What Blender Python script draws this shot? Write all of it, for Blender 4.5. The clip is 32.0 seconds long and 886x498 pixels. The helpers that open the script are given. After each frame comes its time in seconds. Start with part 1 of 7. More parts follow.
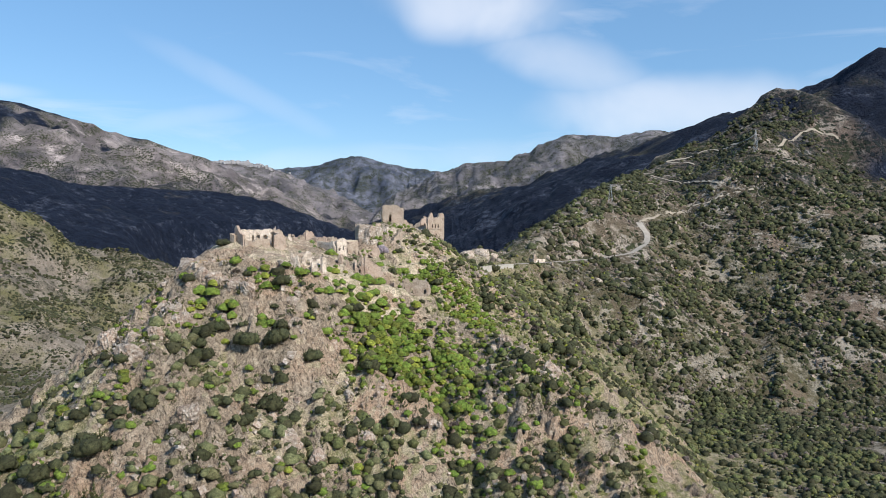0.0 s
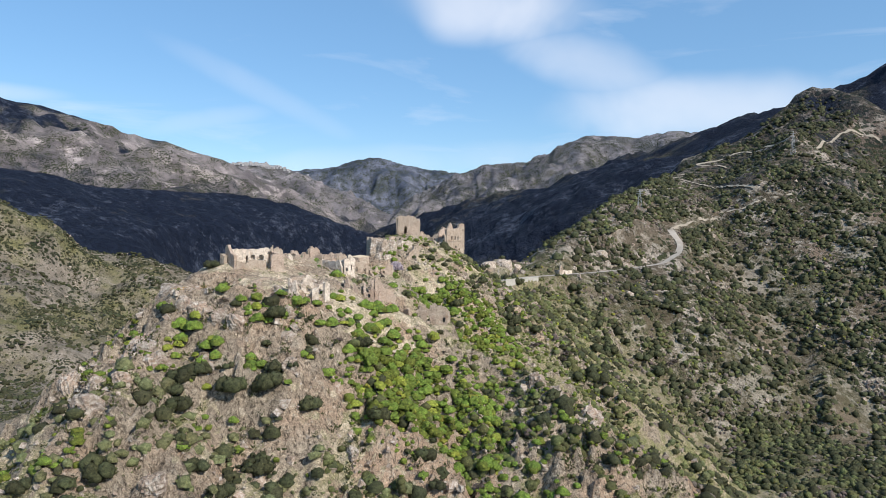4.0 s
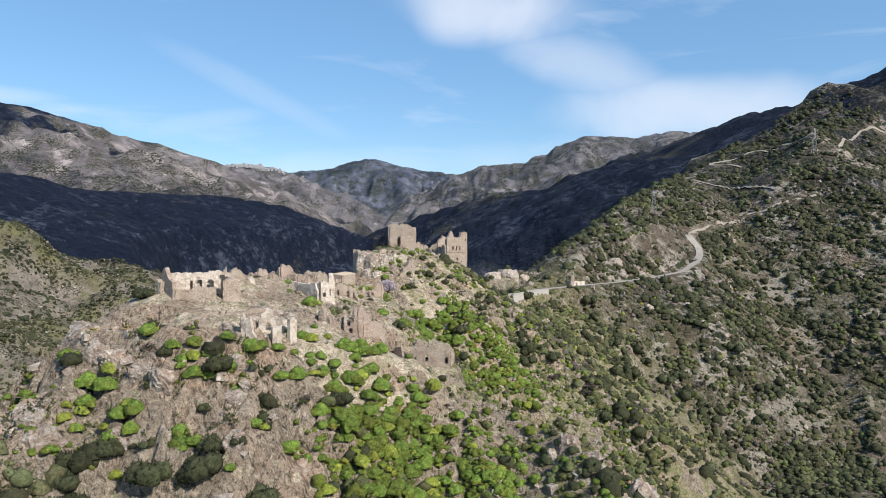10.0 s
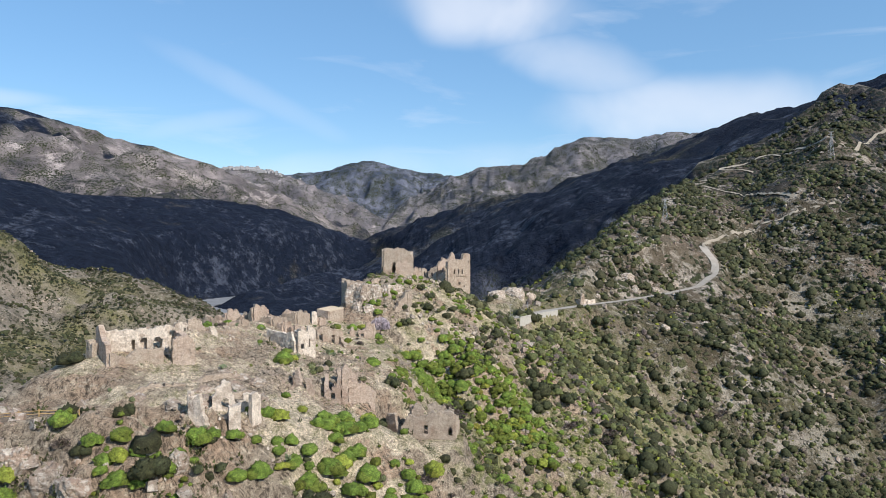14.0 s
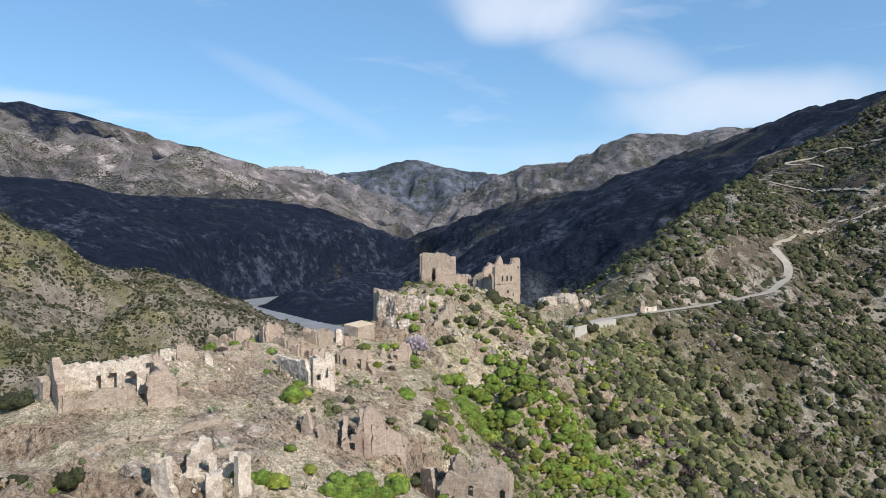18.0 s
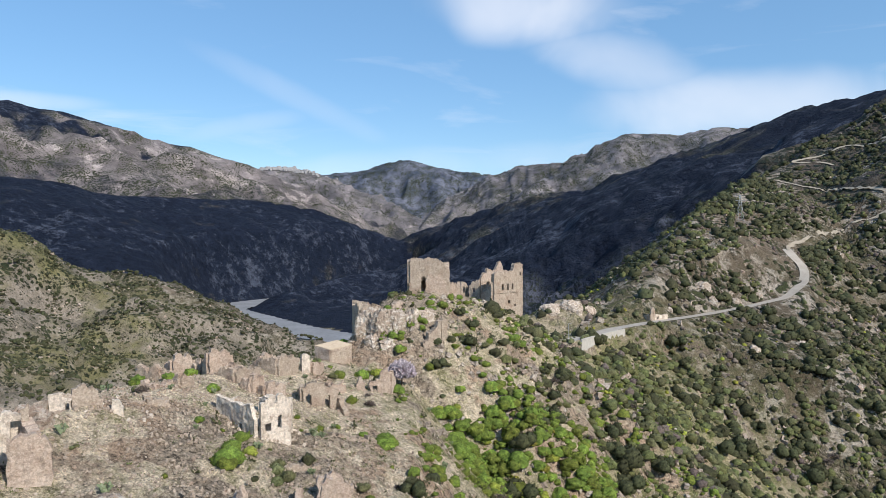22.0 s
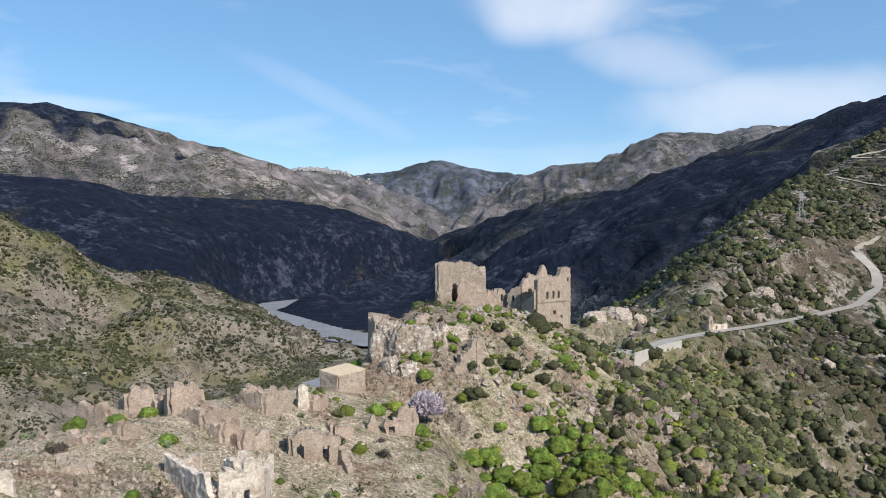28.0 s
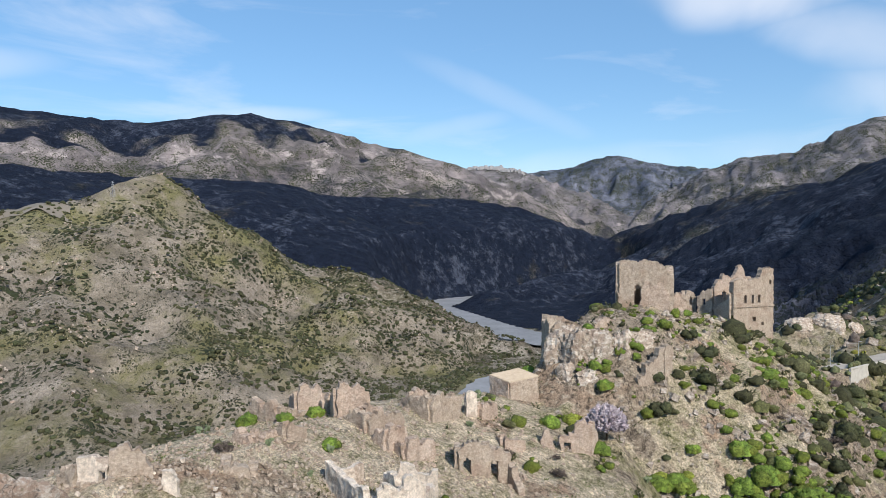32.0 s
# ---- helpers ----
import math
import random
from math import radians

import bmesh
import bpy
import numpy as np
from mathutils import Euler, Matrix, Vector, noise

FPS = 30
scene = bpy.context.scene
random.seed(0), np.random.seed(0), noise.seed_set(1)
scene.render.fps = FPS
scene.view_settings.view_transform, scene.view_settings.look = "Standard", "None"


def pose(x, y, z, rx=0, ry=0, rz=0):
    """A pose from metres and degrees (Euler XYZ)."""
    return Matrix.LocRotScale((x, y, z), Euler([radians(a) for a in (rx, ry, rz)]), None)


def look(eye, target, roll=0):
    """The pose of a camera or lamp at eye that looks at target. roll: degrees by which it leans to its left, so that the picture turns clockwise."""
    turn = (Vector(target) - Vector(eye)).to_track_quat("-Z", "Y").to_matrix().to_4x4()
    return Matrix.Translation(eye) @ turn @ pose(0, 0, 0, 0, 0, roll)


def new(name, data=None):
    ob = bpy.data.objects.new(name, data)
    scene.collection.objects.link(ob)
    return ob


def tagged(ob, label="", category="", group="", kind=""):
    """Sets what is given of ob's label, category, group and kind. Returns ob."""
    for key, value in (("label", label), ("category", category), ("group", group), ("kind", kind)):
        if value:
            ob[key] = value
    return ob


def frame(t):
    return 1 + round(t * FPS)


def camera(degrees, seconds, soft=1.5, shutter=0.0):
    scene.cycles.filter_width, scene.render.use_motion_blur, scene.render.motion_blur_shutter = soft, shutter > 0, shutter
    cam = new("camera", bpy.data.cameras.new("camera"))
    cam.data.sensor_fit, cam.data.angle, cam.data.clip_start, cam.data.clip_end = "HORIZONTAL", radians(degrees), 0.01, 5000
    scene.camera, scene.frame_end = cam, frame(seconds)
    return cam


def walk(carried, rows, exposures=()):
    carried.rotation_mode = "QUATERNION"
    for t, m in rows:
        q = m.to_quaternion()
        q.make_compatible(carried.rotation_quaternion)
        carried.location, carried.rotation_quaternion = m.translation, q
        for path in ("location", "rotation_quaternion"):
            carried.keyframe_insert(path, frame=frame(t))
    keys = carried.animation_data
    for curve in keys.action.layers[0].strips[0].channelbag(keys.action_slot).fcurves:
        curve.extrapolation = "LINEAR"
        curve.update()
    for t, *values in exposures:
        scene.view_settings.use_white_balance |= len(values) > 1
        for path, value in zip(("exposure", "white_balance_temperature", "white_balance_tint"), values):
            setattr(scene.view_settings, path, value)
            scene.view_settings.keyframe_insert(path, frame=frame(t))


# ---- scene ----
cam = camera(65.29, 32.0, soft=0.8)
# seconds, x, y, z, yaw, pitch, lean
ROWS = [
    (0.0, 0.04, 0.01, 180.03, 0.03, -1.13, -0.24),
    (0.5, 0.02, 3.70, 180.75, 0.03, -1.07, -0.26),
    (1.0, -0.05, 7.35, 180.97, 0.00, -1.02, -0.24),
    (1.5, -0.15, 11.04, 180.94, -0.02, -1.01, -0.27),
    (2.0, -0.30, 14.81, 181.09, 0.24, -1.04, -0.25),
    (2.5, -0.41, 18.65, 181.79, 1.46, -1.08, -0.27),
    (3.0, -0.61, 22.60, 182.92, 1.56, -1.10, -0.27),
    (3.5, -0.86, 26.65, 184.26, 1.54, -1.08, -0.32),
    (5.5, -1.75, 41.68, 188.31, 1.46, -0.99, -0.34),
    (6.0, -1.89, 45.36, 188.53, 1.43, -0.98, -0.31),
    (6.5, -2.10, 49.13, 188.65, 1.42, -0.91, -0.30),
    (7.0, -2.34, 52.90, 188.65, 1.37, -0.90, -0.30),
    (7.5, -2.58, 56.67, 188.76, 1.36, -0.90, -0.31),
    (8.0, -2.72, 60.37, 189.08, 1.34, -0.92, -0.24),
    (8.5, -2.95, 64.08, 189.27, 1.32, -0.91, -0.22),
    (9.0, -3.10, 67.67, 189.33, 1.29, -0.92, -0.19),
    (9.5, -3.32, 71.32, 189.39, 1.25, -0.92, -0.19),
    (10.0, -3.49, 75.13, 189.44, 1.25, -0.94, -0.12),
    (10.5, -3.64, 78.98, 189.64, 1.23, -0.94, -0.12),
    (11.0, -3.80, 82.78, 190.37, 1.21, -0.97, -0.07),
    (11.5, -3.89, 86.61, 191.66, 1.22, -0.96, -0.01),
    (12.0, -4.07, 90.28, 193.05, 1.18, -0.96, 0.04),
    (12.5, -4.27, 94.01, 194.41, 1.17, -0.96, 0.09),
    (13.0, -4.50, 97.70, 195.66, 1.15, -0.93, 0.04),
    (13.5, -4.70, 101.29, 196.84, 1.14, -0.90, 0.06),
    (15.5, -5.28, 116.00, 198.57, 1.09, -0.84, 0.13),
    (15.7, -5.34, 117.57, 198.59, 4.70, -0.86, 0.12),
    (15.9, -5.40, 119.13, 198.62, 12.50, -0.88, 0.10),
    (16.0, -5.43, 119.92, 198.64, 14.68, -0.89, 0.10),
    (16.1, -5.43, 120.65, 198.66, 14.90, -0.90, 0.09),
    (16.3, -5.43, 122.13, 198.70, 12.90, -0.92, 0.09),
    (16.5, -5.42, 123.60, 198.75, 6.79, -0.95, 0.08),
    (16.7, -5.55, 125.02, 198.77, 5.10, -0.95, 0.10),
    (16.9, -5.69, 126.45, 198.79, 4.76, -0.95, 0.12),
    (17.0, -5.75, 127.16, 198.80, 4.76, -0.95, 0.13),
    (17.5, -6.04, 130.71, 198.86, 4.75, -0.95, 0.16),
    (18.0, -6.27, 134.24, 198.91, 4.76, -0.96, 0.19),
    (18.5, -6.63, 137.79, 198.90, 4.26, -0.92, 0.17),
    (19.0, -6.84, 141.36, 198.98, 4.26, -0.92, 0.18),
    (19.5, -7.12, 144.92, 199.10, 4.26, -0.91, 0.19),
    (20.0, -7.33, 148.54, 199.23, 4.26, -0.91, 0.20),
    (20.5, -7.51, 152.17, 199.33, 4.26, -0.90, 0.20),
    (21.0, -7.72, 155.80, 199.36, 4.25, -0.90, 0.19),
    (21.5, -7.96, 159.45, 199.39, 4.24, -0.90, 0.21),
    (22.0, -8.17, 163.12, 199.43, 4.22, -0.90, 0.22),
    (22.5, -8.37, 166.80, 199.42, 4.21, -0.89, 0.23),
    (23.0, -8.65, 170.37, 199.46, 4.19, -0.89, 0.21),
    (23.5, -8.98, 173.87, 199.47, 4.15, -0.89, 0.20),
    (24.0, -9.28, 177.34, 199.49, 4.12, -0.87, 0.17),
    (24.5, -9.61, 180.70, 199.46, 4.16, -0.85, 0.16),
    (26.5, -10.68, 190.51, 199.52, 4.68, -0.80, 0.08),
    (27.0, -10.80, 191.14, 199.51, 5.19, -0.80, 0.11),
    (27.5, -10.90, 191.42, 199.35, 6.08, -0.81, 0.11),
    (28.0, -10.94, 191.54, 199.18, 6.86, -0.84, 0.13),
    (28.5, -10.95, 191.62, 199.04, 7.76, -0.88, 0.11),
    (29.0, -11.02, 191.88, 198.93, 8.85, -0.90, 0.14),
    (29.5, -11.18, 192.40, 198.86, 10.39, -0.92, 0.14),
    (30.0, -11.39, 193.27, 198.81, 12.48, -0.93, 0.17),
    (30.5, -11.64, 194.62, 198.78, 14.31, -0.92, 0.17),
    (31.0, -12.03, 196.22, 198.78, 16.05, -0.92, 0.17),
    (31.5, -12.51, 197.97, 198.85, 19.09, -0.95, 0.13),
    (32.0, -12.91, 199.79, 198.90, 21.16, -0.98, 0.12),
]
walk(cam, [(t, pose(x, y, z, 90 + pitch, lean, yaw)) for t, x, y, z, yaw, pitch, lean in ROWS])

# ---- sky and sun ----
SUN_FROM = Vector((0.74, -0.67, 0.0)).normalized()   # side that the sun shines from
SUN_HEIGHT = 37.0                                     # degrees above the horizon
scene.view_settings.exposure = 0.29
sun_data = bpy.data.lights.new("sun", "SUN")
sun_data.energy, sun_data.angle, sun_data.color = 4.35, radians(0.6), (1.0, 0.94, 0.86)
sun = new("sun", sun_data)
sun_dir = SUN_FROM * math.cos(radians(SUN_HEIGHT)) + Vector((0, 0, math.sin(radians(SUN_HEIGHT))))
sun.matrix_world = look(sun_dir * 3000, (0, 0, 0))

world = bpy.data.worlds.new("sky")
scene.world = world
world.use_nodes = True


def wnode(kind, **values):
    n = world.node_tree.nodes.new(kind)
    for key, value in values.items():
        n.inputs[key].default_value = value
    return n


def build_sky():
    nt = world.node_tree
    nt.nodes.clear()
    out = wnode("ShaderNodeOutputWorld")
    bg = wnode("ShaderNodeBackground", Strength=0.1)
    sky = wnode("ShaderNodeTexSky")
    sky.sky_type, sky.sun_disc = "NISHITA", False
    sky.sun_elevation = radians(SUN_HEIGHT)
    sky.sun_rotation = math.atan2(SUN_FROM.x, SUN_FROM.y)
    sky.air_density, sky.dust_density, sky.ozone_density, sky.altitude = 1.0, 0.15, 2.2, 300
    coord = wnode("ShaderNodeTexCoord")
    # thin streaks of high cloud, drawn out sideways
    streak = wnode("ShaderNodeMapping", Scale=(2.2, 2.2, 11.0), Rotation=(0.0, 0.16, 0.3))
    n1 = wnode("ShaderNodeTexNoise", Scale=1.3, Detail=7.0, Roughness=0.55, Distortion=0.6)
    r1 = wnode("ShaderNodeMapRange")
    for k, v in zip(("From Min", "From Max", "To Min", "To Max"), (0.52, 0.80, 0.0, 0.42)):
        r1.inputs[k].default_value = v
    nt.links.new(coord.outputs["Generated"], streak.inputs["Vector"])
    nt.links.new(streak.outputs[0], n1.inputs["Vector"])
    nt.links.new(n1.outputs[0], r1.inputs[0])
    amount = r1.outputs[0]
    # larger clouds: yaw and height of the middle, half width and half height (degrees), tilt, thickness
    for yaw, up, wide, high, tilt, thick in CLOUDS:
        a, e = radians(yaw), radians(up)
        middle = Vector((-math.sin(a) * math.cos(e), math.cos(a) * math.cos(e), math.sin(e)))
        right = Vector((math.cos(a), math.sin(a), 0.0))
        above = right.cross(middle)
        tl = radians(tilt)
        axes = (right * math.cos(tl) + above * math.sin(tl), above * math.cos(tl) - right * math.sin(tl))
        warp = wnode("ShaderNodeTexNoise", Scale=5.0, Detail=4.0, Roughness=0.5, Distortion=0.4)
        nt.links.new(coord.outputs["Generated"], warp.inputs["Vector"])
        squares = []
        for axis, half in zip(axes, (wide, high)):
            off = wnode("ShaderNodeVectorMath")
            off.operation = "SUBTRACT"
            nt.links.new(coord.outputs["Generated"], off.inputs[0])
            off.inputs[1].default_value = middle
            dot = wnode("ShaderNodeVectorMath")
            dot.operation = "DOT_PRODUCT"
            nt.links.new(off.outputs[0], dot.inputs[0])
            dot.inputs[1].default_value = axis / math.sin(radians(half))
            sq = wnode("ShaderNodeMath")
            sq.operation = "POWER"
            sq.inputs[1].default_value = 2.0
            ab = wnode("ShaderNodeMath")
            ab.operation = "ABSOLUTE"
            nt.links.new(dot.outputs["Value"], ab.inputs[0])
            nt.links.new(ab.outputs[0], sq.inputs[0])
            squares.append(sq)
        total = wnode("ShaderNodeMath")
        total.operation = "ADD"
        nt.links.new(squares[0].outputs[0], total.inputs[0])
        nt.links.new(squares[1].outputs[0], total.inputs[1])
        bent = wnode("ShaderNodeMath")
        bent.operation = "MULTIPLY_ADD"
        bent.inputs[1].default_value = 2.4
        nt.links.new(warp.outputs[0], bent.inputs[0])
        nt.links.new(total.outputs[0], bent.inputs[2])
        r2 = wnode("ShaderNodeMapRange")
        r2.interpolation_type = "SMOOTHSTEP"
        for k, v in zip(("From Min", "From Max", "To Min", "To Max"), (0.9, 2.5, thick, 0.0)):
            r2.inputs[k].default_value = v
        nt.links.new(bent.outputs[0], r2.inputs[0])
        most = wnode("ShaderNodeMath")
        most.operation = "MAXIMUM"
        nt.links.new(amount, most.inputs[0])
        nt.links.new(r2.outputs[0], most.inputs[1])
        amount = most.outputs[0]
    mix = nt.nodes.new("ShaderNodeMix")
    mix.data_type = "RGBA"
    mix.inputs["B"].default_value = (8.6, 8.7, 9.2, 1.0)
    nt.links.new(amount, mix.inputs["Factor"])
    deep = wnode("ShaderNodeHueSaturation", Saturation=1.22, Value=1.27)
    nt.links.new(sky.outputs[0], deep.inputs["Color"])
    veil = nt.nodes.new("ShaderNodeMix")
    veil.data_type = "RGBA"
    veil.inputs["Factor"].default_value = 0.42
    veil.inputs["B"].default_value = (2.35, 4.3, 6.9, 1.0)
    nt.links.new(deep.outputs[0], veil.inputs["A"])
    nt.links.new(veil.outputs["Result"], mix.inputs["A"])
    nt.links.new(mix.outputs["Result"], bg.inputs["Color"])
    nt.links.new(bg.outputs[0], out.inputs[0])


CLOUDS = [
    (-2.6, 18.4, 8.2, 3.1, -4.0, 0.62), (-10.5, 13.4, 8.0, 2.6, -20.0, 0.36), (-18.0, 9.8, 13.0, 3.0, -3.0, 0.5),
    (16.5, 11.5, 7.5, 1.1, -24.0, 0.13), (20.0, 9.0, 5.0, 0.9, 12.0, 0.16), (-1.0, 6.4, 20.0, 1.6, 3.0, 0.16),
    (37.0, 9.6, 6.0, 0.8, 3.0, 0.32), (54.0, 12.0, 5.0, 1.2, 8.0, 0.25),
]
build_sky()


# ---- materials ----
def material(name):
    m = bpy.data.materials.new(name)
    m.use_nodes = True
    nt = m.node_tree
    nt.nodes.clear()
    out = nt.nodes.new("ShaderNodeOutputMaterial")
    bsdf = nt.nodes.new("ShaderNodeBsdfPrincipled")
    nt.links.new(bsdf.outputs[0], out.inputs[0])
    return m, nt, bsdf


class Graph:
    """Short forms for wiring a node material."""

    def __init__(self, nt):
        self.nt = nt
        self.place = self.node("ShaderNodeNewGeometry").outputs["Position"]

    def node(self, kind, **values):
        n = self.nt.nodes.new(kind)
        for key, value in values.items():
            n.inputs[key].default_value = value
        return n

    def link(self, a, b):
        self.nt.links.new(a, b)

    def scaled(self, scale, turn=(0, 0, 0), source=None):
        n = self.node("ShaderNodeMapping", Scale=scale, Rotation=turn)
        self.link(source or self.place, n.inputs["Vector"])
        return n.outputs[0]

    def noise(self, scale, detail=4.0, rough=0.55, source=None, distort=0.0):
        n = self.node("ShaderNodeTexNoise", Scale=scale, Detail=detail, Roughness=rough, Distortion=distort)
        self.link(source or self.place, n.inputs["Vector"])
        return n.outputs[0]

    def cells(self, scale, source=None, feature="F1", out="Distance", rand=1.0):
        n = self.node("ShaderNodeTexVoronoi", Scale=scale)
        n.feature = feature
        if "Randomness" in n.inputs:
            n.inputs["Randomness"].default_value = rand
        self.link(source or self.place, n.inputs["Vector"])
        return n.outputs[out]

    def band(self, value, a, b, lo=0.0, hi=1.0):
        n = self.node("ShaderNodeMapRange")
        for k, v in zip(("From Min", "From Max", "To Min", "To Max"), (a, b, lo, hi)):
            n.inputs[k].default_value = v
        self.link(value, n.inputs[0])
        return n.outputs[0]

    def math(self, op, a, b=0.5):
        n = self.node("ShaderNodeMath")
        n.operation = op
        for k, v in enumerate((a, b)):
            if isinstance(v, (int, float)):
                n.inputs[k].default_value = v
            else:
                self.link(v, n.inputs[k])
        return n.outputs[0]

    def mix(self, factor, a, b):
        n = self.node("ShaderNodeMix")
        n.data_type = "RGBA"
        for key, v in (("Factor", factor), ("A", a), ("B", b)):
            if isinstance(v, (int, float)):
                n.inputs[key].default_value = v
            elif isinstance(v, tuple):
                n.inputs[key].default_value = (*v, 1.0)
            else:
                self.link(v, n.inputs[key])
        return n.outputs["Result"]

    def bump(self, height, bsdf, strength=0.5, distance=0.1):
        n = self.node("ShaderNodeBump", Strength=strength, Distance=distance)
        self.link(height, n.inputs["Height"])
        self.link(n.outputs[0], bsdf.inputs["Normal"])
        return n


def ground_material():
    m, nt, bsdf = material("hillside")
    g = Graph(nt)
    bsdf.inputs["Roughness"].default_value = 0.95
    bsdf.inputs["Specular IOR Level"].default_value = 0.15
    pick = g.node("ShaderNodeAttribute")
    pick.attribute_name = "cover"
    part = g.node("ShaderNodeSeparateColor")
    g.link(pick.outputs["Color"], part.inputs[0])
    rocky, green, wide = part.outputs[0], part.outputs[1], part.outputs[2]
    big, mid, fine = g.noise(0.035, 5), g.noise(0.22, 9, 0.72), g.noise(1.6, 7, 0.78)
    tilted = g.scaled((1.0, 1.0, 0.3), (0.5, 0.35, 0.2))
    layers = g.noise(0.7, 9, 0.8, g.scaled((0.6, 1.0, 1.3), (0.6, 0.5, 0.3)), 0.3)
    crack = g.noise(1.3, 8, 0.78, tilted, 0.5)
    # rock: pale grey-beige with pinkish and dark stains
    rock = g.mix(g.band(mid, 0.35, 0.68), (0.225, 0.177, 0.13), (0.44, 0.36, 0.272))
    rock = g.mix(g.band(big, 0.46, 0.60, 0.0, 0.75), rock, (0.44, 0.30, 0.205))
    rock = g.mix(g.band(layers, 0.51, 0.61, 0, 0.85), rock, (0.52, 0.44, 0.335))
    rock = g.mix(g.band(crack, 0.405, 0.50, 0.92, 0.0), rock, (0.075, 0.058, 0.044))
    # dry soil strewn with pale stones, and grass
    soil = g.mix(g.band(fine, 0.35, 0.65), g.mix(green, (0.46, 0.37, 0.26), (0.205, 0.168, 0.098)), g.mix(green, (0.77, 0.65, 0.49), (0.43, 0.36, 0.24)))
    chips = g.math("ADD", g.cells(2.4), g.band(g.noise(0.25, 4, 0.6), 0.35, 0.65, 0.3, -0.12))
    soil = g.mix(g.band(chips, 0.18, 0.3, 0.9, 0.0), soil, (0.47, 0.405, 0.325))
    grit = g.noise(2.4, 7, 0.8)
    soil = g.mix(g.band(grit, 0.54, 0.68, 0.0, 0.42), soil, (0.15, 0.115, 0.072))
    grass = g.mix(g.band(grit, 0.35, 0.62), (0.105, 0.108, 0.042), (0.30, 0.265, 0.135))
    soil = g.mix(g.math("MULTIPLY", g.band(mid, 0.45, 0.6), g.band(grit, 0.62, 0.45)), soil, grass)
    lush = g.mix(g.band(grit, 0.35, 0.65), (0.085, 0.105, 0.03), (0.23, 0.235, 0.09))
    soil = g.mix(g.math("MULTIPLY", g.math("MULTIPLY", green, g.band(mid, 0.42, 0.58, 0, 0.9)), g.band(fine, 0.68, 0.45)), soil, lush)
    amount = g.math("ADD", rocky, g.band(g.noise(0.09, 6, 0.62), 0.3, 0.7, -0.5, 0.5))
    near = g.mix(g.band(amount, 0.30, 0.44), soil, rock)
    # far slopes: scrub in dots and drifts over stony ground
    wood_shade = pick.outputs["Alpha"]
    tint = g.node("ShaderNodeAttribute")
    tint.attribute_name = "tone"
    swirl = g.node("ShaderNodeVectorMath")
    swirl.operation = "MULTIPLY_ADD"
    jig = g.node("ShaderNodeTexNoise", Scale=0.16, Detail=3.0)
    g.link(g.place, jig.inputs["Vector"])
    g.link(jig.outputs["Color"], swirl.inputs[0])
    swirl.inputs[1].default_value = (9.0, 9.0, 9.0)
    g.link(g.place, swirl.inputs[2])
    bent = swirl.outputs[0]
    lawn = g.node("ShaderNodeAttribute")
    lawn.attribute_name = "grass"
    crags = g.noise(0.03, 9, 0.78)
    stone = g.mix(g.band(g.noise(0.012, 6, 0.6), 0.38, 0.62), (0.062, 0.05, 0.033), (0.126, 0.101, 0.072))
    stone = g.mix(g.band(g.noise(0.011, 7, 0.66), 0.50, 0.60, 0, 0.7), stone, (0.21, 0.155, 0.12))
    stone = g.mix(g.band(crags, 0.515, 0.585, 0, 0.95), stone, (0.36, 0.31, 0.255))
    stone = g.mix(g.math("MULTIPLY", g.band(g.noise(0.16, 8, 0.82), 0.52, 0.59, 0, 0.8), g.band(wood_shade, 0.0, 0.4, 1.0, 0.15)), stone, (0.33, 0.295, 0.25))
    stone = g.mix(g.band(g.noise(0.0065, 8, 0.7), 0.50, 0.62, 0, 0.35), stone, g.mix(g.band(grit, 0.35, 0.65), (0.055, 0.062, 0.022), (0.115, 0.115, 0.05)))
    turf = g.mix(g.band(g.noise(0.02, 8, 0.7), 0.36, 0.64), (0.112, 0.105, 0.05), (0.195, 0.178, 0.086))
    turf = g.mix(g.band(g.noise(0.045, 9, 0.8), 0.54, 0.63, 0, 0.9), turf, (0.30, 0.25, 0.19))
    turf = g.mix(g.band(g.noise(0.009, 5, 0.6), 0.5, 0.62, 0, 0.6), turf, (0.14, 0.115, 0.085))
    bare = g.mix(g.band(crags, 0.40, 0.62), (0.125, 0.106, 0.083), (0.325, 0.275, 0.225))
    turf = g.mix(g.band(g.noise(0.006, 8, 0.7), 0.43, 0.52, 0, 0.9), turf, bare)
    stone = g.mix(lawn.outputs["Fac"], stone, turf)
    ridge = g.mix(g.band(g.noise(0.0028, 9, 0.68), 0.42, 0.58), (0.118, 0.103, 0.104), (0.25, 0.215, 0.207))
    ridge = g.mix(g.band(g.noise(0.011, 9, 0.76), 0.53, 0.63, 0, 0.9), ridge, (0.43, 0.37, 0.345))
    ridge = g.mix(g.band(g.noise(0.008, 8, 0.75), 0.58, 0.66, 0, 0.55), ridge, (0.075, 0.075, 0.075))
    # far rock with haze painted in as blue-grey
    hazed_rock = g.mix(g.band(g.noise(0.007, 9, 0.74), 0.40, 0.62), (0.055, 0.067, 0.098), (0.185, 0.192, 0.24))
    hazed_rock = g.mix(g.band(g.noise(0.018, 8, 0.78), 0.53, 0.62, 0, 0.9), hazed_rock, (0.045, 0.055, 0.055))
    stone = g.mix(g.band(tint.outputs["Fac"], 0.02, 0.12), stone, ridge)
    stone = g.mix(g.band(tint.outputs["Fac"], 0.2, 1.0), stone, hazed_rock)
    drift = g.math("ADD", g.noise(0.017, 6, 0.65), g.math("MULTIPLY", wood_shade, 0.22))
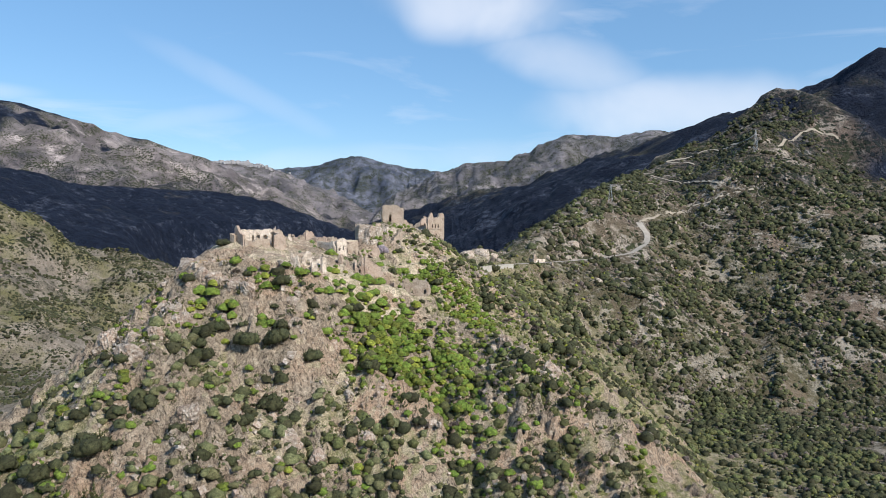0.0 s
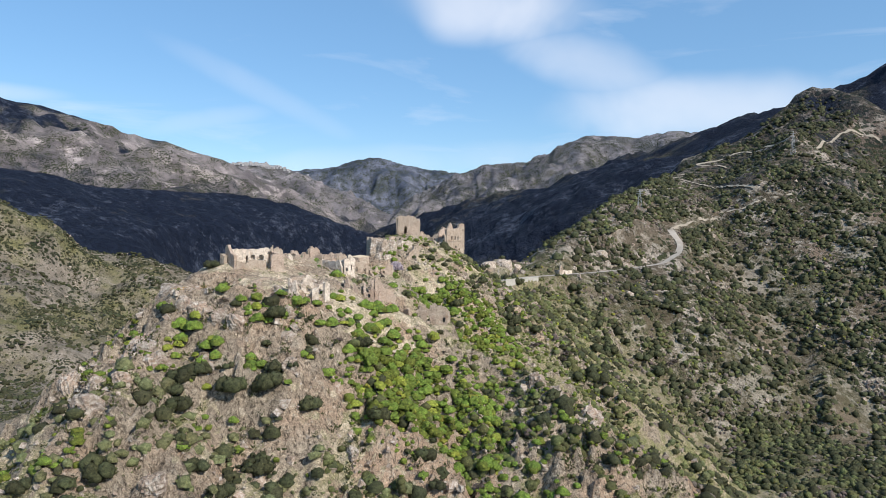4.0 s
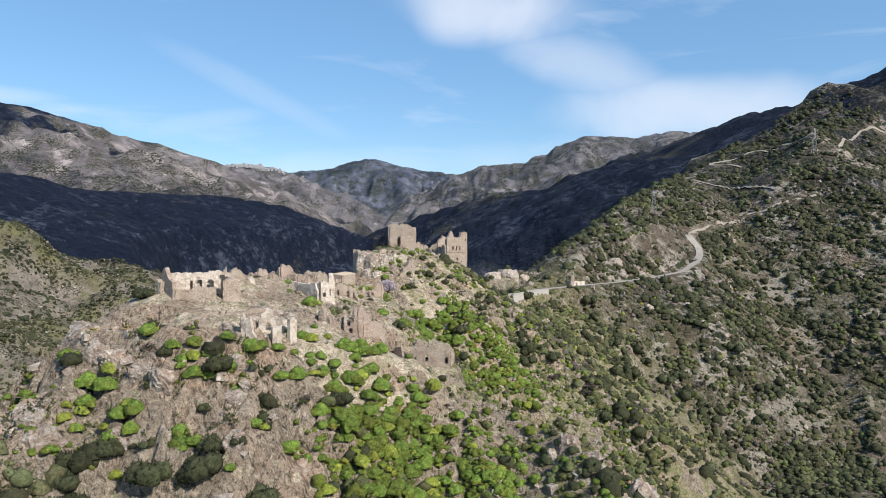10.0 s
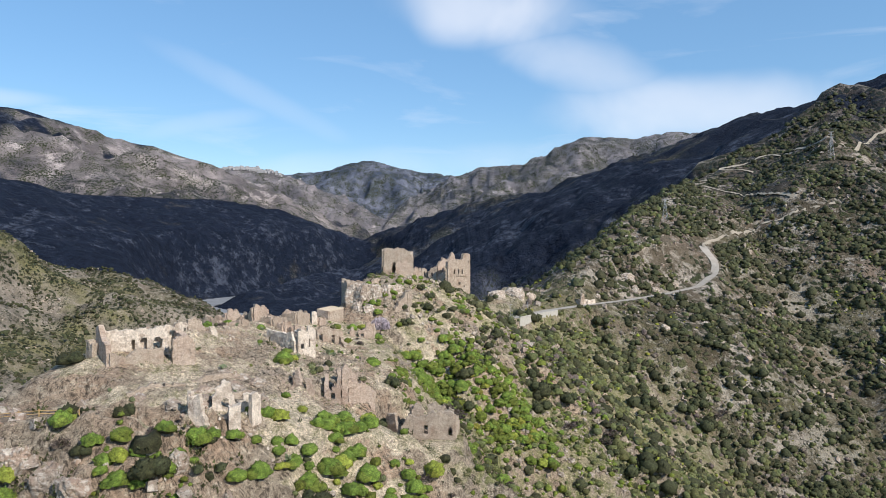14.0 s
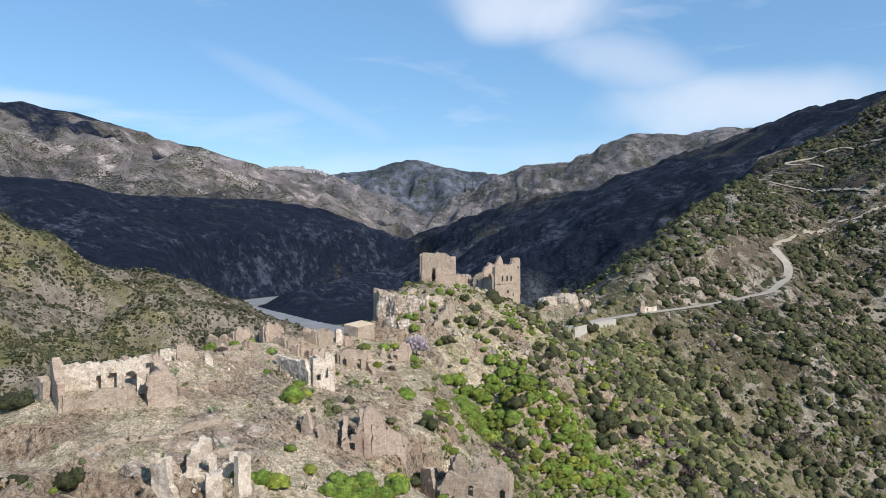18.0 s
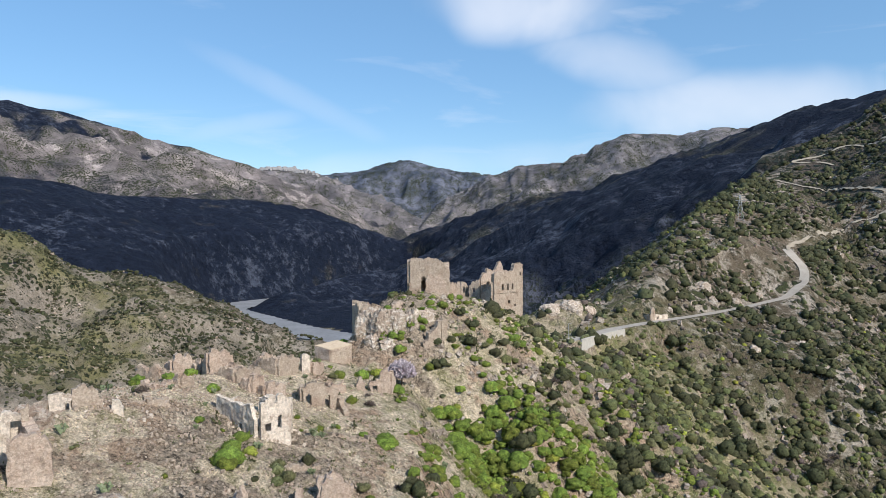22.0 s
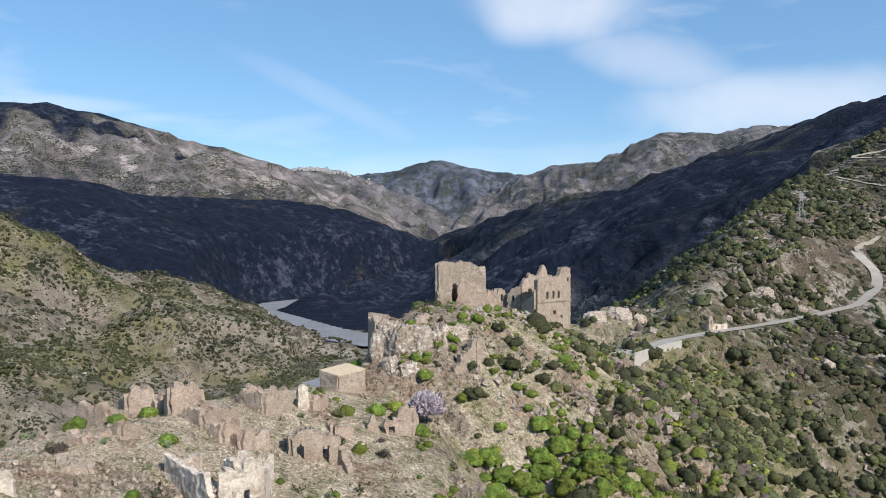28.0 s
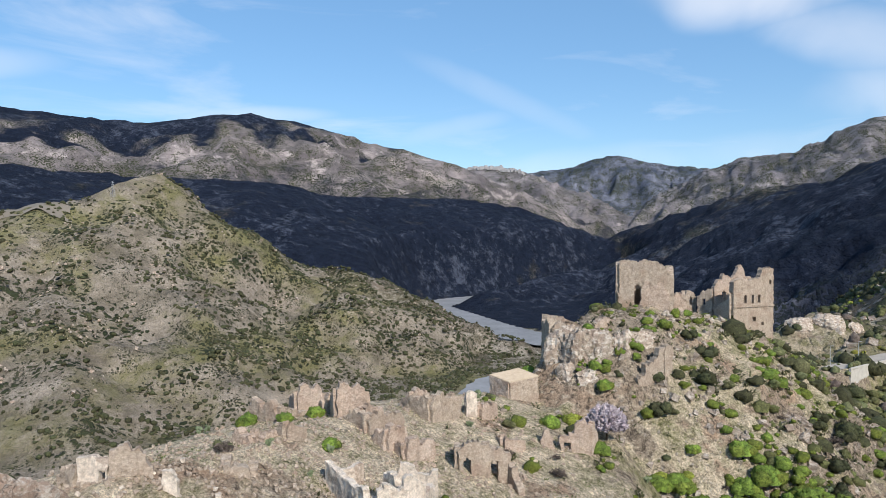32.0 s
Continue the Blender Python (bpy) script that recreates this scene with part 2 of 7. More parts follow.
    dots = g.math("ADD", g.band(g.cells(0.2, bent), 0.0, 0.6, 1.0, 0.0), g.band(drift, 0.35, 0.62, -0.55, 0.5))
    small = g.math("ADD", g.band(g.cells(0.45, bent), 0.0, 0.6, 1.0, 0.0), g.band(g.noise(0.05, 3), 0.35, 0.65, -0.6, 0.35))
    dark = g.math("MAXIMUM", g.band(dots, 0.5, 0.75), g.band(small, 0.5, 0.75, 0, 0.85))
    far = g.mix(dark, stone, g.mix(g.band(big, 0.4, 0.6), (0.024, 0.031, 0.016), (0.05, 0.056, 0.027)))
    # near-black cover: real woods in places, mostly cloud shade and haze painted in
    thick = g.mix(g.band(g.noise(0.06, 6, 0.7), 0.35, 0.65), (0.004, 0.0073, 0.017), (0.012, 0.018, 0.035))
    shade_speck = g.math("ADD", g.noise(0.035, 9, 0.85), g.band(g.noise(0.0035, 4, 0.6), 0.35, 0.65, -0.07, 0.05))
    thick = g.mix(g.band(shade_speck, 0.525, 0.61), thick, (0.062, 0.073, 0.102))
    far = g.mix(g.band(g.math("ADD", wood_shade, g.band(g.noise(0.008, 5, 0.6), 0.3, 0.7, -0.25, 0.25)), 0.45, 0.8), far, thick)
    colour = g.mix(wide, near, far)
    speck = g.noise(0.9, 9, 0.85)
    vary = g.node("ShaderNodeHueSaturation")
    g.link(colour, vary.inputs["Color"])
    grain = g.math("ADD", g.band(speck, 0.36, 0.64, -0.45, 0.45), g.band(g.noise(3.2, 5, 0.8), 0.36, 0.64, -0.4, 0.4))
    g.link(g.math("ADD", grain, 1.02), vary.inputs["Value"])
    colour = vary.outputs[0]
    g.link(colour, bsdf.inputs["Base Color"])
    h = g.math("ADD", g.math("MULTIPLY", layers, 1.3), g.math("ADD", crack, g.math("MULTIPLY", fine, 0.5)))
    h = g.math("ADD", h, g.math("MULTIPLY", g.math("MULTIPLY", dark, wide), 3.5))
    h = g.math("ADD", h, g.math("MULTIPLY", g.math("MULTIPLY", g.noise(0.03, 7, 0.7), wide), 9.0))
    g.bump(h, bsdf, 0.9, 0.75)
    return m


def masonry_material(name, stone_a, stone_b, joint, plaster=0.0, tone=(0.62, 0.56, 0.47)):
    m, nt, bsdf = material(name)
    g = Graph(nt)
    bsdf.inputs["Roughness"].default_value = 0.92
    bsdf.inputs["Specular IOR Level"].default_value = 0.2
    jog = g.node("ShaderNodeTexNoise", Scale=1.7, Detail=4.0)
    g.link(g.place, jog.inputs["Vector"])
    bent = g.node("ShaderNodeVectorMath")
    bent.operation = "MULTIPLY_ADD"
    g.link(jog.outputs["Color"], bent.inputs[0])
    bent.inputs[1].default_value = (0.7, 0.7, 0.45)
    g.link(g.place, bent.inputs[2])
    flat = g.scaled((1.0, 1.0, 1.6), source=bent.outputs[0])
    edge = g.cells(4.6, flat, "DISTANCE_TO_EDGE")
    shade = g.cells(4.6, flat, "F1", "Color")
    sep = g.node("ShaderNodeSeparateColor")
    g.link(shade, sep.inputs[0])
    big, fine, mid = g.noise(0.35, 5, 0.6), g.noise(7.0, 5, 0.65), g.noise(1.4, 5, 0.65)
    stone = g.mix(g.band(sep.outputs[0], 0.0, 1.0, 0.05, 0.95), stone_a, stone_b)
    stone = g.mix(g.band(fine, 0.35, 0.7, 0.0, 0.45), stone, tone)
    stone = g.mix(g.band(mid, 0.42, 0.66, 0.0, 0.6), stone, tone)
    wall = g.mix(g.math("MULTIPLY", g.band(edge, 0.01, 0.07, 0.5, 0.0), g.band(mid, 0.4, 0.6)), stone, joint)
    wall = g.mix(g.band(big, 0.50, 0.66, 0.0, 0.55), wall, (0.31, 0.205, 0.15))
    wall = g.mix(g.band(g.noise(0.22, 6, 0.7), 0.5, 0.64, 0.0, 0.5), wall, tone)
    wall = g.mix(g.band(g.noise(0.8, 6, 0.7), 0.59, 0.69, 0.0, 0.6), wall, (0.16, 0.125, 0.095))
    if plaster:
        coat = g.mix(g.band(fine, 0.3, 0.7), tone, tuple(min(0.8, c * 1.18) for c in tone))
        coat = g.mix(g.band(g.noise(0.9, 6, 0.7), 0.5, 0.68, 0.0, 0.6), coat, (0.36, 0.29, 0.22))
        wall = g.mix(g.band(g.noise(0.4, 7, 0.72), 0.62 - 0.30 * plaster, 0.67 - 0.30 * plaster), wall, coat)
    streaks = g.noise(1.2, 4, 0.6, g.scaled((1.6, 1.6, 0.18)))
    wall = g.mix(g.band(streaks, 0.54, 0.75, 0.0, 0.35), wall, (0.13, 0.105, 0.085))
    mottle = g.node("ShaderNodeHueSaturation")
    g.link(wall, mottle.inputs["Color"])
    g.link(g.band(g.noise(3.4, 6, 0.8), 0.34, 0.66, 0.7, 1.22), mottle.inputs["Value"])
    g.link(mottle.outputs[0], bsdf.inputs["Base Color"])
    g.bump(g.math("ADD", g.band(edge, 0.0, 0.1, 0, 0.5), g.math("ADD", fine, mid)), bsdf, 0.8, 0.12)
    return m


def leaf_material(name, dark, light, scale=1.4):
    m, nt, bsdf = material(name)
    g = Graph(nt)
    bsdf.inputs["Roughness"].default_value = 0.75
    bsdf.inputs["Specular IOR Level"].default_value = 0.2
    info = g.node("ShaderNodeObjectInfo")
    geo = g.node("ShaderNodeNewGeometry")
    a = g.mix(g.band(g.noise(scale, 4, 0.65), 0.3, 0.7), dark, light)
    a = g.mix(g.band(g.noise(0.11, 3, 0.6), 0.42, 0.66, 0.0, 0.4), a, tuple(0.5 * (p + q) * f for p, q, f in zip(dark, light, (0.75, 0.72, 0.9))))
    vary = g.math("ADD", g.math("MULTIPLY", info.outputs["Random"], 0.4), g.math("MULTIPLY", geo.outputs["Random Per Island"], 0.4))
    hsv = g.node("ShaderNodeHueSaturation")
    g.link(a, hsv.inputs["Color"])
    leafy = g.math("MULTIPLY", g.band(g.noise(4.5, 5, 0.8), 0.36, 0.64, 0.5, 1.5), g.band(g.noise(1.3, 3, 0.7), 0.36, 0.64, 0.7, 1.28))
    g.link(g.math("MULTIPLY", g.band(vary, 0.0, 0.8, 0.6, 1.3), leafy), hsv.inputs["Value"])
    g.link(g.band(geo.outputs["Random Per Island"], 0.0, 1.0, 0.475, 0.52), hsv.inputs["Hue"])
    g.link(hsv.outputs[0], bsdf.inputs["Base Color"])
    g.bump(g.noise(3.2, 5, 0.8), bsdf, 0.9, 0.28)
    return m


def plain_material(name, a, b, scale=0.6, rough=0.85, bump=0.0, metal=0.0):
    m, nt, bsdf = material(name)
    g = Graph(nt)
    bsdf.inputs["Roughness"].default_value = rough
    bsdf.inputs["Metallic"].default_value = metal
    n = g.math("ADD", g.math("MULTIPLY", g.noise(scale, 5, 0.6), 0.6), g.math("MULTIPLY", g.noise(scale * 9, 4, 0.6), 0.4))
    g.link(g.mix(g.band(n, 0.32, 0.68), a, b), bsdf.inputs["Base Color"])
    if bump:
        g.bump(n, bsdf, 0.6, bump)
    return m


GROUND = ground_material()
STONE = masonry_material("castle_stone", (0.29, 0.215, 0.16), (0.50, 0.405, 0.315), (0.19, 0.145, 0.115), 0.0, (0.56, 0.47, 0.38))
RED_STONE = masonry_material("red_stone", (0.33, 0.23, 0.17), (0.56, 0.43, 0.335), (0.21, 0.16, 0.125), 0.0, (0.62, 0.51, 0.42))
PLASTERED = masonry_material("plastered_wall", (0.36, 0.29, 0.22), (0.58, 0.48, 0.38), (0.26, 0.21, 0.17), 0.58, (0.72, 0.60, 0.50))
ROAD = plain_material("pale_road", (0.29, 0.255, 0.215), (0.42, 0.375, 0.32), 0.3, 0.9, 0.02)
TRACK = plain_material("dirt_track", (0.25, 0.215, 0.165), (0.37, 0.32, 0.25), 0.5, 0.95, 0.05)
GRAVEL = plain_material("river_gravel", (0.15, 0.152, 0.158), (0.27, 0.272, 0.28), 0.02, 0.9)
CONCRETE = plain_material("pale_concrete", (0.35, 0.325, 0.285), (0.50, 0.47, 0.42), 0.8, 0.85, 0.02)
STEEL = plain_material("galvanised_steel", (0.40, 0.41, 0.42), (0.55, 0.55, 0.55), 2.0, 0.5, 0.0, 0.7)
LIME = leaf_material("spurge_leaves", (0.075, 0.107, 0.018), (0.198, 0.25, 0.042))
YELLOW = leaf_material("flowering_spurge", (0.145, 0.158, 0.024), (0.30, 0.305, 0.05))
DARK = leaf_material("evergreen_leaves", (0.033, 0.037, 0.017), (0.08, 0.083, 0.037))
OLIVE = leaf_material("olive_leaves", (0.082, 0.09, 0.037), (0.18, 0.184, 0.085))
HILL_GREEN = leaf_material("hillside_leaves", (0.07, 0.08, 0.027), (0.168, 0.178, 0.068))
DRY = leaf_material("dry_twigs", (0.10, 0.075, 0.06), (0.22, 0.18, 0.15))
BLOSSOM = leaf_material("almond_blossom", (0.40, 0.335, 0.36), (0.62, 0.54, 0.57))
BARK = plain_material("bark", (0.07, 0.05, 0.035), (0.16, 0.125, 0.09), 3.0, 0.9, 0.02)


# ---- the lie of the land ----
PERM = np.random.RandomState(7).permutation(512)
PERM = np.concatenate([PERM, PERM, PERM])
GRADS = np.array([(math.cos(a), math.sin(a)) for a in np.linspace(0, 2 * math.pi, 16, endpoint=False)])


def perlin(x, y):
    xi, yi = np.floor(x).astype(int), np.floor(y).astype(int)
    xf, yf = x - xi, y - yi
    u, v = xf * xf * xf * (xf * (xf * 6 - 15) + 10), yf * yf * yf * (yf * (yf * 6 - 15) + 10)

    def corner(dx, dy):
        gr = GRADS[PERM[PERM[(xi + dx) & 511] + ((yi + dy) & 511)] & 15]
        return gr[..., 0] * (xf - dx) + gr[..., 1] * (yf - dy)

    low = corner(0, 0) * (1 - u) + corner(1, 0) * u
    high = corner(0, 1) * (1 - u) + corner(1, 1) * u
    return low * (1 - v) + high * v


def fbm(x, y, octaves, gain=0.5, ridged=False):
    total, amp = 0.0, 1.0
    for k in range(octaves):
        n = perlin(x * 2.03 ** k + 37.1 * k, y * 2.03 ** k + 11.7 * k)
        total = total + amp * ((0.5 - 2.0 * np.abs(n)) if ridged else 1.4 * n)
        amp *= gain
    return total


def steps(value, a, b):
    t = np.clip((value - a) / (b - a), 0, 1)
    return t * t * (3 - 2 * t)


# crest lines: x, y, z, then gentle width and gentle slope to the left, to the right, and the steep slope beyond
VILLAGE = [
    (-70, 213, 175, 6, 0.20, 6, 0.28), (-66, 222, 178, 9, 0.15, 27, 0.32), (-58, 245, 179, 12, 0.15, 48, 0.37),
    (-53, 268, 178, 13, 0.13, 34, 0.34), (-47, 286, 176.5, 11, 0.13, 26, 0.34), (-42, 303, 174.3, 5, 0.15, 16, 0.22),
]
CASTLE = [
    (-34, 314, 181, 3, 0.10, 4, 0.15), (-31, 320, 184.6, 5, 0.05, 6, 0.30), (-24, 333, 186, 12, 0.12, 8, 0.45),
    (-10, 349, 182, 7, 0.20, 7, 0.40), (2, 375, 173, 6, 0.30, 8, 0.40), (16, 422, 159, 8, 0.10, 8, 0.10),
]
SPUR = [
    (16, 422, 159, 8, 0.1, 8, 0.1), (34, 458, 162, 8, 0.2, 4, 0.2), (50, 492, 166, 8, 0.3, 4, 0.2), (66, 525, 181, 10, 0.4, 38, 0.02), (85, 558, 192, 8, 0.5, 38, 0.14),
    (142, 654, 223, 8, 0.5, 34, 0.3), (230, 792, 257, 10, 0.5, 60, 0.22), (300, 845, 283, 10, 0.5, 50, 0.35), (380, 890, 322, 12, 0.6, 24, 0.6), (425, 912, 366, 8, 0.7, 10, 0.7), (451, 926, 379, 12, 0.6, 12, 0.6),
    (500, 962, 368, 10, 0.5, 30, 0.5), (680, 1080, 470, 10, 0.5, 60, 0.4),
]
FRONT = [(-72, 201, 172), (-56, 200.5, 173), (-46, 201, 171.5), (-34, 211, 166), (-22, 224, 161.5), (-4, 234, 157), (16, 225, 147), (24, 222, 145), (34, 218, 141), (44, 214, 131)]
BANK = [(-22, 222, 161), (-21, 197, 146), (-17, 182, 124)]
TOE_MIDDLE = [(-4, 233, 157), (6, 200, 134), (5, 165, 106), (2, 120, 74)]
TOE_RIGHT = [(18, 224, 148), (23, 214, 144), (26, 190, 128), (28, 160, 106), (30, 110, 75)]
TOE_LEFT = [(-71, 203, 170), (-73, 174, 155), (-76, 160, 138), (-78, 150, 130), (-82, 110, 100)]
CRAG = [(-37.2, 314.6, 184.8), (-32, 314.2, 184.4), (-27, 315.6, 183.6), (-22.5, 319, 182.6), (-21, 325, 183.0)]
KNOLL = [(6, 472, 164), (24, 487, 172), (42, 500, 168)]
BUTTRESS = [(451, 926, 372), (395, 835, 322), (330, 745, 287), (318, 670, 222), (285, 600, 165), (247, 517, 118), (215, 440, 80)]
# seen at its start only; the unseen rest is added to shade the valley
SHADE_MASSIF = [(680, 1080, 470), (804, 1230, 520), (1050, 1150, 680), (1300, 950, 910), (1400, 500, 950), (1650, 300, 900), (2050, 200, 900)]
LEFT_HILL = [(-1300, 560, 205), (-900, 640, 214), (-760, 690, 222), (-680, 740, 233), (-636, 792, 246), (-640, 846, 275), (-604, 898, 226), (-572, 944, 182), (-550, 990, 156), (-525, 1015, 136)]
LEFT_RIB = [(-640, 846, 275), (-560, 806, 196), (-469, 816, 134), (-380, 790, 92)]
LEFT_FOOT = [(-680, 740, 233), (-570, 650, 158), (-470, 580, 108), (-390, 530, 74)]
LEFT_FLANK = [(-800, 680, 218), (-720, 560, 160), (-620, 450, 105), (-520, 380, 75)]
LEFT_SPUR = [(-530, 1010, 138), (-505, 1040, 156), (-475, 1051, 160), (-448, 1050, 150), (-401, 1045, 119), (-362, 1051, 101), (-279, 1039, 78), (-210, 1027, 69)]
DARK_LEFT = [
    (-1500, 900, 330), (-1222, 1087, 335), (-1217, 1400, 340), (-1026, 1530, 335), (-998, 1644, 332), (-927, 1804, 309),
    (-813, 1972, 311), (-662, 2136, 311), (-549, 2222, 285), (-425, 2301, 202), (-320, 2319, 140),
]
DARK_RIGHT = [(680, 1080, 440), (560, 1100, 380), (445, 1144, 332), (414, 1265, 334), (364, 1387, 343), (314, 1504, 330), (259, 1618, 324), (204, 1727, 302), (110, 1837, 228), (28, 1891, 186)]
RANGE_LEFT = [
    (-2900, 900, 560), (-2321, 1397, 568), (-2189, 1798, 632), (-2097, 2070, 633), (-1981, 2192, 626), (-1836, 2390, 674), (-1750, 2522, 706),
    (-1551, 2655, 661), (-1440, 2777, 612), (-1224, 2883, 569), (-1150, 3023, 514), (-1063, 3056, 453), (-960, 3150, 380),
]
RANGE_VILLAGE = [(-1900, 3900, 560), (-1462, 3975, 553), (-1315, 4027, 595), (-1195, 4066, 611), (-1028, 4061, 579), (-748, 3970, 458), (-533, 3804, 355), (-392, 3620, 260)]
RANGE_FAR = [(-2200, 4600, 640), (-1263, 4670, 613), (-889, 4700, 647), (-697, 4689, 699), (-586, 4700, 718), (-437, 4710, 685), (-287, 4720, 647), (12, 4720, 614)]
RANGE_RIGHT = [
    (-392, 3700, 250), (-126, 4300, 505), (10, 4241, 576), (155, 4138, 620), (384, 4022, 615), (536, 4003, 667), (714, 3974, 762), (969, 3917, 747),
    (1158, 3863, 775), (1400, 3800, 750),
]
RANGE_SHADE = [(979, 3291, 625), (1007, 2965, 630), (1046, 2843, 645), (1071, 2617, 650), (1132, 2254, 625), (1000, 1800, 555), (900, 1450, 535), (804, 1230, 520)]
# added crest, shaped to the shade line across the right range's flank
DARK_MIDDLE = [(-370, 2350, 172), (-218, 2300, 227), (-30, 2200, 288), (110, 2080, 321), (230, 1950, 325), (297, 1850, 355), (420, 1650, 390), (640, 1400, 440)]
PADS = [(-11.2, 239.6, 7.5, 159.2), (-70.5, 207.5, 4.5, 171.4), (-64.0, 208.0, 4.5, 171.8)]   # level ground under a house
RIVER = [(-285, 2080, 62), (-430, 1860, 58), (-541, 1640, 56), (-547, 1484, 56), (-454, 1370, 56), (-336, 1220, 56), (-231, 1115, 56), (-115, 1097, 56), (-90, 957, 56), (-206, 855, 56), (-190, 727, 56), (-175, 634, 56), (-260, 480, 56), (-330, 250, 56), (-400, -100, 56), (-420, -500, 56)]
ROAD_LINE = [
    (19, 427, 160.3), (29, 442, 160.4), (43, 461, 160.8), (64, 483, 161.0), (93, 508, 161.6), (120, 529, 163.2), (150, 551, 166.5), (166, 566, 174.0),
    (171, 577, 181.5), (168, 586, 188.0), (168, 597, 193.0),
]


def along(x, y, line):
    """Distance to a line of points, the nearest place's share of its last columns, and the side (right: positive)."""
    line = np.array(line, float)
    best, cols, side = np.full(x.shape, 1e9), None, None
    for a, b in zip(line[:-1], line[1:]):
        ux, uy = b[0] - a[0], b[1] - a[1]
        length = ux * ux + uy * uy
        t = np.clip(((x - a[0]) * ux + (y - a[1]) * uy) / length, 0, 1)
        dx, dy = x - a[0] - t * ux, y - a[1] - t * uy
        dist = np.hypot(dx, dy)
        here = a[2:] + t[..., None] * (b[2:] - a[2:])
        turn = (ux * dy - uy * dx) < 0
        if cols is None:
            best, cols, side = dist, here, turn
        else:
            near = dist < best
            best = np.where(near, dist, best)
            cols = np.where(near[..., None], here, cols)
            side = np.where(near, turn, side)
    return best, cols, side


def crest(x, y, line, slope):
    """Height under a crest line of x, y, z with one slope on both sides: the highest of its stretches."""
    top = np.full(x.shape, -1e9)
    drop = np.zeros(x.shape)
    line = np.array(line, float)
    for a, b in zip(line[:-1], line[1:]):
        ux, uy = b[0] - a[0], b[1] - a[1]
        t = np.clip(((x - a[0]) * ux + (y - a[1]) * uy) / (ux * ux + uy * uy), 0, 1)
        d = np.hypot(x - a[0] - t * ux, y - a[1] - t * uy)
        h = a[2] + t * (b[2] - a[2]) - slope * d
        drop = np.where(h > top, slope * d, drop)
        top = np.maximum(top, h)
    return top, drop


def shoulder(x, y, line, left, right):
    """Height under a crest with gentle shoulders before the steep slopes begin."""
    top = np.full(x.shape, -1e9)
    drop = np.zeros(x.shape)
    rows = np.array(line, float)
    for a, b in zip(rows[:-1], rows[1:]):
        ux, uy = b[0] - a[0], b[1] - a[1]
        length = math.hypot(ux, uy)
        raw = ((x - a[0]) * ux + (y - a[1]) * uy) / length ** 2
        t = np.clip(raw, 0, 1)
        dx, dy = x - a[0] - t * ux, y - a[1] - t * uy
        d = np.abs(ux * dy - uy * dx) / length
        over = np.abs(raw - t) * length
        c = a[2:] + t[..., None] * (b[2:] - a[2:])
        rightward = (ux * dy - uy * dx) < 0
        w = np.where(rightward, c[..., 3], c[..., 1])
        gentle = np.where(rightward, c[..., 4], c[..., 2])
        steep = np.where(rightward, right, left)
        fall = gentle * np.minimum(d, w) + steep * np.maximum(d - w, 0) + 0.8 * over
        h = c[..., 0] - fall
        drop = np.where(h > top, fall, drop)
        top = np.maximum(top, h)
    return top, drop


CRAGS = [(-33, 313, 9), (-73, 171, 10), (20, 216, 12), (-60, 197, 14), (25, 487, 20), (99, 527, 8), (-80, 190, 14), (30, 205, 10), (-24, 322, 7), (-27, 313, 6)]   # bare rock
TONES = {9: 0.16, 10: 0.36, 11: 1.0, 12: 0.5, 13: 0.9}   # far rock by crest: ridge stone, then haze blue put into the colour
# by crest: cloud shade painted on the slopes as a dark cover
WOOD_SHADE = {4: 0.9, 7: 0.95, 8: 1.0, 9: 0.1, 10: 0.15, 11: 0.3, 12: 0.35, 13: 0.8, 20: 0.8}
GRASSY = {5: 1.0, 6: 0.35, 21: 1.0, 23: 0.8, 24: 0.8}   # olive-brown turf, by crest


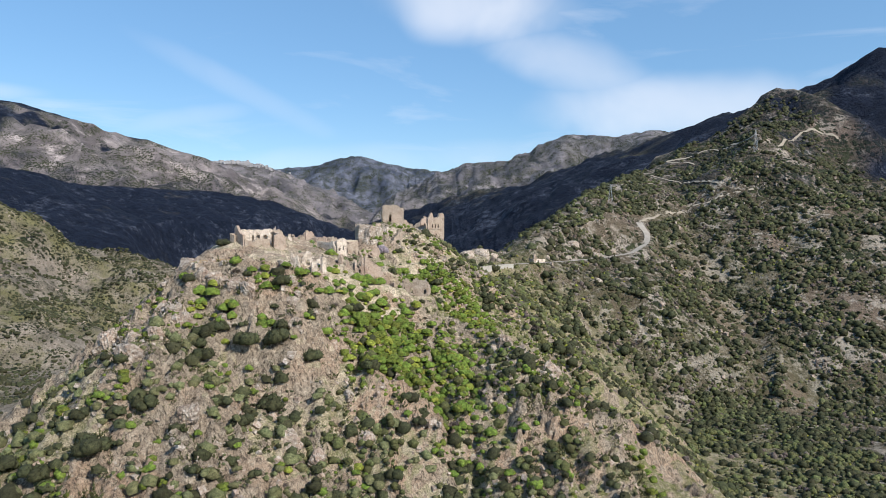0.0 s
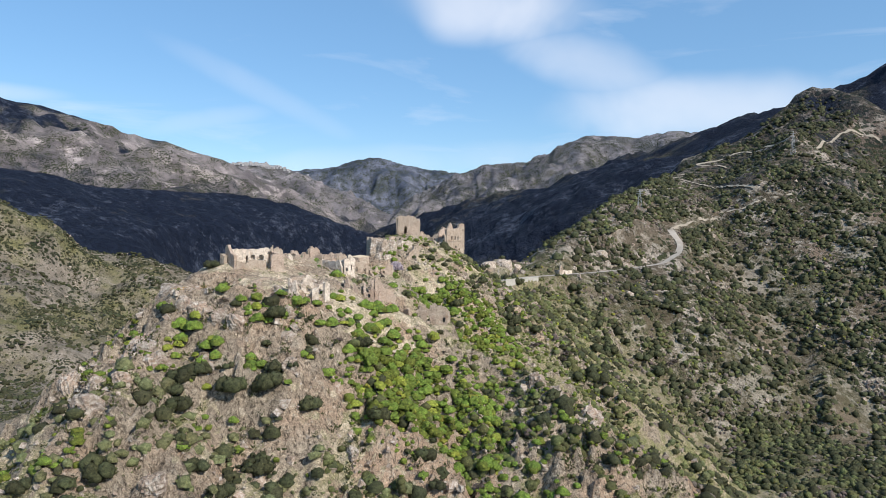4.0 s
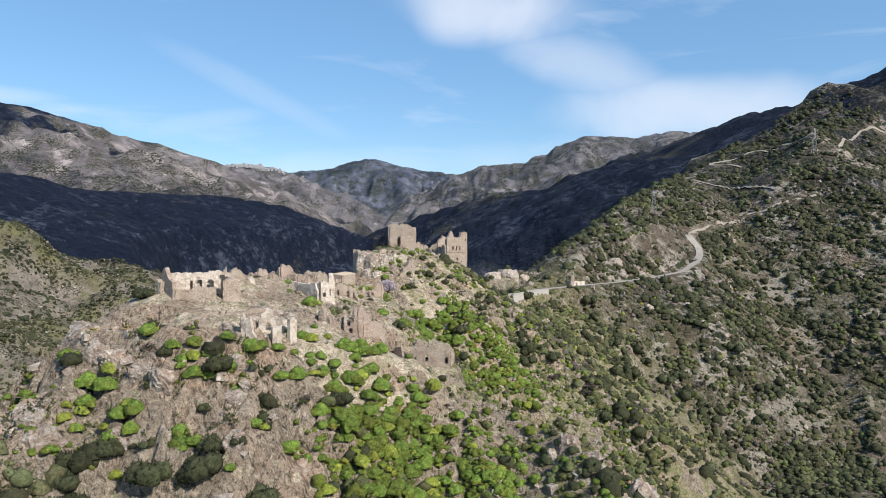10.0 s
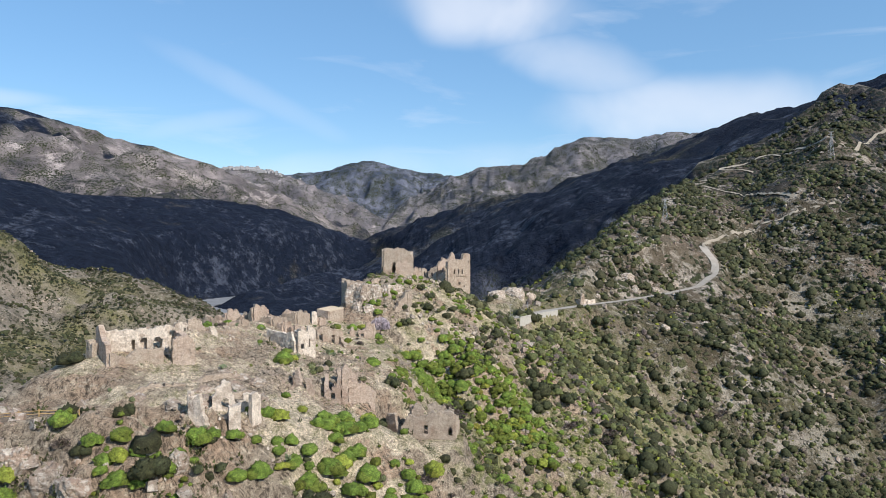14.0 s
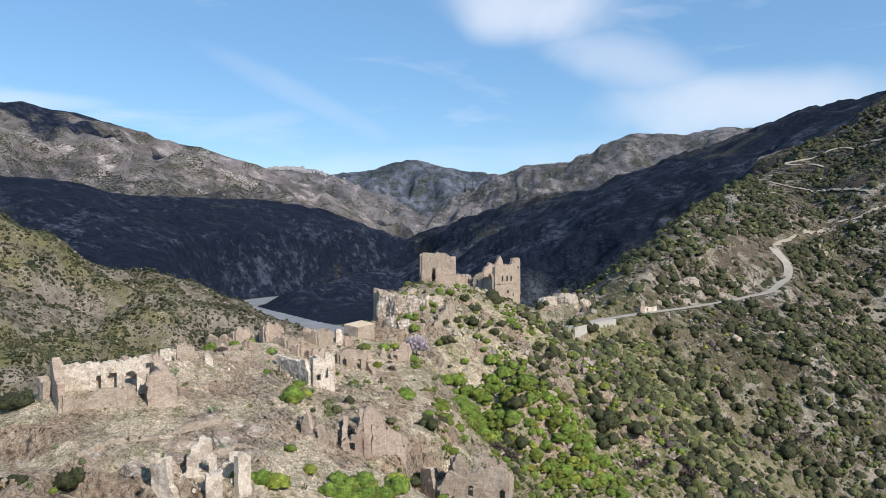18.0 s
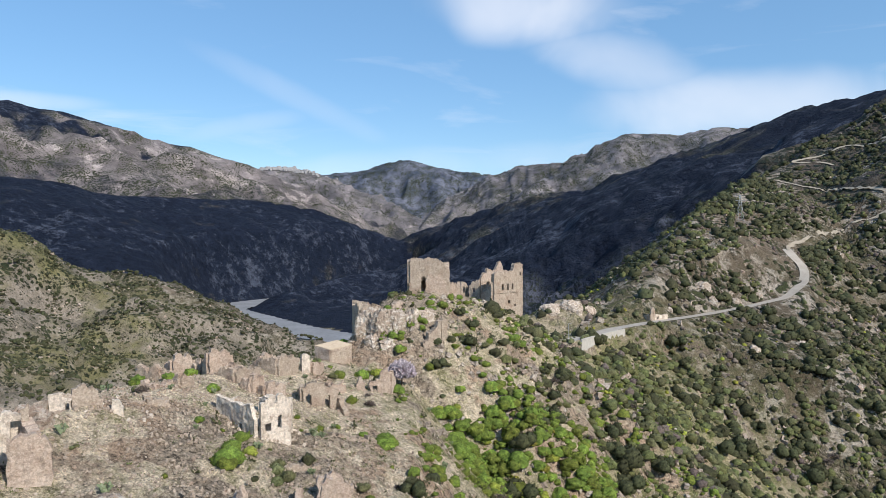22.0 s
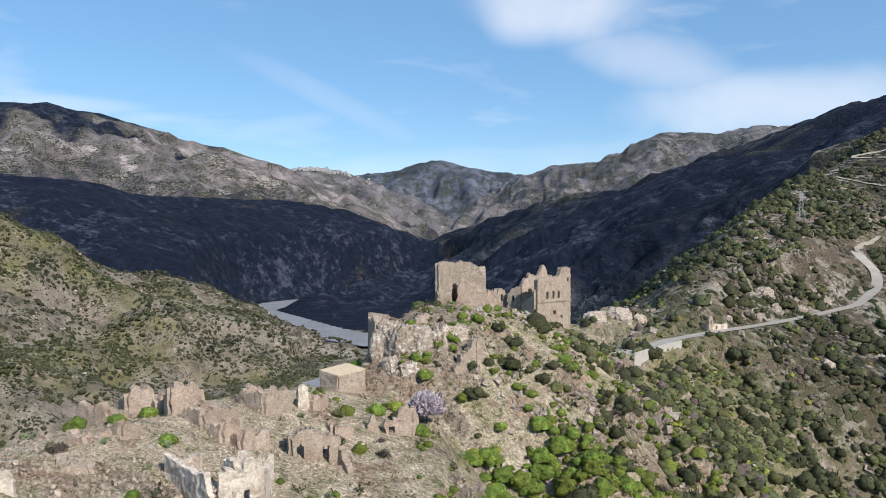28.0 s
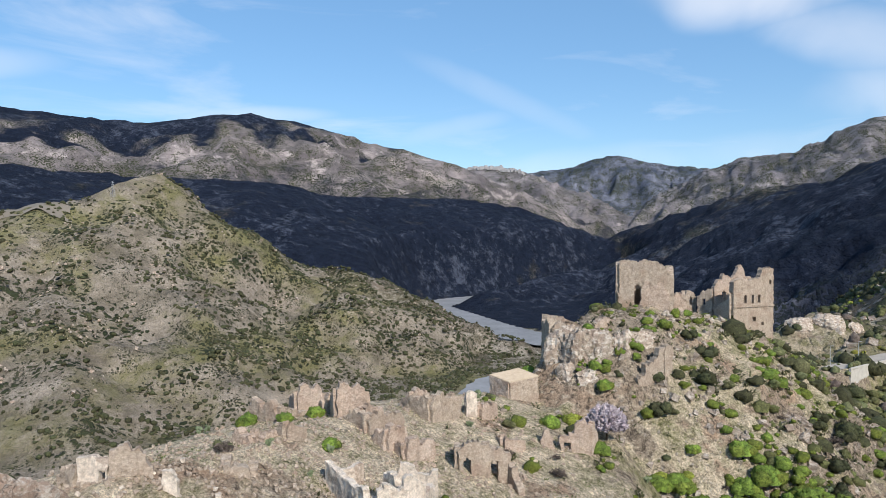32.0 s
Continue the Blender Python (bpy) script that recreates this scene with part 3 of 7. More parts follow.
def height(x, y):
    """Height of the ground, and how rough, stony and far it is."""
    x, y = np.asarray(x, float), np.asarray(y, float)
    away = np.hypot(x + 20, y - 290)
    far = steps(away, 250, 900)
    bend = 2.0 + 28.0 * far
    wx = x + bend * fbm(x / 90, y / 90, 3)
    wy = y + bend * fbm(x / 90 + 51, y / 90 + 17, 3)
    parts = [
        shoulder(wx, wy, VILLAGE, 0.88, 1.0), shoulder(wx, wy, CASTLE, 2.0, 0.82), shoulder(wx, wy, SPUR, 0.8, 0.82),
        crest(wx, wy, FRONT, 1.4), crest(wx, wy, SHADE_MASSIF, 0.92), crest(wx, wy, LEFT_HILL, 0.62), crest(wx, wy, LEFT_SPUR, 0.6),
        crest(wx, wy, DARK_LEFT, 0.42), crest(wx, wy, DARK_RIGHT, 0.52), crest(wx, wy, RANGE_LEFT, 0.42), crest(wx, wy, RANGE_VILLAGE, 0.45),
        crest(wx, wy, RANGE_FAR, 0.5), crest(wx, wy, RANGE_RIGHT, 0.5), crest(wx, wy, RANGE_SHADE, 0.5), crest(wx, wy, BUTTRESS, 0.72), crest(wx, wy, TOE_RIGHT, 0.72), crest(wx, wy, TOE_MIDDLE, 0.76),
        crest(wx, wy, TOE_LEFT, 0.8), crest(wx, wy, KNOLL, 0.8), crest(wx, wy, CRAG, 2.3), crest(wx, wy, DARK_MIDDLE, 0.5), crest(wx, wy, LEFT_RIB, 0.62), crest(wx, wy, BANK, 0.95), crest(wx, wy, LEFT_FOOT, 0.55), crest(wx, wy, LEFT_FLANK, 0.55),
    ]
    soft = 1.2 + 6 * far
    peak, drop = parts[0]
    wood_shade, tone, turf = np.zeros(x.shape), np.zeros(x.shape), np.zeros(x.shape)
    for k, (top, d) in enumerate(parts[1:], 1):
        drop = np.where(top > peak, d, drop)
        wood_shade = np.where(top > peak, WOOD_SHADE.get(k, 0.0), wood_shade)
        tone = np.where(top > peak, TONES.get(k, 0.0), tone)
        turf = np.where(top > peak, GRASSY.get(k, 0.0), turf)
        peak = np.maximum(peak, top)
    h = peak + soft * np.log(sum(np.exp(np.maximum((top - peak) / soft, -40)) for top, _ in parts))
    # gullies and spurs on the far slopes, broken rock on the near ones
    cut = steps(drop, 0, 120) * far * (1 - 0.35 * steps(away, 1500, 2600))
    relief = 48 * fbm(x / 330, y / 330, 4, 0.5, True) + 18 * fbm(x / 90, y / 90, 4, 0.55, True)
    relief = np.where(relief > 0, relief * (1 - 0.7 * steps(away, 700, 1000)), relief)
    h = h + cut * relief
    h = h + steps(drop, 12, 230) * steps(away, 1500, 2600) * (120 * fbm(x / 560 + 3, y / 560, 2, 0.45, True) - 62)
    h = h + steps(drop, 8, 110) * steps(away, 1300, 2300) * (46 * fbm(x / 210 + 1, y / 210, 3, 0.5, True) - 8)
    h = h + (1 - 0.4 * far) * steps(drop, 1, 30) * (4.0 * fbm(x / 45, y / 45, 3, 0.5, True) + 1.2 * fbm(x / 13, y / 13, 3, 0.6, True))
    rocky = 0.45 + 0.9 * fbm(x / 38 + 9, y / 38, 3)
    for cx, cy, r in CRAGS:
        rocky = rocky + 0.9 * np.exp(-((x - cx) ** 2 + (y - cy) ** 2) / (r * r))
    rocky = np.clip(rocky, 0, 1)
    wood_shade = np.maximum(wood_shade, 0.9 * steps(-x - 0.25 * (2400 - y) + 260 * fbm(x / 300, y / 300, 3), 1330, 1450) * (tone > 0.1) * (tone < 0.2) * (1 - steps(drop + 70 * fbm(x / 140, y / 140, 4), 95, 180)))   # woods on the plateau
    wood_shade = np.maximum(wood_shade, 0.5 * steps(drop + 80 * fbm(x / 260, y / 260 + 9, 3), 130, 300) * (tone > 0.1) * (tone < 0.2))   # scrub on its foot, with cloud shade put into the colour
    # shade painted on the far end of the spur
    wood_shade = np.maximum(wood_shade, 0.9 * steps(x - 0.3 * (y - 900), 455, 540) * (y > 700))
    # valley floor between the dark ridges, shade put into its colour
    wood_shade = np.maximum(wood_shade, 0.95 * steps(y, 2150, 2350) * (1 - steps(np.abs(x + 100), 350, 600)) * (tone < 0.1))
    # darker cover on the upper right hillside
    wood_shade = np.maximum(wood_shade, 0.55 * steps(x + 0.5 * (y - 650), 170, 320) * (y < 1000) * (far > 0.3))
    # the knoll: its shrubs and its shaded side, both as colour
    wood_shade = np.maximum(wood_shade, 0.85 * np.exp(-((x - 432) ** 2 + (y - 905) ** 2) / 58.0 ** 2))
    crag = (1 - far) * (0.35 + 0.65 * steps(drop, 4, 14)) * steps(rocky, 0.3, 0.8)
    layers = np.abs(((0.45 * x - 0.25 * y + 0.8 * h) / 3.4 + 0.9 * fbm(x / 9, y / 9, 2)) % 1.0 - 0.5) * 2
    front = 1 + 0.7 * (1 - steps(y, 206, 220))
    h = h + crag * front * (1.9 * fbm(x / 6.5, y / 6.5, 4, 0.62, True) + 0.7 * fbm(x / 2.1, y / 2.1, 2, 0.6) + 1.3 * (layers - 0.5)) + (1 - far) * 0.25 * fbm(x / 3.0, y / 3.0, 3, 0.6)
    face = (1 - steps(y, 198, 214)) * (1 - steps(away, 190, 300)) * steps(drop, 2, 9)
    h = h + face * (3.4 * fbm(x / 9 + 0.02 * y, y / 26, 3, 0.55, True) + 1.3 * fbm(x / 3.4, y / 8, 2, 0.6, True))
    for cx, cy, r, z in PADS:
        k = 1 - steps(np.hypot(x - cx, y - cy), r, r + 3.5)
        h = h * (1 - k) + z * k
    # the river's bed
    d, c, _ = along(x, y, RIVER)
    gentle = steps(y, 1150, 1300)
    bed = steps(d, 36, 72 + 70 * gentle)
    floor = c[..., 0]
    h = np.where(d < 90 + 70 * gentle, h * bed + np.minimum(h, floor) * (1 - bed), h)
    h = np.maximum(h, floor + steps(d, 60, 400) * 14)
    # the road's bench
    d, c, right = along(x, y, ROAD_LINE)
    below = right & (y < 578) & (d < 60)
    h = np.where(below, np.minimum(h, c[..., 0] - 0.6 - 0.5 * np.maximum(d - 4, 0)), h)
    h = np.where(~right & (y > 455) & (y < 578) & (d < 22), np.minimum(h, c[..., 0] + 1.2 + 1.05 * np.maximum(d - 4, 0)), h)
    bench = 1 - steps(d, 3.6, 9.0)
    h = h * (1 - bench) + (c[..., 0] - 0.12) * bench
    foot = right & (y < 458) & (d < 30)   # foot of the retaining wall
    h = np.where(foot, np.minimum(h, c[..., 0] - 0.12 - 6.0 * steps(d, 4.4, 6.2) - 0.5 * np.maximum(d - 6.2, 0)), h)
    return h, rocky, far, drop, wood_shade, tone, turf


def ground_at(x, y):
    return float(height(np.array([x]), np.array([y]))[0][0])


def axis_steps(lo, a, b, hi, fine, growth, most):
    mid = list(np.arange(a, b, fine))
    up, v, s = [], b, fine
    while v < hi:
        up.append(v)
        s = min(s * growth, most)
        v += s
    down, v, s = [], a - fine, fine
    while v > lo:
        down.append(v)
        s = min(s * growth, most)
        v -= s
    return np.array(down[::-1] + mid + up + [hi])


def link_mesh(name, verts, faces, mat, smooth=False):
    me = bpy.data.meshes.new(name)
    me.from_pydata(verts, [], faces)
    me.materials.append(mat)
    if smooth:
        me.shade_smooth()
    return me


def build_ground():
    xs = axis_steps(-3000, -96, 46, 2100, 1.0, 1.025, 26)
    ys = axis_steps(-500, 165, 362, 4880, 1.0, 1.025, 26)
    gx, gy = np.meshgrid(xs, ys)
    h, rocky, far, drop, wood_shade, tone, turf = height(gx, gy)
    n, m = gx.shape
    me = bpy.data.meshes.new("ground")
    me.vertices.add(n * m)
    me.vertices.foreach_set("co", np.stack([gx, gy, h], -1).astype(np.float32).ravel())
    idx = np.arange(n * m).reshape(n, m)
    quads = np.stack([idx[:-1, :-1], idx[:-1, 1:], idx[1:, 1:], idx[1:, :-1]], -1).reshape(-1, 4)
    me.loops.add(quads.size)
    me.loops.foreach_set("vertex_index", quads.ravel().astype(np.int32))
    me.polygons.add(len(quads))
    me.polygons.foreach_set("loop_start", np.arange(0, quads.size, 4, dtype=np.int32))
    me.update(calc_edges=True)
    me.shade_smooth()
    # stoniness, greenness, distance, woods with painted shade
    fx, fy = np.gradient(h, axis=1) / np.gradient(gx, axis=1), np.gradient(h, axis=0) / np.gradient(gy, axis=0)
    steep = np.hypot(fx, fy)
    stony = np.clip(0.30 + 0.45 * (rocky - 0.5) + 0.45 * steps(steep, 0.7, 1.5) - 0.22 * steps(gx + 0.3 * (gy - 250), 40, 90) - 0.2 * steps(gx, -26, -12) * steps(gy, 270, 296), 0, 1)
    green = np.maximum(steps(gx + 0.25 * (gy - 230) + 14 * fbm(gx / 40, gy / 40, 2), -22, 8), 0.5 * (1 - steps(gy + 8 * fbm(gx / 25, gy / 25, 2), 188, 204)))
    green = green * (1 - 0.7 * steps(gy, 284, 304) * (1 - steps(gx - 0.1 * (gy - 300), 4, 20)))
    wide = steps(np.hypot(gx + 20, gy - 290), 130, 260)
    cover = me.attributes.new("cover", "FLOAT_COLOR", "POINT")
    cover.data.foreach_set("color", np.stack([stony, green, wide, wood_shade], -1).astype(np.float32).ravel())
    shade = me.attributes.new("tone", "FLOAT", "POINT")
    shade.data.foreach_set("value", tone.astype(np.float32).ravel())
    lawn = me.attributes.new("grass", "FLOAT", "POINT")
    lawn.data.foreach_set("value", turf.astype(np.float32).ravel())
    me.materials.append(GROUND)
    return tagged(new("ground", me), "rocky dry hillsides with scrub around a ruined hilltop village", "ground", kind="structure")


ground = build_ground()


def ribbon(name, line, width, mat, lift, label, category, follow=False, pace=1.5):
    """A strip along a line; follow: lies on the ground, else at the line's own heights."""
    pts = np.array(line, float)
    seg = np.r_[0, np.cumsum(np.hypot(*np.diff(pts[:, :2], axis=0).T))]
    s = np.arange(0, seg[-1], pace)
    k = np.exp(-0.5 * (np.arange(-6, 7) / 2.2) ** 2)
    k /= k.sum()
    cols = [np.convolve(np.pad(np.interp(s, seg, pts[:, c]), 6, mode="edge"), k, "valid") for c in range(pts.shape[1])]
    x, y = cols[0], cols[1]
    tx, ty = np.gradient(x), np.gradient(y)
    ln = np.hypot(tx, ty)
    nx, ny = ty / ln, -tx / ln
    verts, faces = [], []
    across = 7
    for j in range(across):
        off = (j / (across - 1) - 0.5) * (cols[3] if len(cols) > 3 else width) * (1 + 0.08 * np.sin(s * 0.23 + j))
        px, py = x + nx * off, y + ny * off
        if follow:
            z = np.maximum(height(px, py)[0], height(px + 0.4 * nx, py + 0.4 * ny)[0]) + lift
        else:
            z = (cols[2] if len(cols) > 2 else 0 * x) + lift
        verts += list(zip(px, py, z))
    n = len(s)
    for j in range(across - 1):
        for i in range(n - 1):
            faces.append((j * n + i, j * n + i + 1, (j + 1) * n + i + 1, (j + 1) * n + i))
    return tagged(new(name, link_mesh(name, verts, faces, mat, True)), label, category, kind="structure")


ribbon("riverbed", [(x, y, max(z, 58) + 2.0, 88 if y > 1050 else 50) for x, y, z in RIVER[1:12]], 88, GRAVEL, 0.0, "wide pale grey gravel bed of a dry river", "riverbed", pace=12)
ribbon("road", ROAD_LINE, 5.2, ROAD, 0.05, "pale concrete road winding up the hillside", "road")
TRACK_LINE = [(168, 592, 0), (172, 603, 0), (184, 618, 0), (206, 638, 0), (230, 656, 0), (246, 656, 0), (271, 658, 0), (297, 660, 0)]
UPPER_TRACK = [(229, 766, 0), (240, 742, 0), (251, 718, 0), (260, 690, 0), (269, 671, 0)]
RIDGE_TRACK = [(318, 826, 0), (296, 822, 0), (259, 810, 0), (279, 802, 0), (286, 785, 0)]
PEAK_TRACK = [(316, 828, 0), (326, 795, 0), (338, 757, 0), (362, 752, 0), (392, 790, 0), (422, 817, 0), (447, 825, 0), (469, 819, 0)]
ribbon("track", TRACK_LINE, 2.0, TRACK, 0.6, "sandy dirt track climbing the scrubby slope", "dirt track", True)
ribbon("track", UPPER_TRACK, 2.2, TRACK, 0.7, "narrow dirt track in bends below the peak", "dirt track", True)
ribbon("track", RIDGE_TRACK, 3.0, TRACK, 0.7, "pale dirt track doubling back on the ridge", "dirt track", True)
ribbon("track", PEAK_TRACK, 2.6, TRACK, 0.7, "pale dirt track climbing round the dark knoll", "dirt track", True)


FIELD = plain_material("dry_field", (0.15, 0.128, 0.098), (0.22, 0.19, 0.152), 0.02, 0.95, 0.03)
ribbon("field", [(-900, 640, 0), (-780, 680, 0), (-700, 722, 0), (-652, 762, 0)], 56, FIELD, 0.6, "bare tilled field on the shoulder of the hill", "field", True, 4.0)


# ---- rock outcrops ----
def rock_mesh(seed):
    """A crag: a block broken into slabs along tilted layers."""
    rnd = random.Random(seed)
    bm = bmesh.new()
    bmesh.ops.create_icosphere(bm, subdivisions=4, radius=1.0)
    at = Vector((rnd.uniform(0, 90), rnd.uniform(0, 90), rnd.uniform(0, 90)))
    lay = Vector((rnd.uniform(0.5, 0.9), rnd.uniform(-0.3, 0.3), rnd.uniform(0.3, 0.7))).normalized()
    cuts = [(Vector((rnd.gauss(0, 1), rnd.gauss(0, 1), rnd.gauss(0.2, 0.6))).normalized(), rnd.uniform(0.55, 0.85)) for _ in range(9)]
    for v in bm.verts:
        p = v.co.copy()
        for n, d in cuts:
            over = p.dot(n) - d
            if over > 0:
                p -= n * over * 0.9
        step = p.dot(lay) * 5.0 + 0.8 * noise.noise(p * 1.6 + at)
        saw = step - math.floor(step)
        p *= 1.0 + 0.22 * noise.noise(p * 1.5 + at) + 0.13 * (saw - 0.5) + 0.09 * noise.noise(p * 5.0 + at) + 0.05 * noise.noise(p * 13.0 + at)
        v.co = p
    me = bpy.data.meshes.new("rock_outcrop")
    bm.to_mesh(me)
    bm.free()
    me.materials.append(ROCK)
    return me


def rock_material(name, light, pink=0.8):
    m, nt, bsdf = material(name)
    g = Graph(nt)
    bsdf.inputs["Roughness"].default_value = 0.93
    bsdf.inputs["Specular IOR Level"].default_value = 0.2
    info = g.node("ShaderNodeObjectInfo")
    mid, big = g.noise(0.5, 8, 0.7), g.noise(0.12, 4, 0.6)
    slab = g.noise(0.9, 8, 0.78, g.scaled((0.8, 1.0, 1.5), (0.6, 0.5, 0.3)), 0.4)
    rock = g.mix(g.band(mid, 0.35, 0.65), (0.19, 0.15, 0.12), (0.40, 0.33, 0.265))
    rock = g.mix(g.band(big, 0.42, 0.60, 0, pink), rock, (0.36, 0.25, 0.185))
    rock = g.mix(g.band(slab, 0.48, 0.6, 0, 0.85), rock, (0.58, 0.52, 0.45))
    rock = g.mix(g.band(g.noise(1.4, 8, 0.8, None, 0.6), 0.37, 0.46, 0.9, 0.0), rock, (0.07, 0.058, 0.046))
    rock = g.mix(g.band(g.noise(0.7, 6, 0.7), 0.58, 0.66, 0, 0.7), rock, (0.12, 0.115, 0.05))
    hsv = g.node("ShaderNodeHueSaturation")
    g.link(rock, hsv.inputs["Color"])
    g.link(g.band(info.outputs["Random"], 0, 1, 0.82 * light, 1.12 * light), hsv.inputs["Value"])
    g.link(hsv.outputs[0], bsdf.inputs["Base Color"])
    g.bump(g.math("ADD", slab, g.noise(3.0, 6, 0.75)), bsdf, 0.9, 0.3)
    return m


ROCK = rock_material("crag_rock", 1.0)
PALE_ROCK = rock_material("bleached_rock", 1.2, 0.25)
ROCKS = [rock_mesh(300 + k) for k in range(6)]
PALE_ROCKS = [rock_mesh(320 + k) for k in range(5)]
for mesh in PALE_ROCKS:
    mesh.materials[0] = PALE_ROCK
# the crag under the curtain wall: x, y, z of the middle, half sizes
CRAG_ROCKS = [
    (-36.0, 312.6, 179.2, 3.4, 2.4, 6.0), (-32.6, 312.0, 178.8, 3.6, 2.6, 5.8), (-29.2, 312.6, 179.2, 3.4, 2.6, 5.2), (-26.0, 314.4, 179.8, 3.0, 2.6, 4.2), (-34.4, 309.6, 175.6, 3.0, 2.2, 3.4),
    (-30.4, 309.4, 175.4, 3.4, 2.4, 3.2), (-23.4, 317.0, 181.2, 2.4, 2.4, 2.6), (-26.6, 310.8, 176.2, 2.6, 2.0, 2.6),
]
SLOPE_ROCKS = [(-76.8, 168.8, 7), (-88.9, 183.4, 5), (-71.7, 183.8, 4), (-58.4, 186.2, 4), (-69.9, 199.1, 5), (-37.9, 165.7, 6), (-19.6, 175.1, 5), (-24.8, 182.0, 3), (24.0, 217.0, 8), (19.5, 220.5, 6), (29.0, 209, 6), (8.5, 181.6, 4),
    (-72.7, 174.1, 4), (-42.6, 172.2, 4), (-44.0, 199.7, 3), (-30.5, 167.4, 4), (-59.1, 195.0, 4), (-57.0, 155.3, 5), (-76.5, 208.1, 6), (-65.3, 198.1, 4), (-77.0, 191.8, 5), (-69.2, 182.5, 5), (-54.9, 193.4, 4),
    (-42.5, 195.7, 4), (-37.2, 200.9, 3), (-31.0, 196.2, 3), (-40.2, 188.1, 4), (-18.1, 199.3, 2), (-80.0, 178.0, 5), (16.6, 218.9, 4), (33.0, 214.0, 7), (36.5, 206.0, 6)]
ROAD_ROCKS = [(98.7, 530.4, 5.5), (103, 526, 4.0), (118, 536, 3.5), (134, 548, 3.0), (90, 517, 3.0), (76, 503, 2.5), (27, 483, 7.0), (18, 480, 6.0), (36, 489, 5.0), (108, 484, 4.0), (138, 502, 4.5), (140, 485, 3.5), (170, 528, 3.5)]
pebble = random.Random(31)


def outcrop(x, y, z, sx, sy, sz, label, meshes=ROCKS):
    ob = new("rock_outcrop", pebble.choice(meshes))
    ob.location = (x, y, z)
    ob.rotation_euler = (pebble.uniform(-0.25, 0.25), pebble.uniform(-0.25, 0.25), pebble.choice((0, math.pi)) + pebble.uniform(-0.5, 0.5))
    ob.scale = (sx, sy, sz)
    return tagged(ob, label, "rock", "rock outcrops")


for row in CRAG_ROCKS:
    outcrop(*row, "pale craggy rock face under the castle wall", PALE_ROCKS)
for x, y, r in SLOPE_ROCKS:
    outcrop(x, y, ground_at(x, y) - 0.25 * r, 0.62 * r * pebble.uniform(0.8, 1.1), 0.6 * r, 0.7 * r * pebble.uniform(0.8, 1.1), "pinkish grey crag of tilted rock slabs on the cliff")
for x, y, sx, sy, sz in ((-47.0, 228.4, 2.6, 2.0, 1.5), (-43.9, 229.4, 2.4, 1.8, 1.4), (-43.6, 224.0, 3.0, 1.6, 1.3), (-41.0, 228.6, 2.0, 1.6, 1.5), (-38.6, 221.0, 1.8, 1.6, 1.8), (-47.6, 219.4, 2.6, 1.4, 1.1), (-46.6, 215.8, 2.2, 1.4, 1.2), (-55.4, 213.0, 2.4, 1.6, 1.5), (-49.8, 212.6, 2.0, 1.4, 1.0), (-64.6, 238.0, 3.6, 2.2, 4.2), (-60.6, 237.0, 3.4, 2.2, 4.6)):
    outcrop(x, y, ground_at(x, y) - 0.45 * sz, sx, sy, sz, "smooth beige rock ledge among the ruined houses")
for x, y, r in ROAD_ROCKS:
    outcrop(x, y, ground_at(x, y) - 0.35 * r, r * pebble.uniform(0.8, 1.2), 0.8 * r, 0.75 * r, "pale weathered rock outcrop beside the road", PALE_ROCKS)


# ---- building ruins ----
def thing(name, at, label, category, group="", kind=""):
    ob = new(name)
    ob.empty_display_size = 0.5
    ob.location = at
    return tagged(ob, label, category, group, kind)


def part(name, me, mat, parent, label=""):
    """Links a mesh, given in world metres, as one part under a thing or another part."""
    if isinstance(me, bmesh.types.BMesh):
        bm, me = me, bpy.data.meshes.new(name)
        bm.to_mesh(me)
        bm.free()
    base = Vector()
    up = parent
    while up is not None:
        base += up.location
        up = up.parent
    me.transform(Matrix.Translation(-base))
    me.materials.clear()
    me.materials.append(mat)
    ob = new(name, me)
    ob.parent = parent
    return tagged(ob, label)


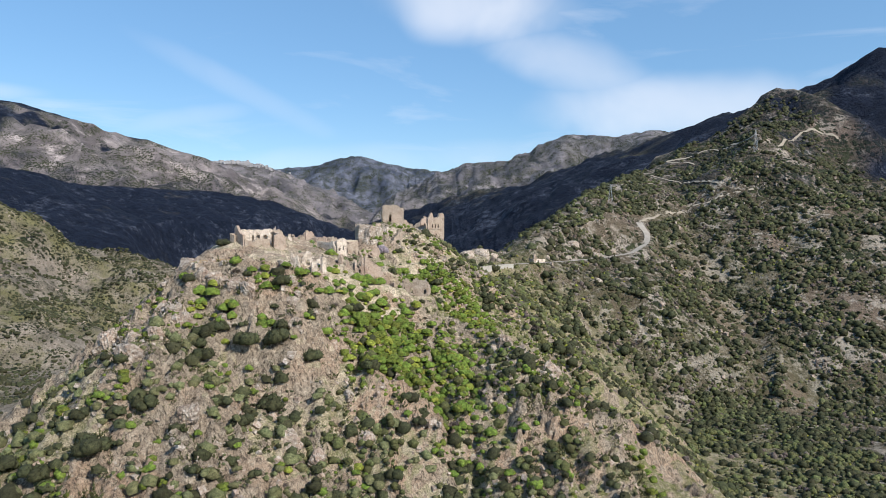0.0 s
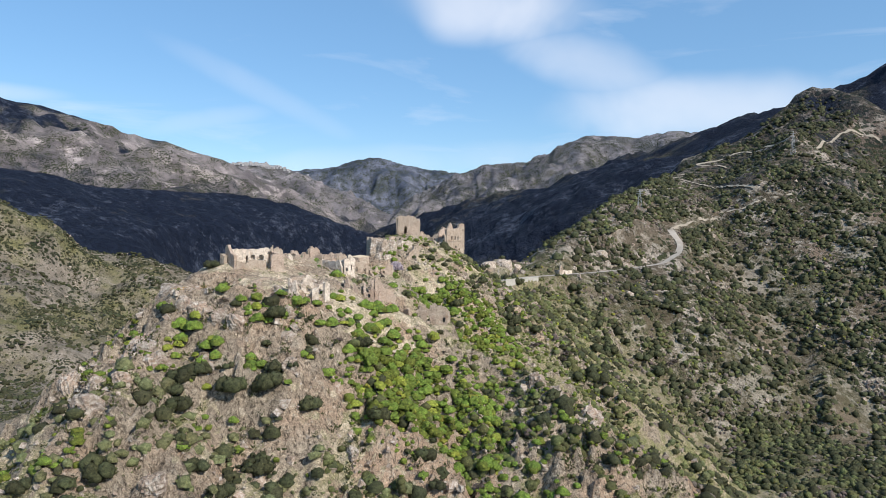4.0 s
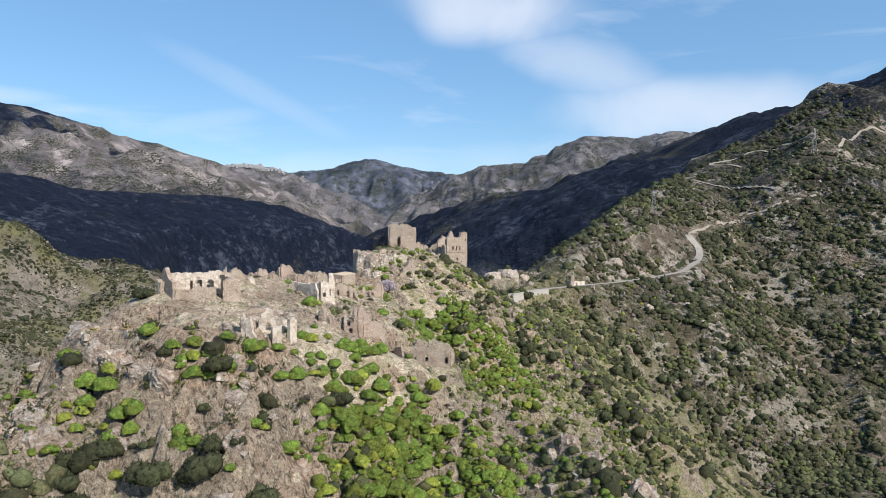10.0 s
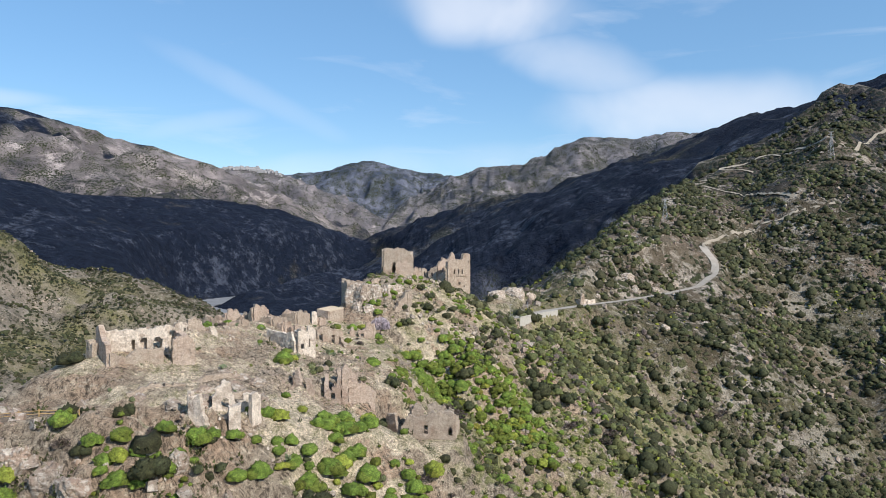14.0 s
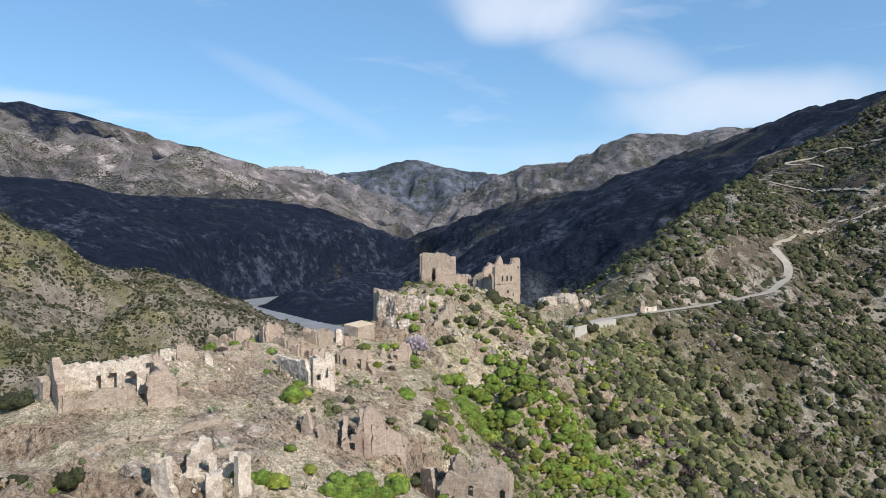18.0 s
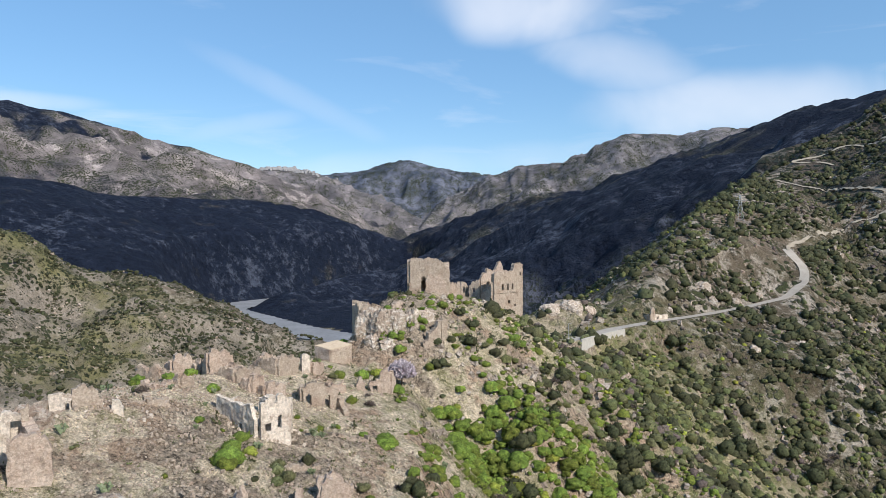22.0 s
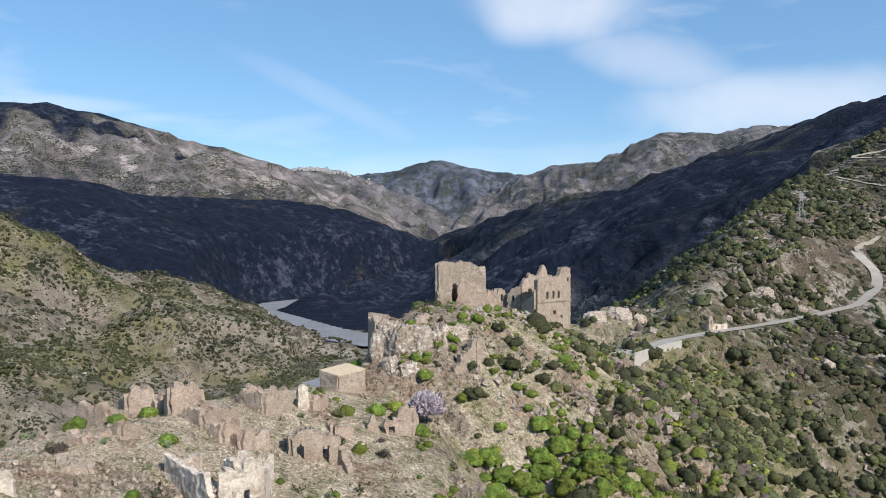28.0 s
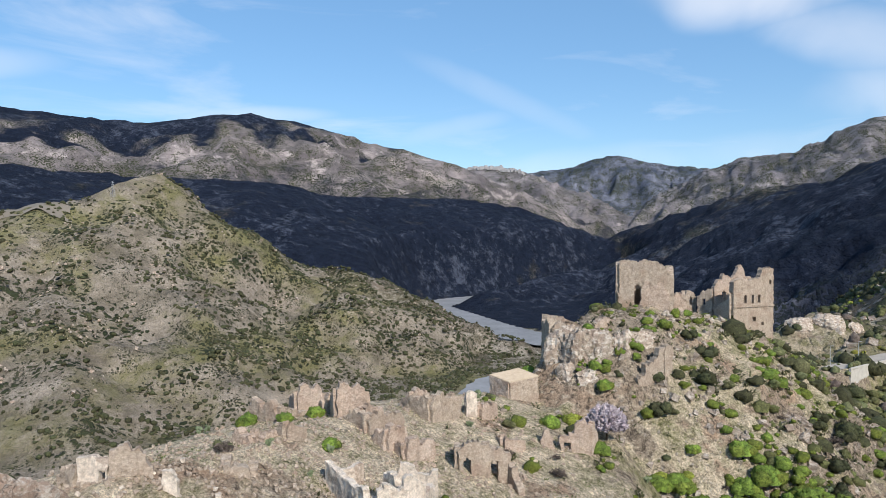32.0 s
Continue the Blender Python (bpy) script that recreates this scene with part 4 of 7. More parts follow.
def wall_mesh(p0, p1, z0, tops, thick, openings=(), cell=0.42, rough=0.5, seed=0, lean=0.0):
    """A broken masonry wall from p0 to p1 that stands on z0. tops: (share of the length, height) along the ragged crown;
    openings: (middle, sill, width, height, arched) in metres along the wall."""
    rnd = random.Random(seed)
    p0, p1 = Vector((*p0, 0)), Vector((*p1, 0))
    way = p1 - p0
    length = way.length
    way.normalize()
    out = Vector((way.y, -way.x, 0))
    nu, tallest = max(2, round(length / cell)), max(h for _, h in tops)
    nv = max(2, math.ceil((tallest + 1.6 * rough) / cell)) + 1
    du = length / nu
    jag = [rnd.choice((-0.7, -0.25, -0.1, 0.0, 0.1, 0.2)) for _ in range(nu + 1)]

    def crown(i):
        h = float(np.interp(i / nu, [a for a, _ in tops], [b for _, b in tops]))
        k = min(int(i), nu)
        return max(0.1, h + rough * (noise.noise((i * du * 0.7 + seed * 9.1, seed * 3.3, 0)) + 0.5 * noise.noise((i * du * 2.1, seed * 1.7, 4.0)) + jag[k]))

    def solid(i, j):
        if not (0 <= i < nu and 0 <= j < nv):
            return False
        u, v = (i + 0.5) * du, (j + 0.5) * cell
        if j * cell > crown(i + 0.5) - 0.04:
            return False
        for mid, sill, w, h, arched in openings:
            a, b = abs(u - mid) / (w / 2), v - sill
            if a < 1 and 0 < b < h:
                if not arched or b < h - w / 2 or a * a + ((b - h + w / 2) / (w / 2)) ** 2 < 1:
                    return False
        return True

    verts, faces, index = [], [], {}

    def corner(i, j, side):
        key = (i, j, side)
        if key not in index:
            q = Vector((i * du * 1.7 + seed, j * cell * 1.7, side * 5.0))
            n = noise.noise_vector(q)
            u = i * du + 0.28 * cell * n.x
            v = min(j * cell + 0.28 * cell * n.y, crown(i) + 0.1 * n.z)
            if rough > 0.2 and i in (0, nu):
                u += 0.3 * noise.noise((v * 0.9, seed + i, 0.0))
            off = (thick / 2 if side else -thick / 2) + 0.11 * n.z + lean * v + 0.1 * noise.noise(q * 0.35) + 0.2 * min(1.0, rough) * noise.noise(q * 0.13)
            p = p0 + way * u + out * off
            index[key] = len(verts)
            verts.append((p.x, p.y, z0 + v))
        return index[key]

    for i in range(nu):
        for j in range(nv):
            if not solid(i, j):
                continue
            a, b, c, d = (i, j), (i + 1, j), (i + 1, j + 1), (i, j + 1)
            faces.append(tuple(corner(*k, 1) for k in (a, b, c, d)))
            faces.append(tuple(corner(*k, 0) for k in (d, c, b, a)))
            for other, k, m in (((i, j - 1), a, b), ((i + 1, j), b, c), ((i, j + 1), c, d), ((i - 1, j), d, a)):
                if not solid(*other):
                    faces.append((corner(*m, 1), corner(*k, 1), corner(*k, 0), corner(*m, 0)))
    me = bpy.data.meshes.new("wall")
    me.from_pydata(verts, [], faces)
    return me


def lowest(p0, p1):
    t = np.linspace(0, 1, 9)
    return float(height(p0[0] + t * (p1[0] - p0[0]), p0[1] + t * (p1[1] - p0[1]))[0].min()) - 0.7


def frame_mesh(p0, p1, z0, mid, sill, w, h, thick):
    """Dressed jambs and a lintel round an opening, a little proud of the wall."""
    bm = bmesh.new()
    way = (Vector((*p1, 0)) - Vector((*p0, 0))).normalized()
    turn = Matrix.Rotation(math.atan2(way.y, way.x), 4, "Z")
    for off, low, wide, tall in ((-w / 2 - 0.12, sill, 0.24, h), (w / 2 + 0.12, sill, 0.24, h), (0, sill + h, w + 0.6, 0.26)):
        at = Vector((*p0, z0)) + way * (mid + off) + Vector((0, 0, low + tall / 2))
        r = bmesh.ops.create_cube(bm, size=1.0)
        bmesh.ops.transform(bm, verts=r["verts"], matrix=Matrix.Translation(at) @ turn @ Matrix.Diagonal((wide, thick + 0.12, tall, 1)))
    bmesh.ops.bevel(bm, geom=bm.edges[:], offset=0.03, segments=1, affect="EDGES")
    return bm


def rubble_mesh(cx, cy, spread, count, seed, low=0.15, high=0.55):
    """A heap of fallen stones, each a rough block."""
    rnd = random.Random(seed)
    xs = [cx + rnd.gauss(0, spread) for _ in range(count)]
    ys = [cy + rnd.gauss(0, spread) for _ in range(count)]
    zs = height(np.array(xs), np.array(ys))[0]
    verts, faces = [], []
    for x, y, z in zip(xs, ys, zs):
        s = rnd.uniform(low, high)
        turn = Euler((rnd.uniform(0, 6), rnd.uniform(0, 6), rnd.uniform(0, 6))).to_matrix()
        base = len(verts)
        for sx in (-1, 1):
            for sy in (-1, 1):
                for sz in (-1, 1):
                    p = turn @ Vector((sx * s * rnd.uniform(0.6, 1.1), sy * s * rnd.uniform(0.4, 0.9), sz * s * rnd.uniform(0.3, 0.7)))
                    verts.append((x + p.x, y + p.y, z + p.z + 0.15 * s))
        faces += [tuple(base + k for k in q) for q in ((0, 1, 3, 2), (4, 6, 7, 5), (0, 4, 5, 1), (2, 3, 7, 6), (0, 2, 6, 4), (1, 5, 7, 3))]
    me = bpy.data.meshes.new("rubble")
    me.from_pydata(verts, [], faces)
    return me


SEED = [100]


def ruin(name, label, category, walls, mat, group="", rubble=0):
    """A ruin of several walls: (p0, p1, tops above the ground there, thickness, openings)."""
    xs = [w[0][0] for w in walls] + [w[1][0] for w in walls]
    ys = [w[0][1] for w in walls] + [w[1][1] for w in walls]
    cx, cy = sum(xs) / len(xs), sum(ys) / len(ys)
    ob = thing(name, (cx, cy, ground_at(cx, cy)), label, category, group)
    for p0, p1, tops, thick, openings in walls:
        SEED[0] += 1
        z0 = lowest(p0, p1)
        lift = 0.7
        shares = sorted({a for a, _ in tops} | {0.17, 0.33, 0.5, 0.67, 0.83})
        old = shares
        rise = [0.6 * max(0.0, ground_at(p0[0] + a * (p1[0] - p0[0]), p0[1] + a * (p1[1] - p0[1])) - z0 - lift) for a in shares]
        blocky = []
        for (u0, h0), (u1, h1) in zip(tops[:-1], tops[1:]):
            mid = 0.5 * (u0 + u1)
            blocky += [(u0, h0), (mid - 0.02, h0 + 0.15 * (h1 - h0)), (mid + 0.02, h1 - 0.15 * (h1 - h0))]
        tops = blocky + [tops[-1]]
        shares = sorted(set(shares) | {a for a, _ in tops})
        rise = [float(np.interp(a, old, rise)) for a in shares]
        crest_line = [(a, float(np.interp(a, [s for s, _ in tops], [h for _, h in tops])) + lift + r) for a, r in zip(shares, rise)]
        me = wall_mesh(p0, p1, z0, crest_line, thick, [(m, s + lift, w, h, a) for m, s, w, h, a in openings], 0.28, 0.12 if mat is PLASTERED else 0.5, SEED[0])
        part("wall", me, mat, ob)
    if rubble:
        tagged(part("rubble", rubble_mesh(cx, cy, 2.8, round(1.6 * rubble), SEED[0], 0.08, 0.36), mat, ob, "fallen stones lying at the foot"), kind="stuff")
    return ob


# ---- the castle ----
def build_keep():
    ob = thing("castle_keep", (-24.4, 337.5, 184.0), "square ruined stone keep with an arched breach in its face", "tower")
    z0 = 182.5
    a, b, c, d = (-28.9, 333.0), (-19.9, 334.0), (-20.6, 342.6), (-29.9, 341.8)
    # the outer skin of the face, torn open round the breach
    part("front_wall", wall_mesh(a, b, z0, [(0, 12.0), (0.14, 12.2), (0.3, 11.9), (0.5, 12.1), (0.68, 11.8), (0.8, 11.5), (0.9, 11.0), (0.96, 10.2), (1, 9.2)], 0.8,
         [(3.3, 1.4, 1.2, 6.0, True)], 0.3, 0.4, 1), STONE, ob)
    part("inner_wall", wall_mesh((-28.9, 333.75), (-20.2, 334.7), z0, [(0, 10.9), (0.5, 11.4), (1, 10.2)], 0.7, [(3.3, 1.0, 1.3, 5.6, True)], 0.33, 0.4, 2), RED_STONE, ob)
    part("cross_wall", wall_mesh((-28.4, 336.6), (-21.0, 337.4), z0, [(0, 9.6), (1, 9.8)], 0.7, [], 0.4, 0.5, 6), RED_STONE, ob, "dim masonry inside the breach")
    part("side_wall", wall_mesh(b, c, z0, [(0, 9.6), (0.2, 10.6), (0.5, 10.0), (0.8, 10.8), (1, 10.0)], 1.3, [(4.5, 6.0, 0.9, 1.6, True)], 0.38, 0.6, 3), STONE, ob)
    part("side_wall", wall_mesh(d, a, z0, [(0, 10.6), (0.6, 11.4), (1, 11.4)], 1.3, [], 0.4, 0.5, 4), STONE, ob)
    part("back_wall", wall_mesh(c, d, z0, [(0, 10.2), (0.4, 9.2), (1, 10.8)], 1.3, [], 0.42, 0.6, 5), STONE, ob)
    # thicker foot of the torn skin on either side of the breach
    part("skin", wall_mesh((-29.1, 332.55), (-27.2, 332.75), z0, [(0, 6.8), (0.5, 3.2), (1, 1.9)], 0.5, [], 0.3, 0.5, 7), STONE, ob)
    part("skin", wall_mesh((-25.0, 333.05), (-20.0, 333.5), z0, [(0, 6.6), (0.2, 8.2), (0.45, 7.4), (0.7, 8.4), (1, 6.0)], 0.4, [], 0.3, 0.6, 8), RED_STONE, ob, "reddish rubble core laid bare")
    part("skin", wall_mesh((-20.9, 333.4), (-19.5, 333.9), z0, [(0, 2.6), (0.5, 4.0), (1, 2.0)], 0.8, [], 0.3, 0.5, 9), STONE, ob)
    # the floor of rubble that fills the top, with grass on it
    bm = bmesh.new()
    bmesh.ops.create_grid(bm, x_segments=16, y_segments=16, size=4.3)
    for v in bm.verts:
        v.co = (v.co.x - 24.9, v.co.y + 337.9, 192.9 + 1.1 * noise.noise(v.co * 0.6) + 0.4 * noise.noise(v.co * 2.1))
    part("fill", bm, GROUND_PLAIN, ob, "grassy rubble filling the broken top")
    return ob


def build_palace():
    ob = thing("castle_palace", (-5.0, 370.0, 178.0), "tall ruined palace wall with a row of small windows", "ruin")
    a, b = (-8.6, 364.6), (0.0, 373.3)
    z0 = 173.5
    length = math.dist(a, b)
    holes = [(length * u, 10.6, 0.75, 1.9, True) for u in (0.29, 0.47, 0.63)]
    holes += [(length * 0.52, 6.3, 1.1, 1.3, False), (length * 0.30, 4.6, 0.4, 0.6, False), (length * 0.72, 5.6, 0.5, 0.6, False), (length * 0.66, 1.9, 0.5, 1.2, False), (length * 0.92, 14.6, 0.6, 1.0, True)]
    tops = [(0, 15.6), (0.2, 16.0), (0.45, 15.8), (0.66, 16.2), (0.71, 18.2), (0.85, 18.5), (1, 18.2)]
    part("front_wall", wall_mesh(a, b, z0, tops, 1.2, holes, 0.34, 0.35, 11), STONE, ob)
    for u in (0.29, 0.47, 0.63):
        part("window_frame", frame_mesh(a, b, z0, length * u, 10.6, 0.75, 1.8, 1.2), STONE, ob, "dressed stone window surround")
    part("string_course", wall_mesh((a[0] + 0.5, a[1] - 0.5), (b[0] + 0.5, b[1] - 0.5), z0 + 9.7, [(0, 0.34), (1, 0.34)], 0.24, [], 0.3, 0.06, 12), STONE, ob)
    part("side_wall", wall_mesh((-11.6, 368.2), a, z0 + 3, [(0, 6.4), (0.5, 7.6), (0.9, 8.6), (1, 11.0)], 1.1, [], 0.4, 0.7, 13), STONE, ob)
    part("side_wall", wall_mesh((-3.6, 377.0), b, z0 + 3, [(0, 11.6), (0.5, 12.6), (1, 14.2)], 1.0, [], 0.4, 0.5, 17), STONE, ob)
    # the far wall, broken down in steps, and the arched piece beside it
    part("back_wall", wall_mesh((-12.4, 370.2), (-3.6, 377.0), z0 + 4, [(0, 10.4), (0.18, 11.4), (0.2, 12.8), (0.36, 12.6), (0.4, 11.4), (0.5, 12.4), (0.6, 14.8), (0.72, 14.2), (0.78, 12.0), (1, 11.6)], 1.0, [(2.6, 7.2, 0.9, 1.7, True), (5.4, 8.6, 0.8, 1.4, True)], 0.36, 0.6, 14), RED_STONE, ob)
    part("cross_wall", wall_mesh((-15.6, 371.2), (-12.4, 370.2), z0 + 6, [(0, 6.0), (0.4, 7.2), (1, 7.8)], 1.0, [(1.6, 3.6, 0.7, 1.6, True)], 0.36, 0.6, 15), STONE, ob)
    part("low_wall", wall_mesh((-18.6, 371.6), (-16.2, 372.8), z0 + 6, [(0, 6.2), (0.3, 7.0), (0.7, 6.6), (1, 5.2)], 1.0, [(1.2, 3.4, 0.7, 1.9, True)], 0.34, 0.6, 16), STONE, ob)
    return ob


def build_round_stub():
    ob = thing("tower_stub", (-19.6, 366.0, 180.8), "broken round stub of a castle tower", "ruin")
    for k in range(7):
        a0, a1 = math.pi * (0.80 + 0.2 * k), math.pi * (0.80 + 0.2 * (k + 1)) + 0.04
        p = [(-19.8 + 1.3 * math.cos(a), 366.4 + 1.3 * math.sin(a)) for a in (a0, a1)]
        part("wall", wall_mesh(*p, 179.2, [(0, 6.4 + 0.6 * math.sin(k * 2.1)), (1, 6.6 + 0.7 * math.sin(k * 2.1 + 1))], 0.7, [], 0.34, 0.4, 21 + k), STONE, ob)
    return ob


GROUND_PLAIN = plain_material("grassy_rubble", (0.20, 0.165, 0.11), (0.13, 0.15, 0.05), 1.6, 0.95, 0.1)
build_keep()
build_palace()
build_round_stub()
ruin("castle_wall", "stub of castle wall beside the keep", "ruin", [((-20.2, 345.0), (-17.4, 345.6), [(0, 4.4), (0.5, 5.2), (1, 3.8)], 1.0, [])], RED_STONE, "castle walls")
ruin("castle_wall", "thin standing pillar of broken castle wall", "ruin", [((-33.8, 341.5), (-32.7, 341.8), [(0, 3.0), (1, 3.3)], 0.8, [])], STONE, "castle walls")
ruin("castle_wall", "leaning buttress wall on the slope below the keep", "ruin",
     [((-20.0, 312.6), (-23.6, 309.6), [(0, 4.6), (0.45, 2.8), (1, 0.6)], 1.2, []), ((-20.0, 312.6), (-18.9, 314.6), [(0, 4.6), (1, 4.0)], 1.2, [])], STONE, "castle walls")
cw = thing("curtain_wall", (-38.0, 317.0, 176.0), "high ruined curtain wall crowning the edge of the crag", "ruin")
part("wall", wall_mesh((-40.3, 320.4), (-37.4, 312.8), 174.0, [(0, 10.2), (0.5, 10.8), (0.8, 11.2), (1, 10.8)], 1.0, [], 0.4, 0.7, 31), STONE, cw)
part("wall", wall_mesh((-37.4, 312.8), (-31.0, 314.6), 176.0, [(0, 8.9), (0.2, 9.0), (0.4, 7.8), (0.6, 8.8), (0.8, 7.0), (1, 6.2)], 1.0, [(2.6, 5.4, 1.0, 1.5, True)], 0.36, 1.0, 32), STONE, cw)
part("wall", wall_mesh((-31.0, 314.6), (-28.4, 320.0), 180.0, [(0, 4.6), (0.5, 5.6), (1, 4.6)], 1.0, [], 0.4, 0.8, 33), RED_STONE, cw)
part("wall", wall_mesh((-40.3, 320.4), (-38.5, 330.0), 176.0, [(0, 9.2), (1, 7.4)], 1.2, [], 0.42, 0.6, 34), STONE, cw)


# ---- the hut below the castle ----
def build_hut():
    ob = thing("stone_hut", (-41.2, 303.2, 173.9), "small square stone hut with a pale low-pitched roof", "hut")
    a, b, c, d = (-44.9, 303.0), (-41.2, 300.6), (-37.8, 304.2), (-41.5, 306.8)
    z0 = 172.6
    for k, (p, q, lo, hi) in enumerate(((a, b, 4.65, 4.3), (b, c, 4.3, 4.75), (c, d, 4.75, 5.3), (d, a, 5.3, 4.65))):
        holes = [(2.3, 1.4, 0.95, 2.0, False)] if k == 2 else []
        part("wall", wall_mesh(p, q, z0, [(0, lo), (1, hi)], 0.5, holes, 0.3, 0.04, 41 + k), RED_STONE if k == 0 else STONE, ob)
    # roof: four low slopes with a course of tiles
    bm = bmesh.new()
    mid = (Vector(a) + Vector(b) + Vector(c) + Vector(d)) / 4
    eave = [bm.verts.new((*(Vector(p) + (Vector(p) - mid) * 0.07), z)) for p, z in ((a, 177.35), (b, 176.95), (c, 177.5), (d, 177.9))]
    low = [bm.verts.new((v.co.x, v.co.y, v.co.z - 0.16)) for v in eave]
    top = bm.verts.new((mid.x, mid.y, 177.43))
    for k in range(4):
        m = (k + 1) % 4
        bm.faces.new((eave[k], eave[m], top))
        bm.faces.new((low[m], low[k], low[k], low[m])[:2] + (eave[k], eave[m]))
    bm.faces.new(low[::-1])
    bmesh.ops.recalc_face_normals(bm, faces=bm.faces[:])
    roof = part("roof", bm, ROOF, ob, "pale weathered tile roof")
    corner = [eave_at(a, b, c, d, mid, k) for k in range(4)]
    for i in range(17):
        t = (i + 0.5) / 17
        p, q = corner[0].lerp(corner[1], t), corner[3].lerp(corner[2], t)
        bm = bmesh.new()
        r = bmesh.ops.create_cone(bm, segments=6, radius1=0.11, radius2=0.09, depth=(q - p).length, cap_ends=True)
        bmesh.ops.transform(bm, verts=r["verts"], matrix=Matrix.Translation((p + q) / 2 + Vector((0, 0, 0.02))) @ (q - p).to_track_quat("Z", "Y").to_matrix().to_4x4())
        part("tile_row", bm, ROOF, roof)
    return ob


def eave_at(a, b, c, d, mid, k):
    p = Vector((a, b, c, d)[k])
    p = p + (p - mid) * 0.07
    return Vector((p.x, p.y, (177.35, 176.95, 177.5, 177.9)[k]))


ROOF = plain_material("weathered_tiles", (0.36, 0.285, 0.205), (0.52, 0.43, 0.325), 1.4, 0.9, 0.03)
build_hut()


# ---- the church ----
def build_church():
    ob = thing("ruined_church", (-60.0, 226.5, 177.0), "roofless white-plastered church with arched niches in its wall", "church")
    a, b = (-67.0, 223.4), (-56.2, 230.6)
    f, g = (-63.2, 219.4), (-53.6, 228.2)
    z0 = 175.6
    n = math.dist(a, b)
    part("back_wall", wall_mesh(a, b, z0, [(0, 6.6), (0.06, 7.2), (0.1, 6.0), (0.6, 6.1), (0.9, 6.3), (1, 5.6)], 0.8,
         [(n * 0.42, 2.2, 0.7, 2.0, True), (n * 0.56, 2.2, 1.2, 2.3, True), (n * 0.74, 1.2, 1.5, 3.2, True), (n * 0.93, 1.2, 1.0, 4.2, False)], 0.2, 0.3, 51), PLASTERED, ob)
    behind = [(p[0] - 0.5, p[1] + 0.8) for p in (a, b)]
    part("niche_back", wall_mesh(*behind, z0, [(0, 5.2), (1, 5.2)], 0.3, [(n * 0.74, 1.2, 1.0, 2.0, False)], 0.4, 0.2, 52), PLASTERED, ob)
    part("end_wall", wall_mesh(f, a, z0, [(0, 4.2), (0.5, 5.4), (0.75, 7.4), (1, 6.8)], 0.9, [], 0.3, 0.4, 53), RED_STONE, ob)
    part("end_wall", wall_mesh(b, g, z0 - 0.8, [(0, 6.4), (0.3, 5.9), (0.55, 5.9), (0.75, 5.8), (1, 5.4)], 1.1, [], 0.34, 0.3, 54), RED_STONE, ob)
    part("front_wall", wall_mesh(f, (-56.6, 225.4), z0 - 0.4, [(0, 3.4), (0.3, 2.6), (0.5, 3.6), (1, 3.4)], 0.8, [], 0.3, 0.3, 55), STONE, ob)
    part("buttress", wall_mesh((-55.6, 226.9), (-52.4, 229.0), z0 - 1.4, [(0, 5.8), (0.3, 6.0), (0.6, 5.9), (0.85, 5.6), (1, 4.8)], 1.2, [], 0.3, 0.4, 56), RED_STONE, ob)
    part("pinnacle", wall_mesh((-56.5, 230.2), (-55.9, 230.6), z0 + 5.0, [(0, 1.6), (1, 2.2)], 0.6, [], 0.28, 0.3, 59), STONE, ob)
    part("buttress", wall_mesh((-68.2, 222.6), (-66.6, 221.6), z0 - 1.0, [(0, 6.0), (1, 5.2)], 1.2, [], 0.34, 0.5, 57), STONE, ob)
    tagged(part("rubble", rubble_mesh(-58.5, 224.5, 2.6, 90, 58, 0.08, 0.28), STONE, ob, "fallen stones inside the church"), kind="stuff")
    return ob


build_church()

# ---- the houses of the village ----
H = "ruined village houses"
ruin("ruined_house", "tall white-plastered wall fragments of a house", "ruin", [
    ((-46.0, 210.0), (-42.8, 209.4), [(0, 4.7), (0.3, 5.0), (0.62, 5.2), (0.68, 3.4), (0.85, 1.8), (1, 0.8)], 0.9, []),
    ((-46.0, 210.0), (-44.6, 213.6), [(0, 4.8), (0.4, 2.6), (1, 1.2)], 0.7, []),
    ((-43.8, 213.8), (-40.6, 215.0), [(0, 2.6), (0.3, 4.0), (0.5, 4.9), (0.8, 4.6), (1, 2.6)], 0.8, [(2.0, 0.8, 0.9, 1.7, True)]),
    ((-40.3, 211.1), (-38.7, 212.0), [(0, 4.2), (0.5, 4.5), (1, 4.2)], 1.0, []),
    ((-37.6, 213.6), (-36.6, 215.0), [(0, 4.6), (0.5, 4.8), (1, 4.4)], 0.9, []),
    ((-40.4, 216.2), (-37.8, 217.6), [(0, 1.6), (0.5, 3.0), (1, 1.8)], 0.7, []),
], PLASTERED, H, 60)
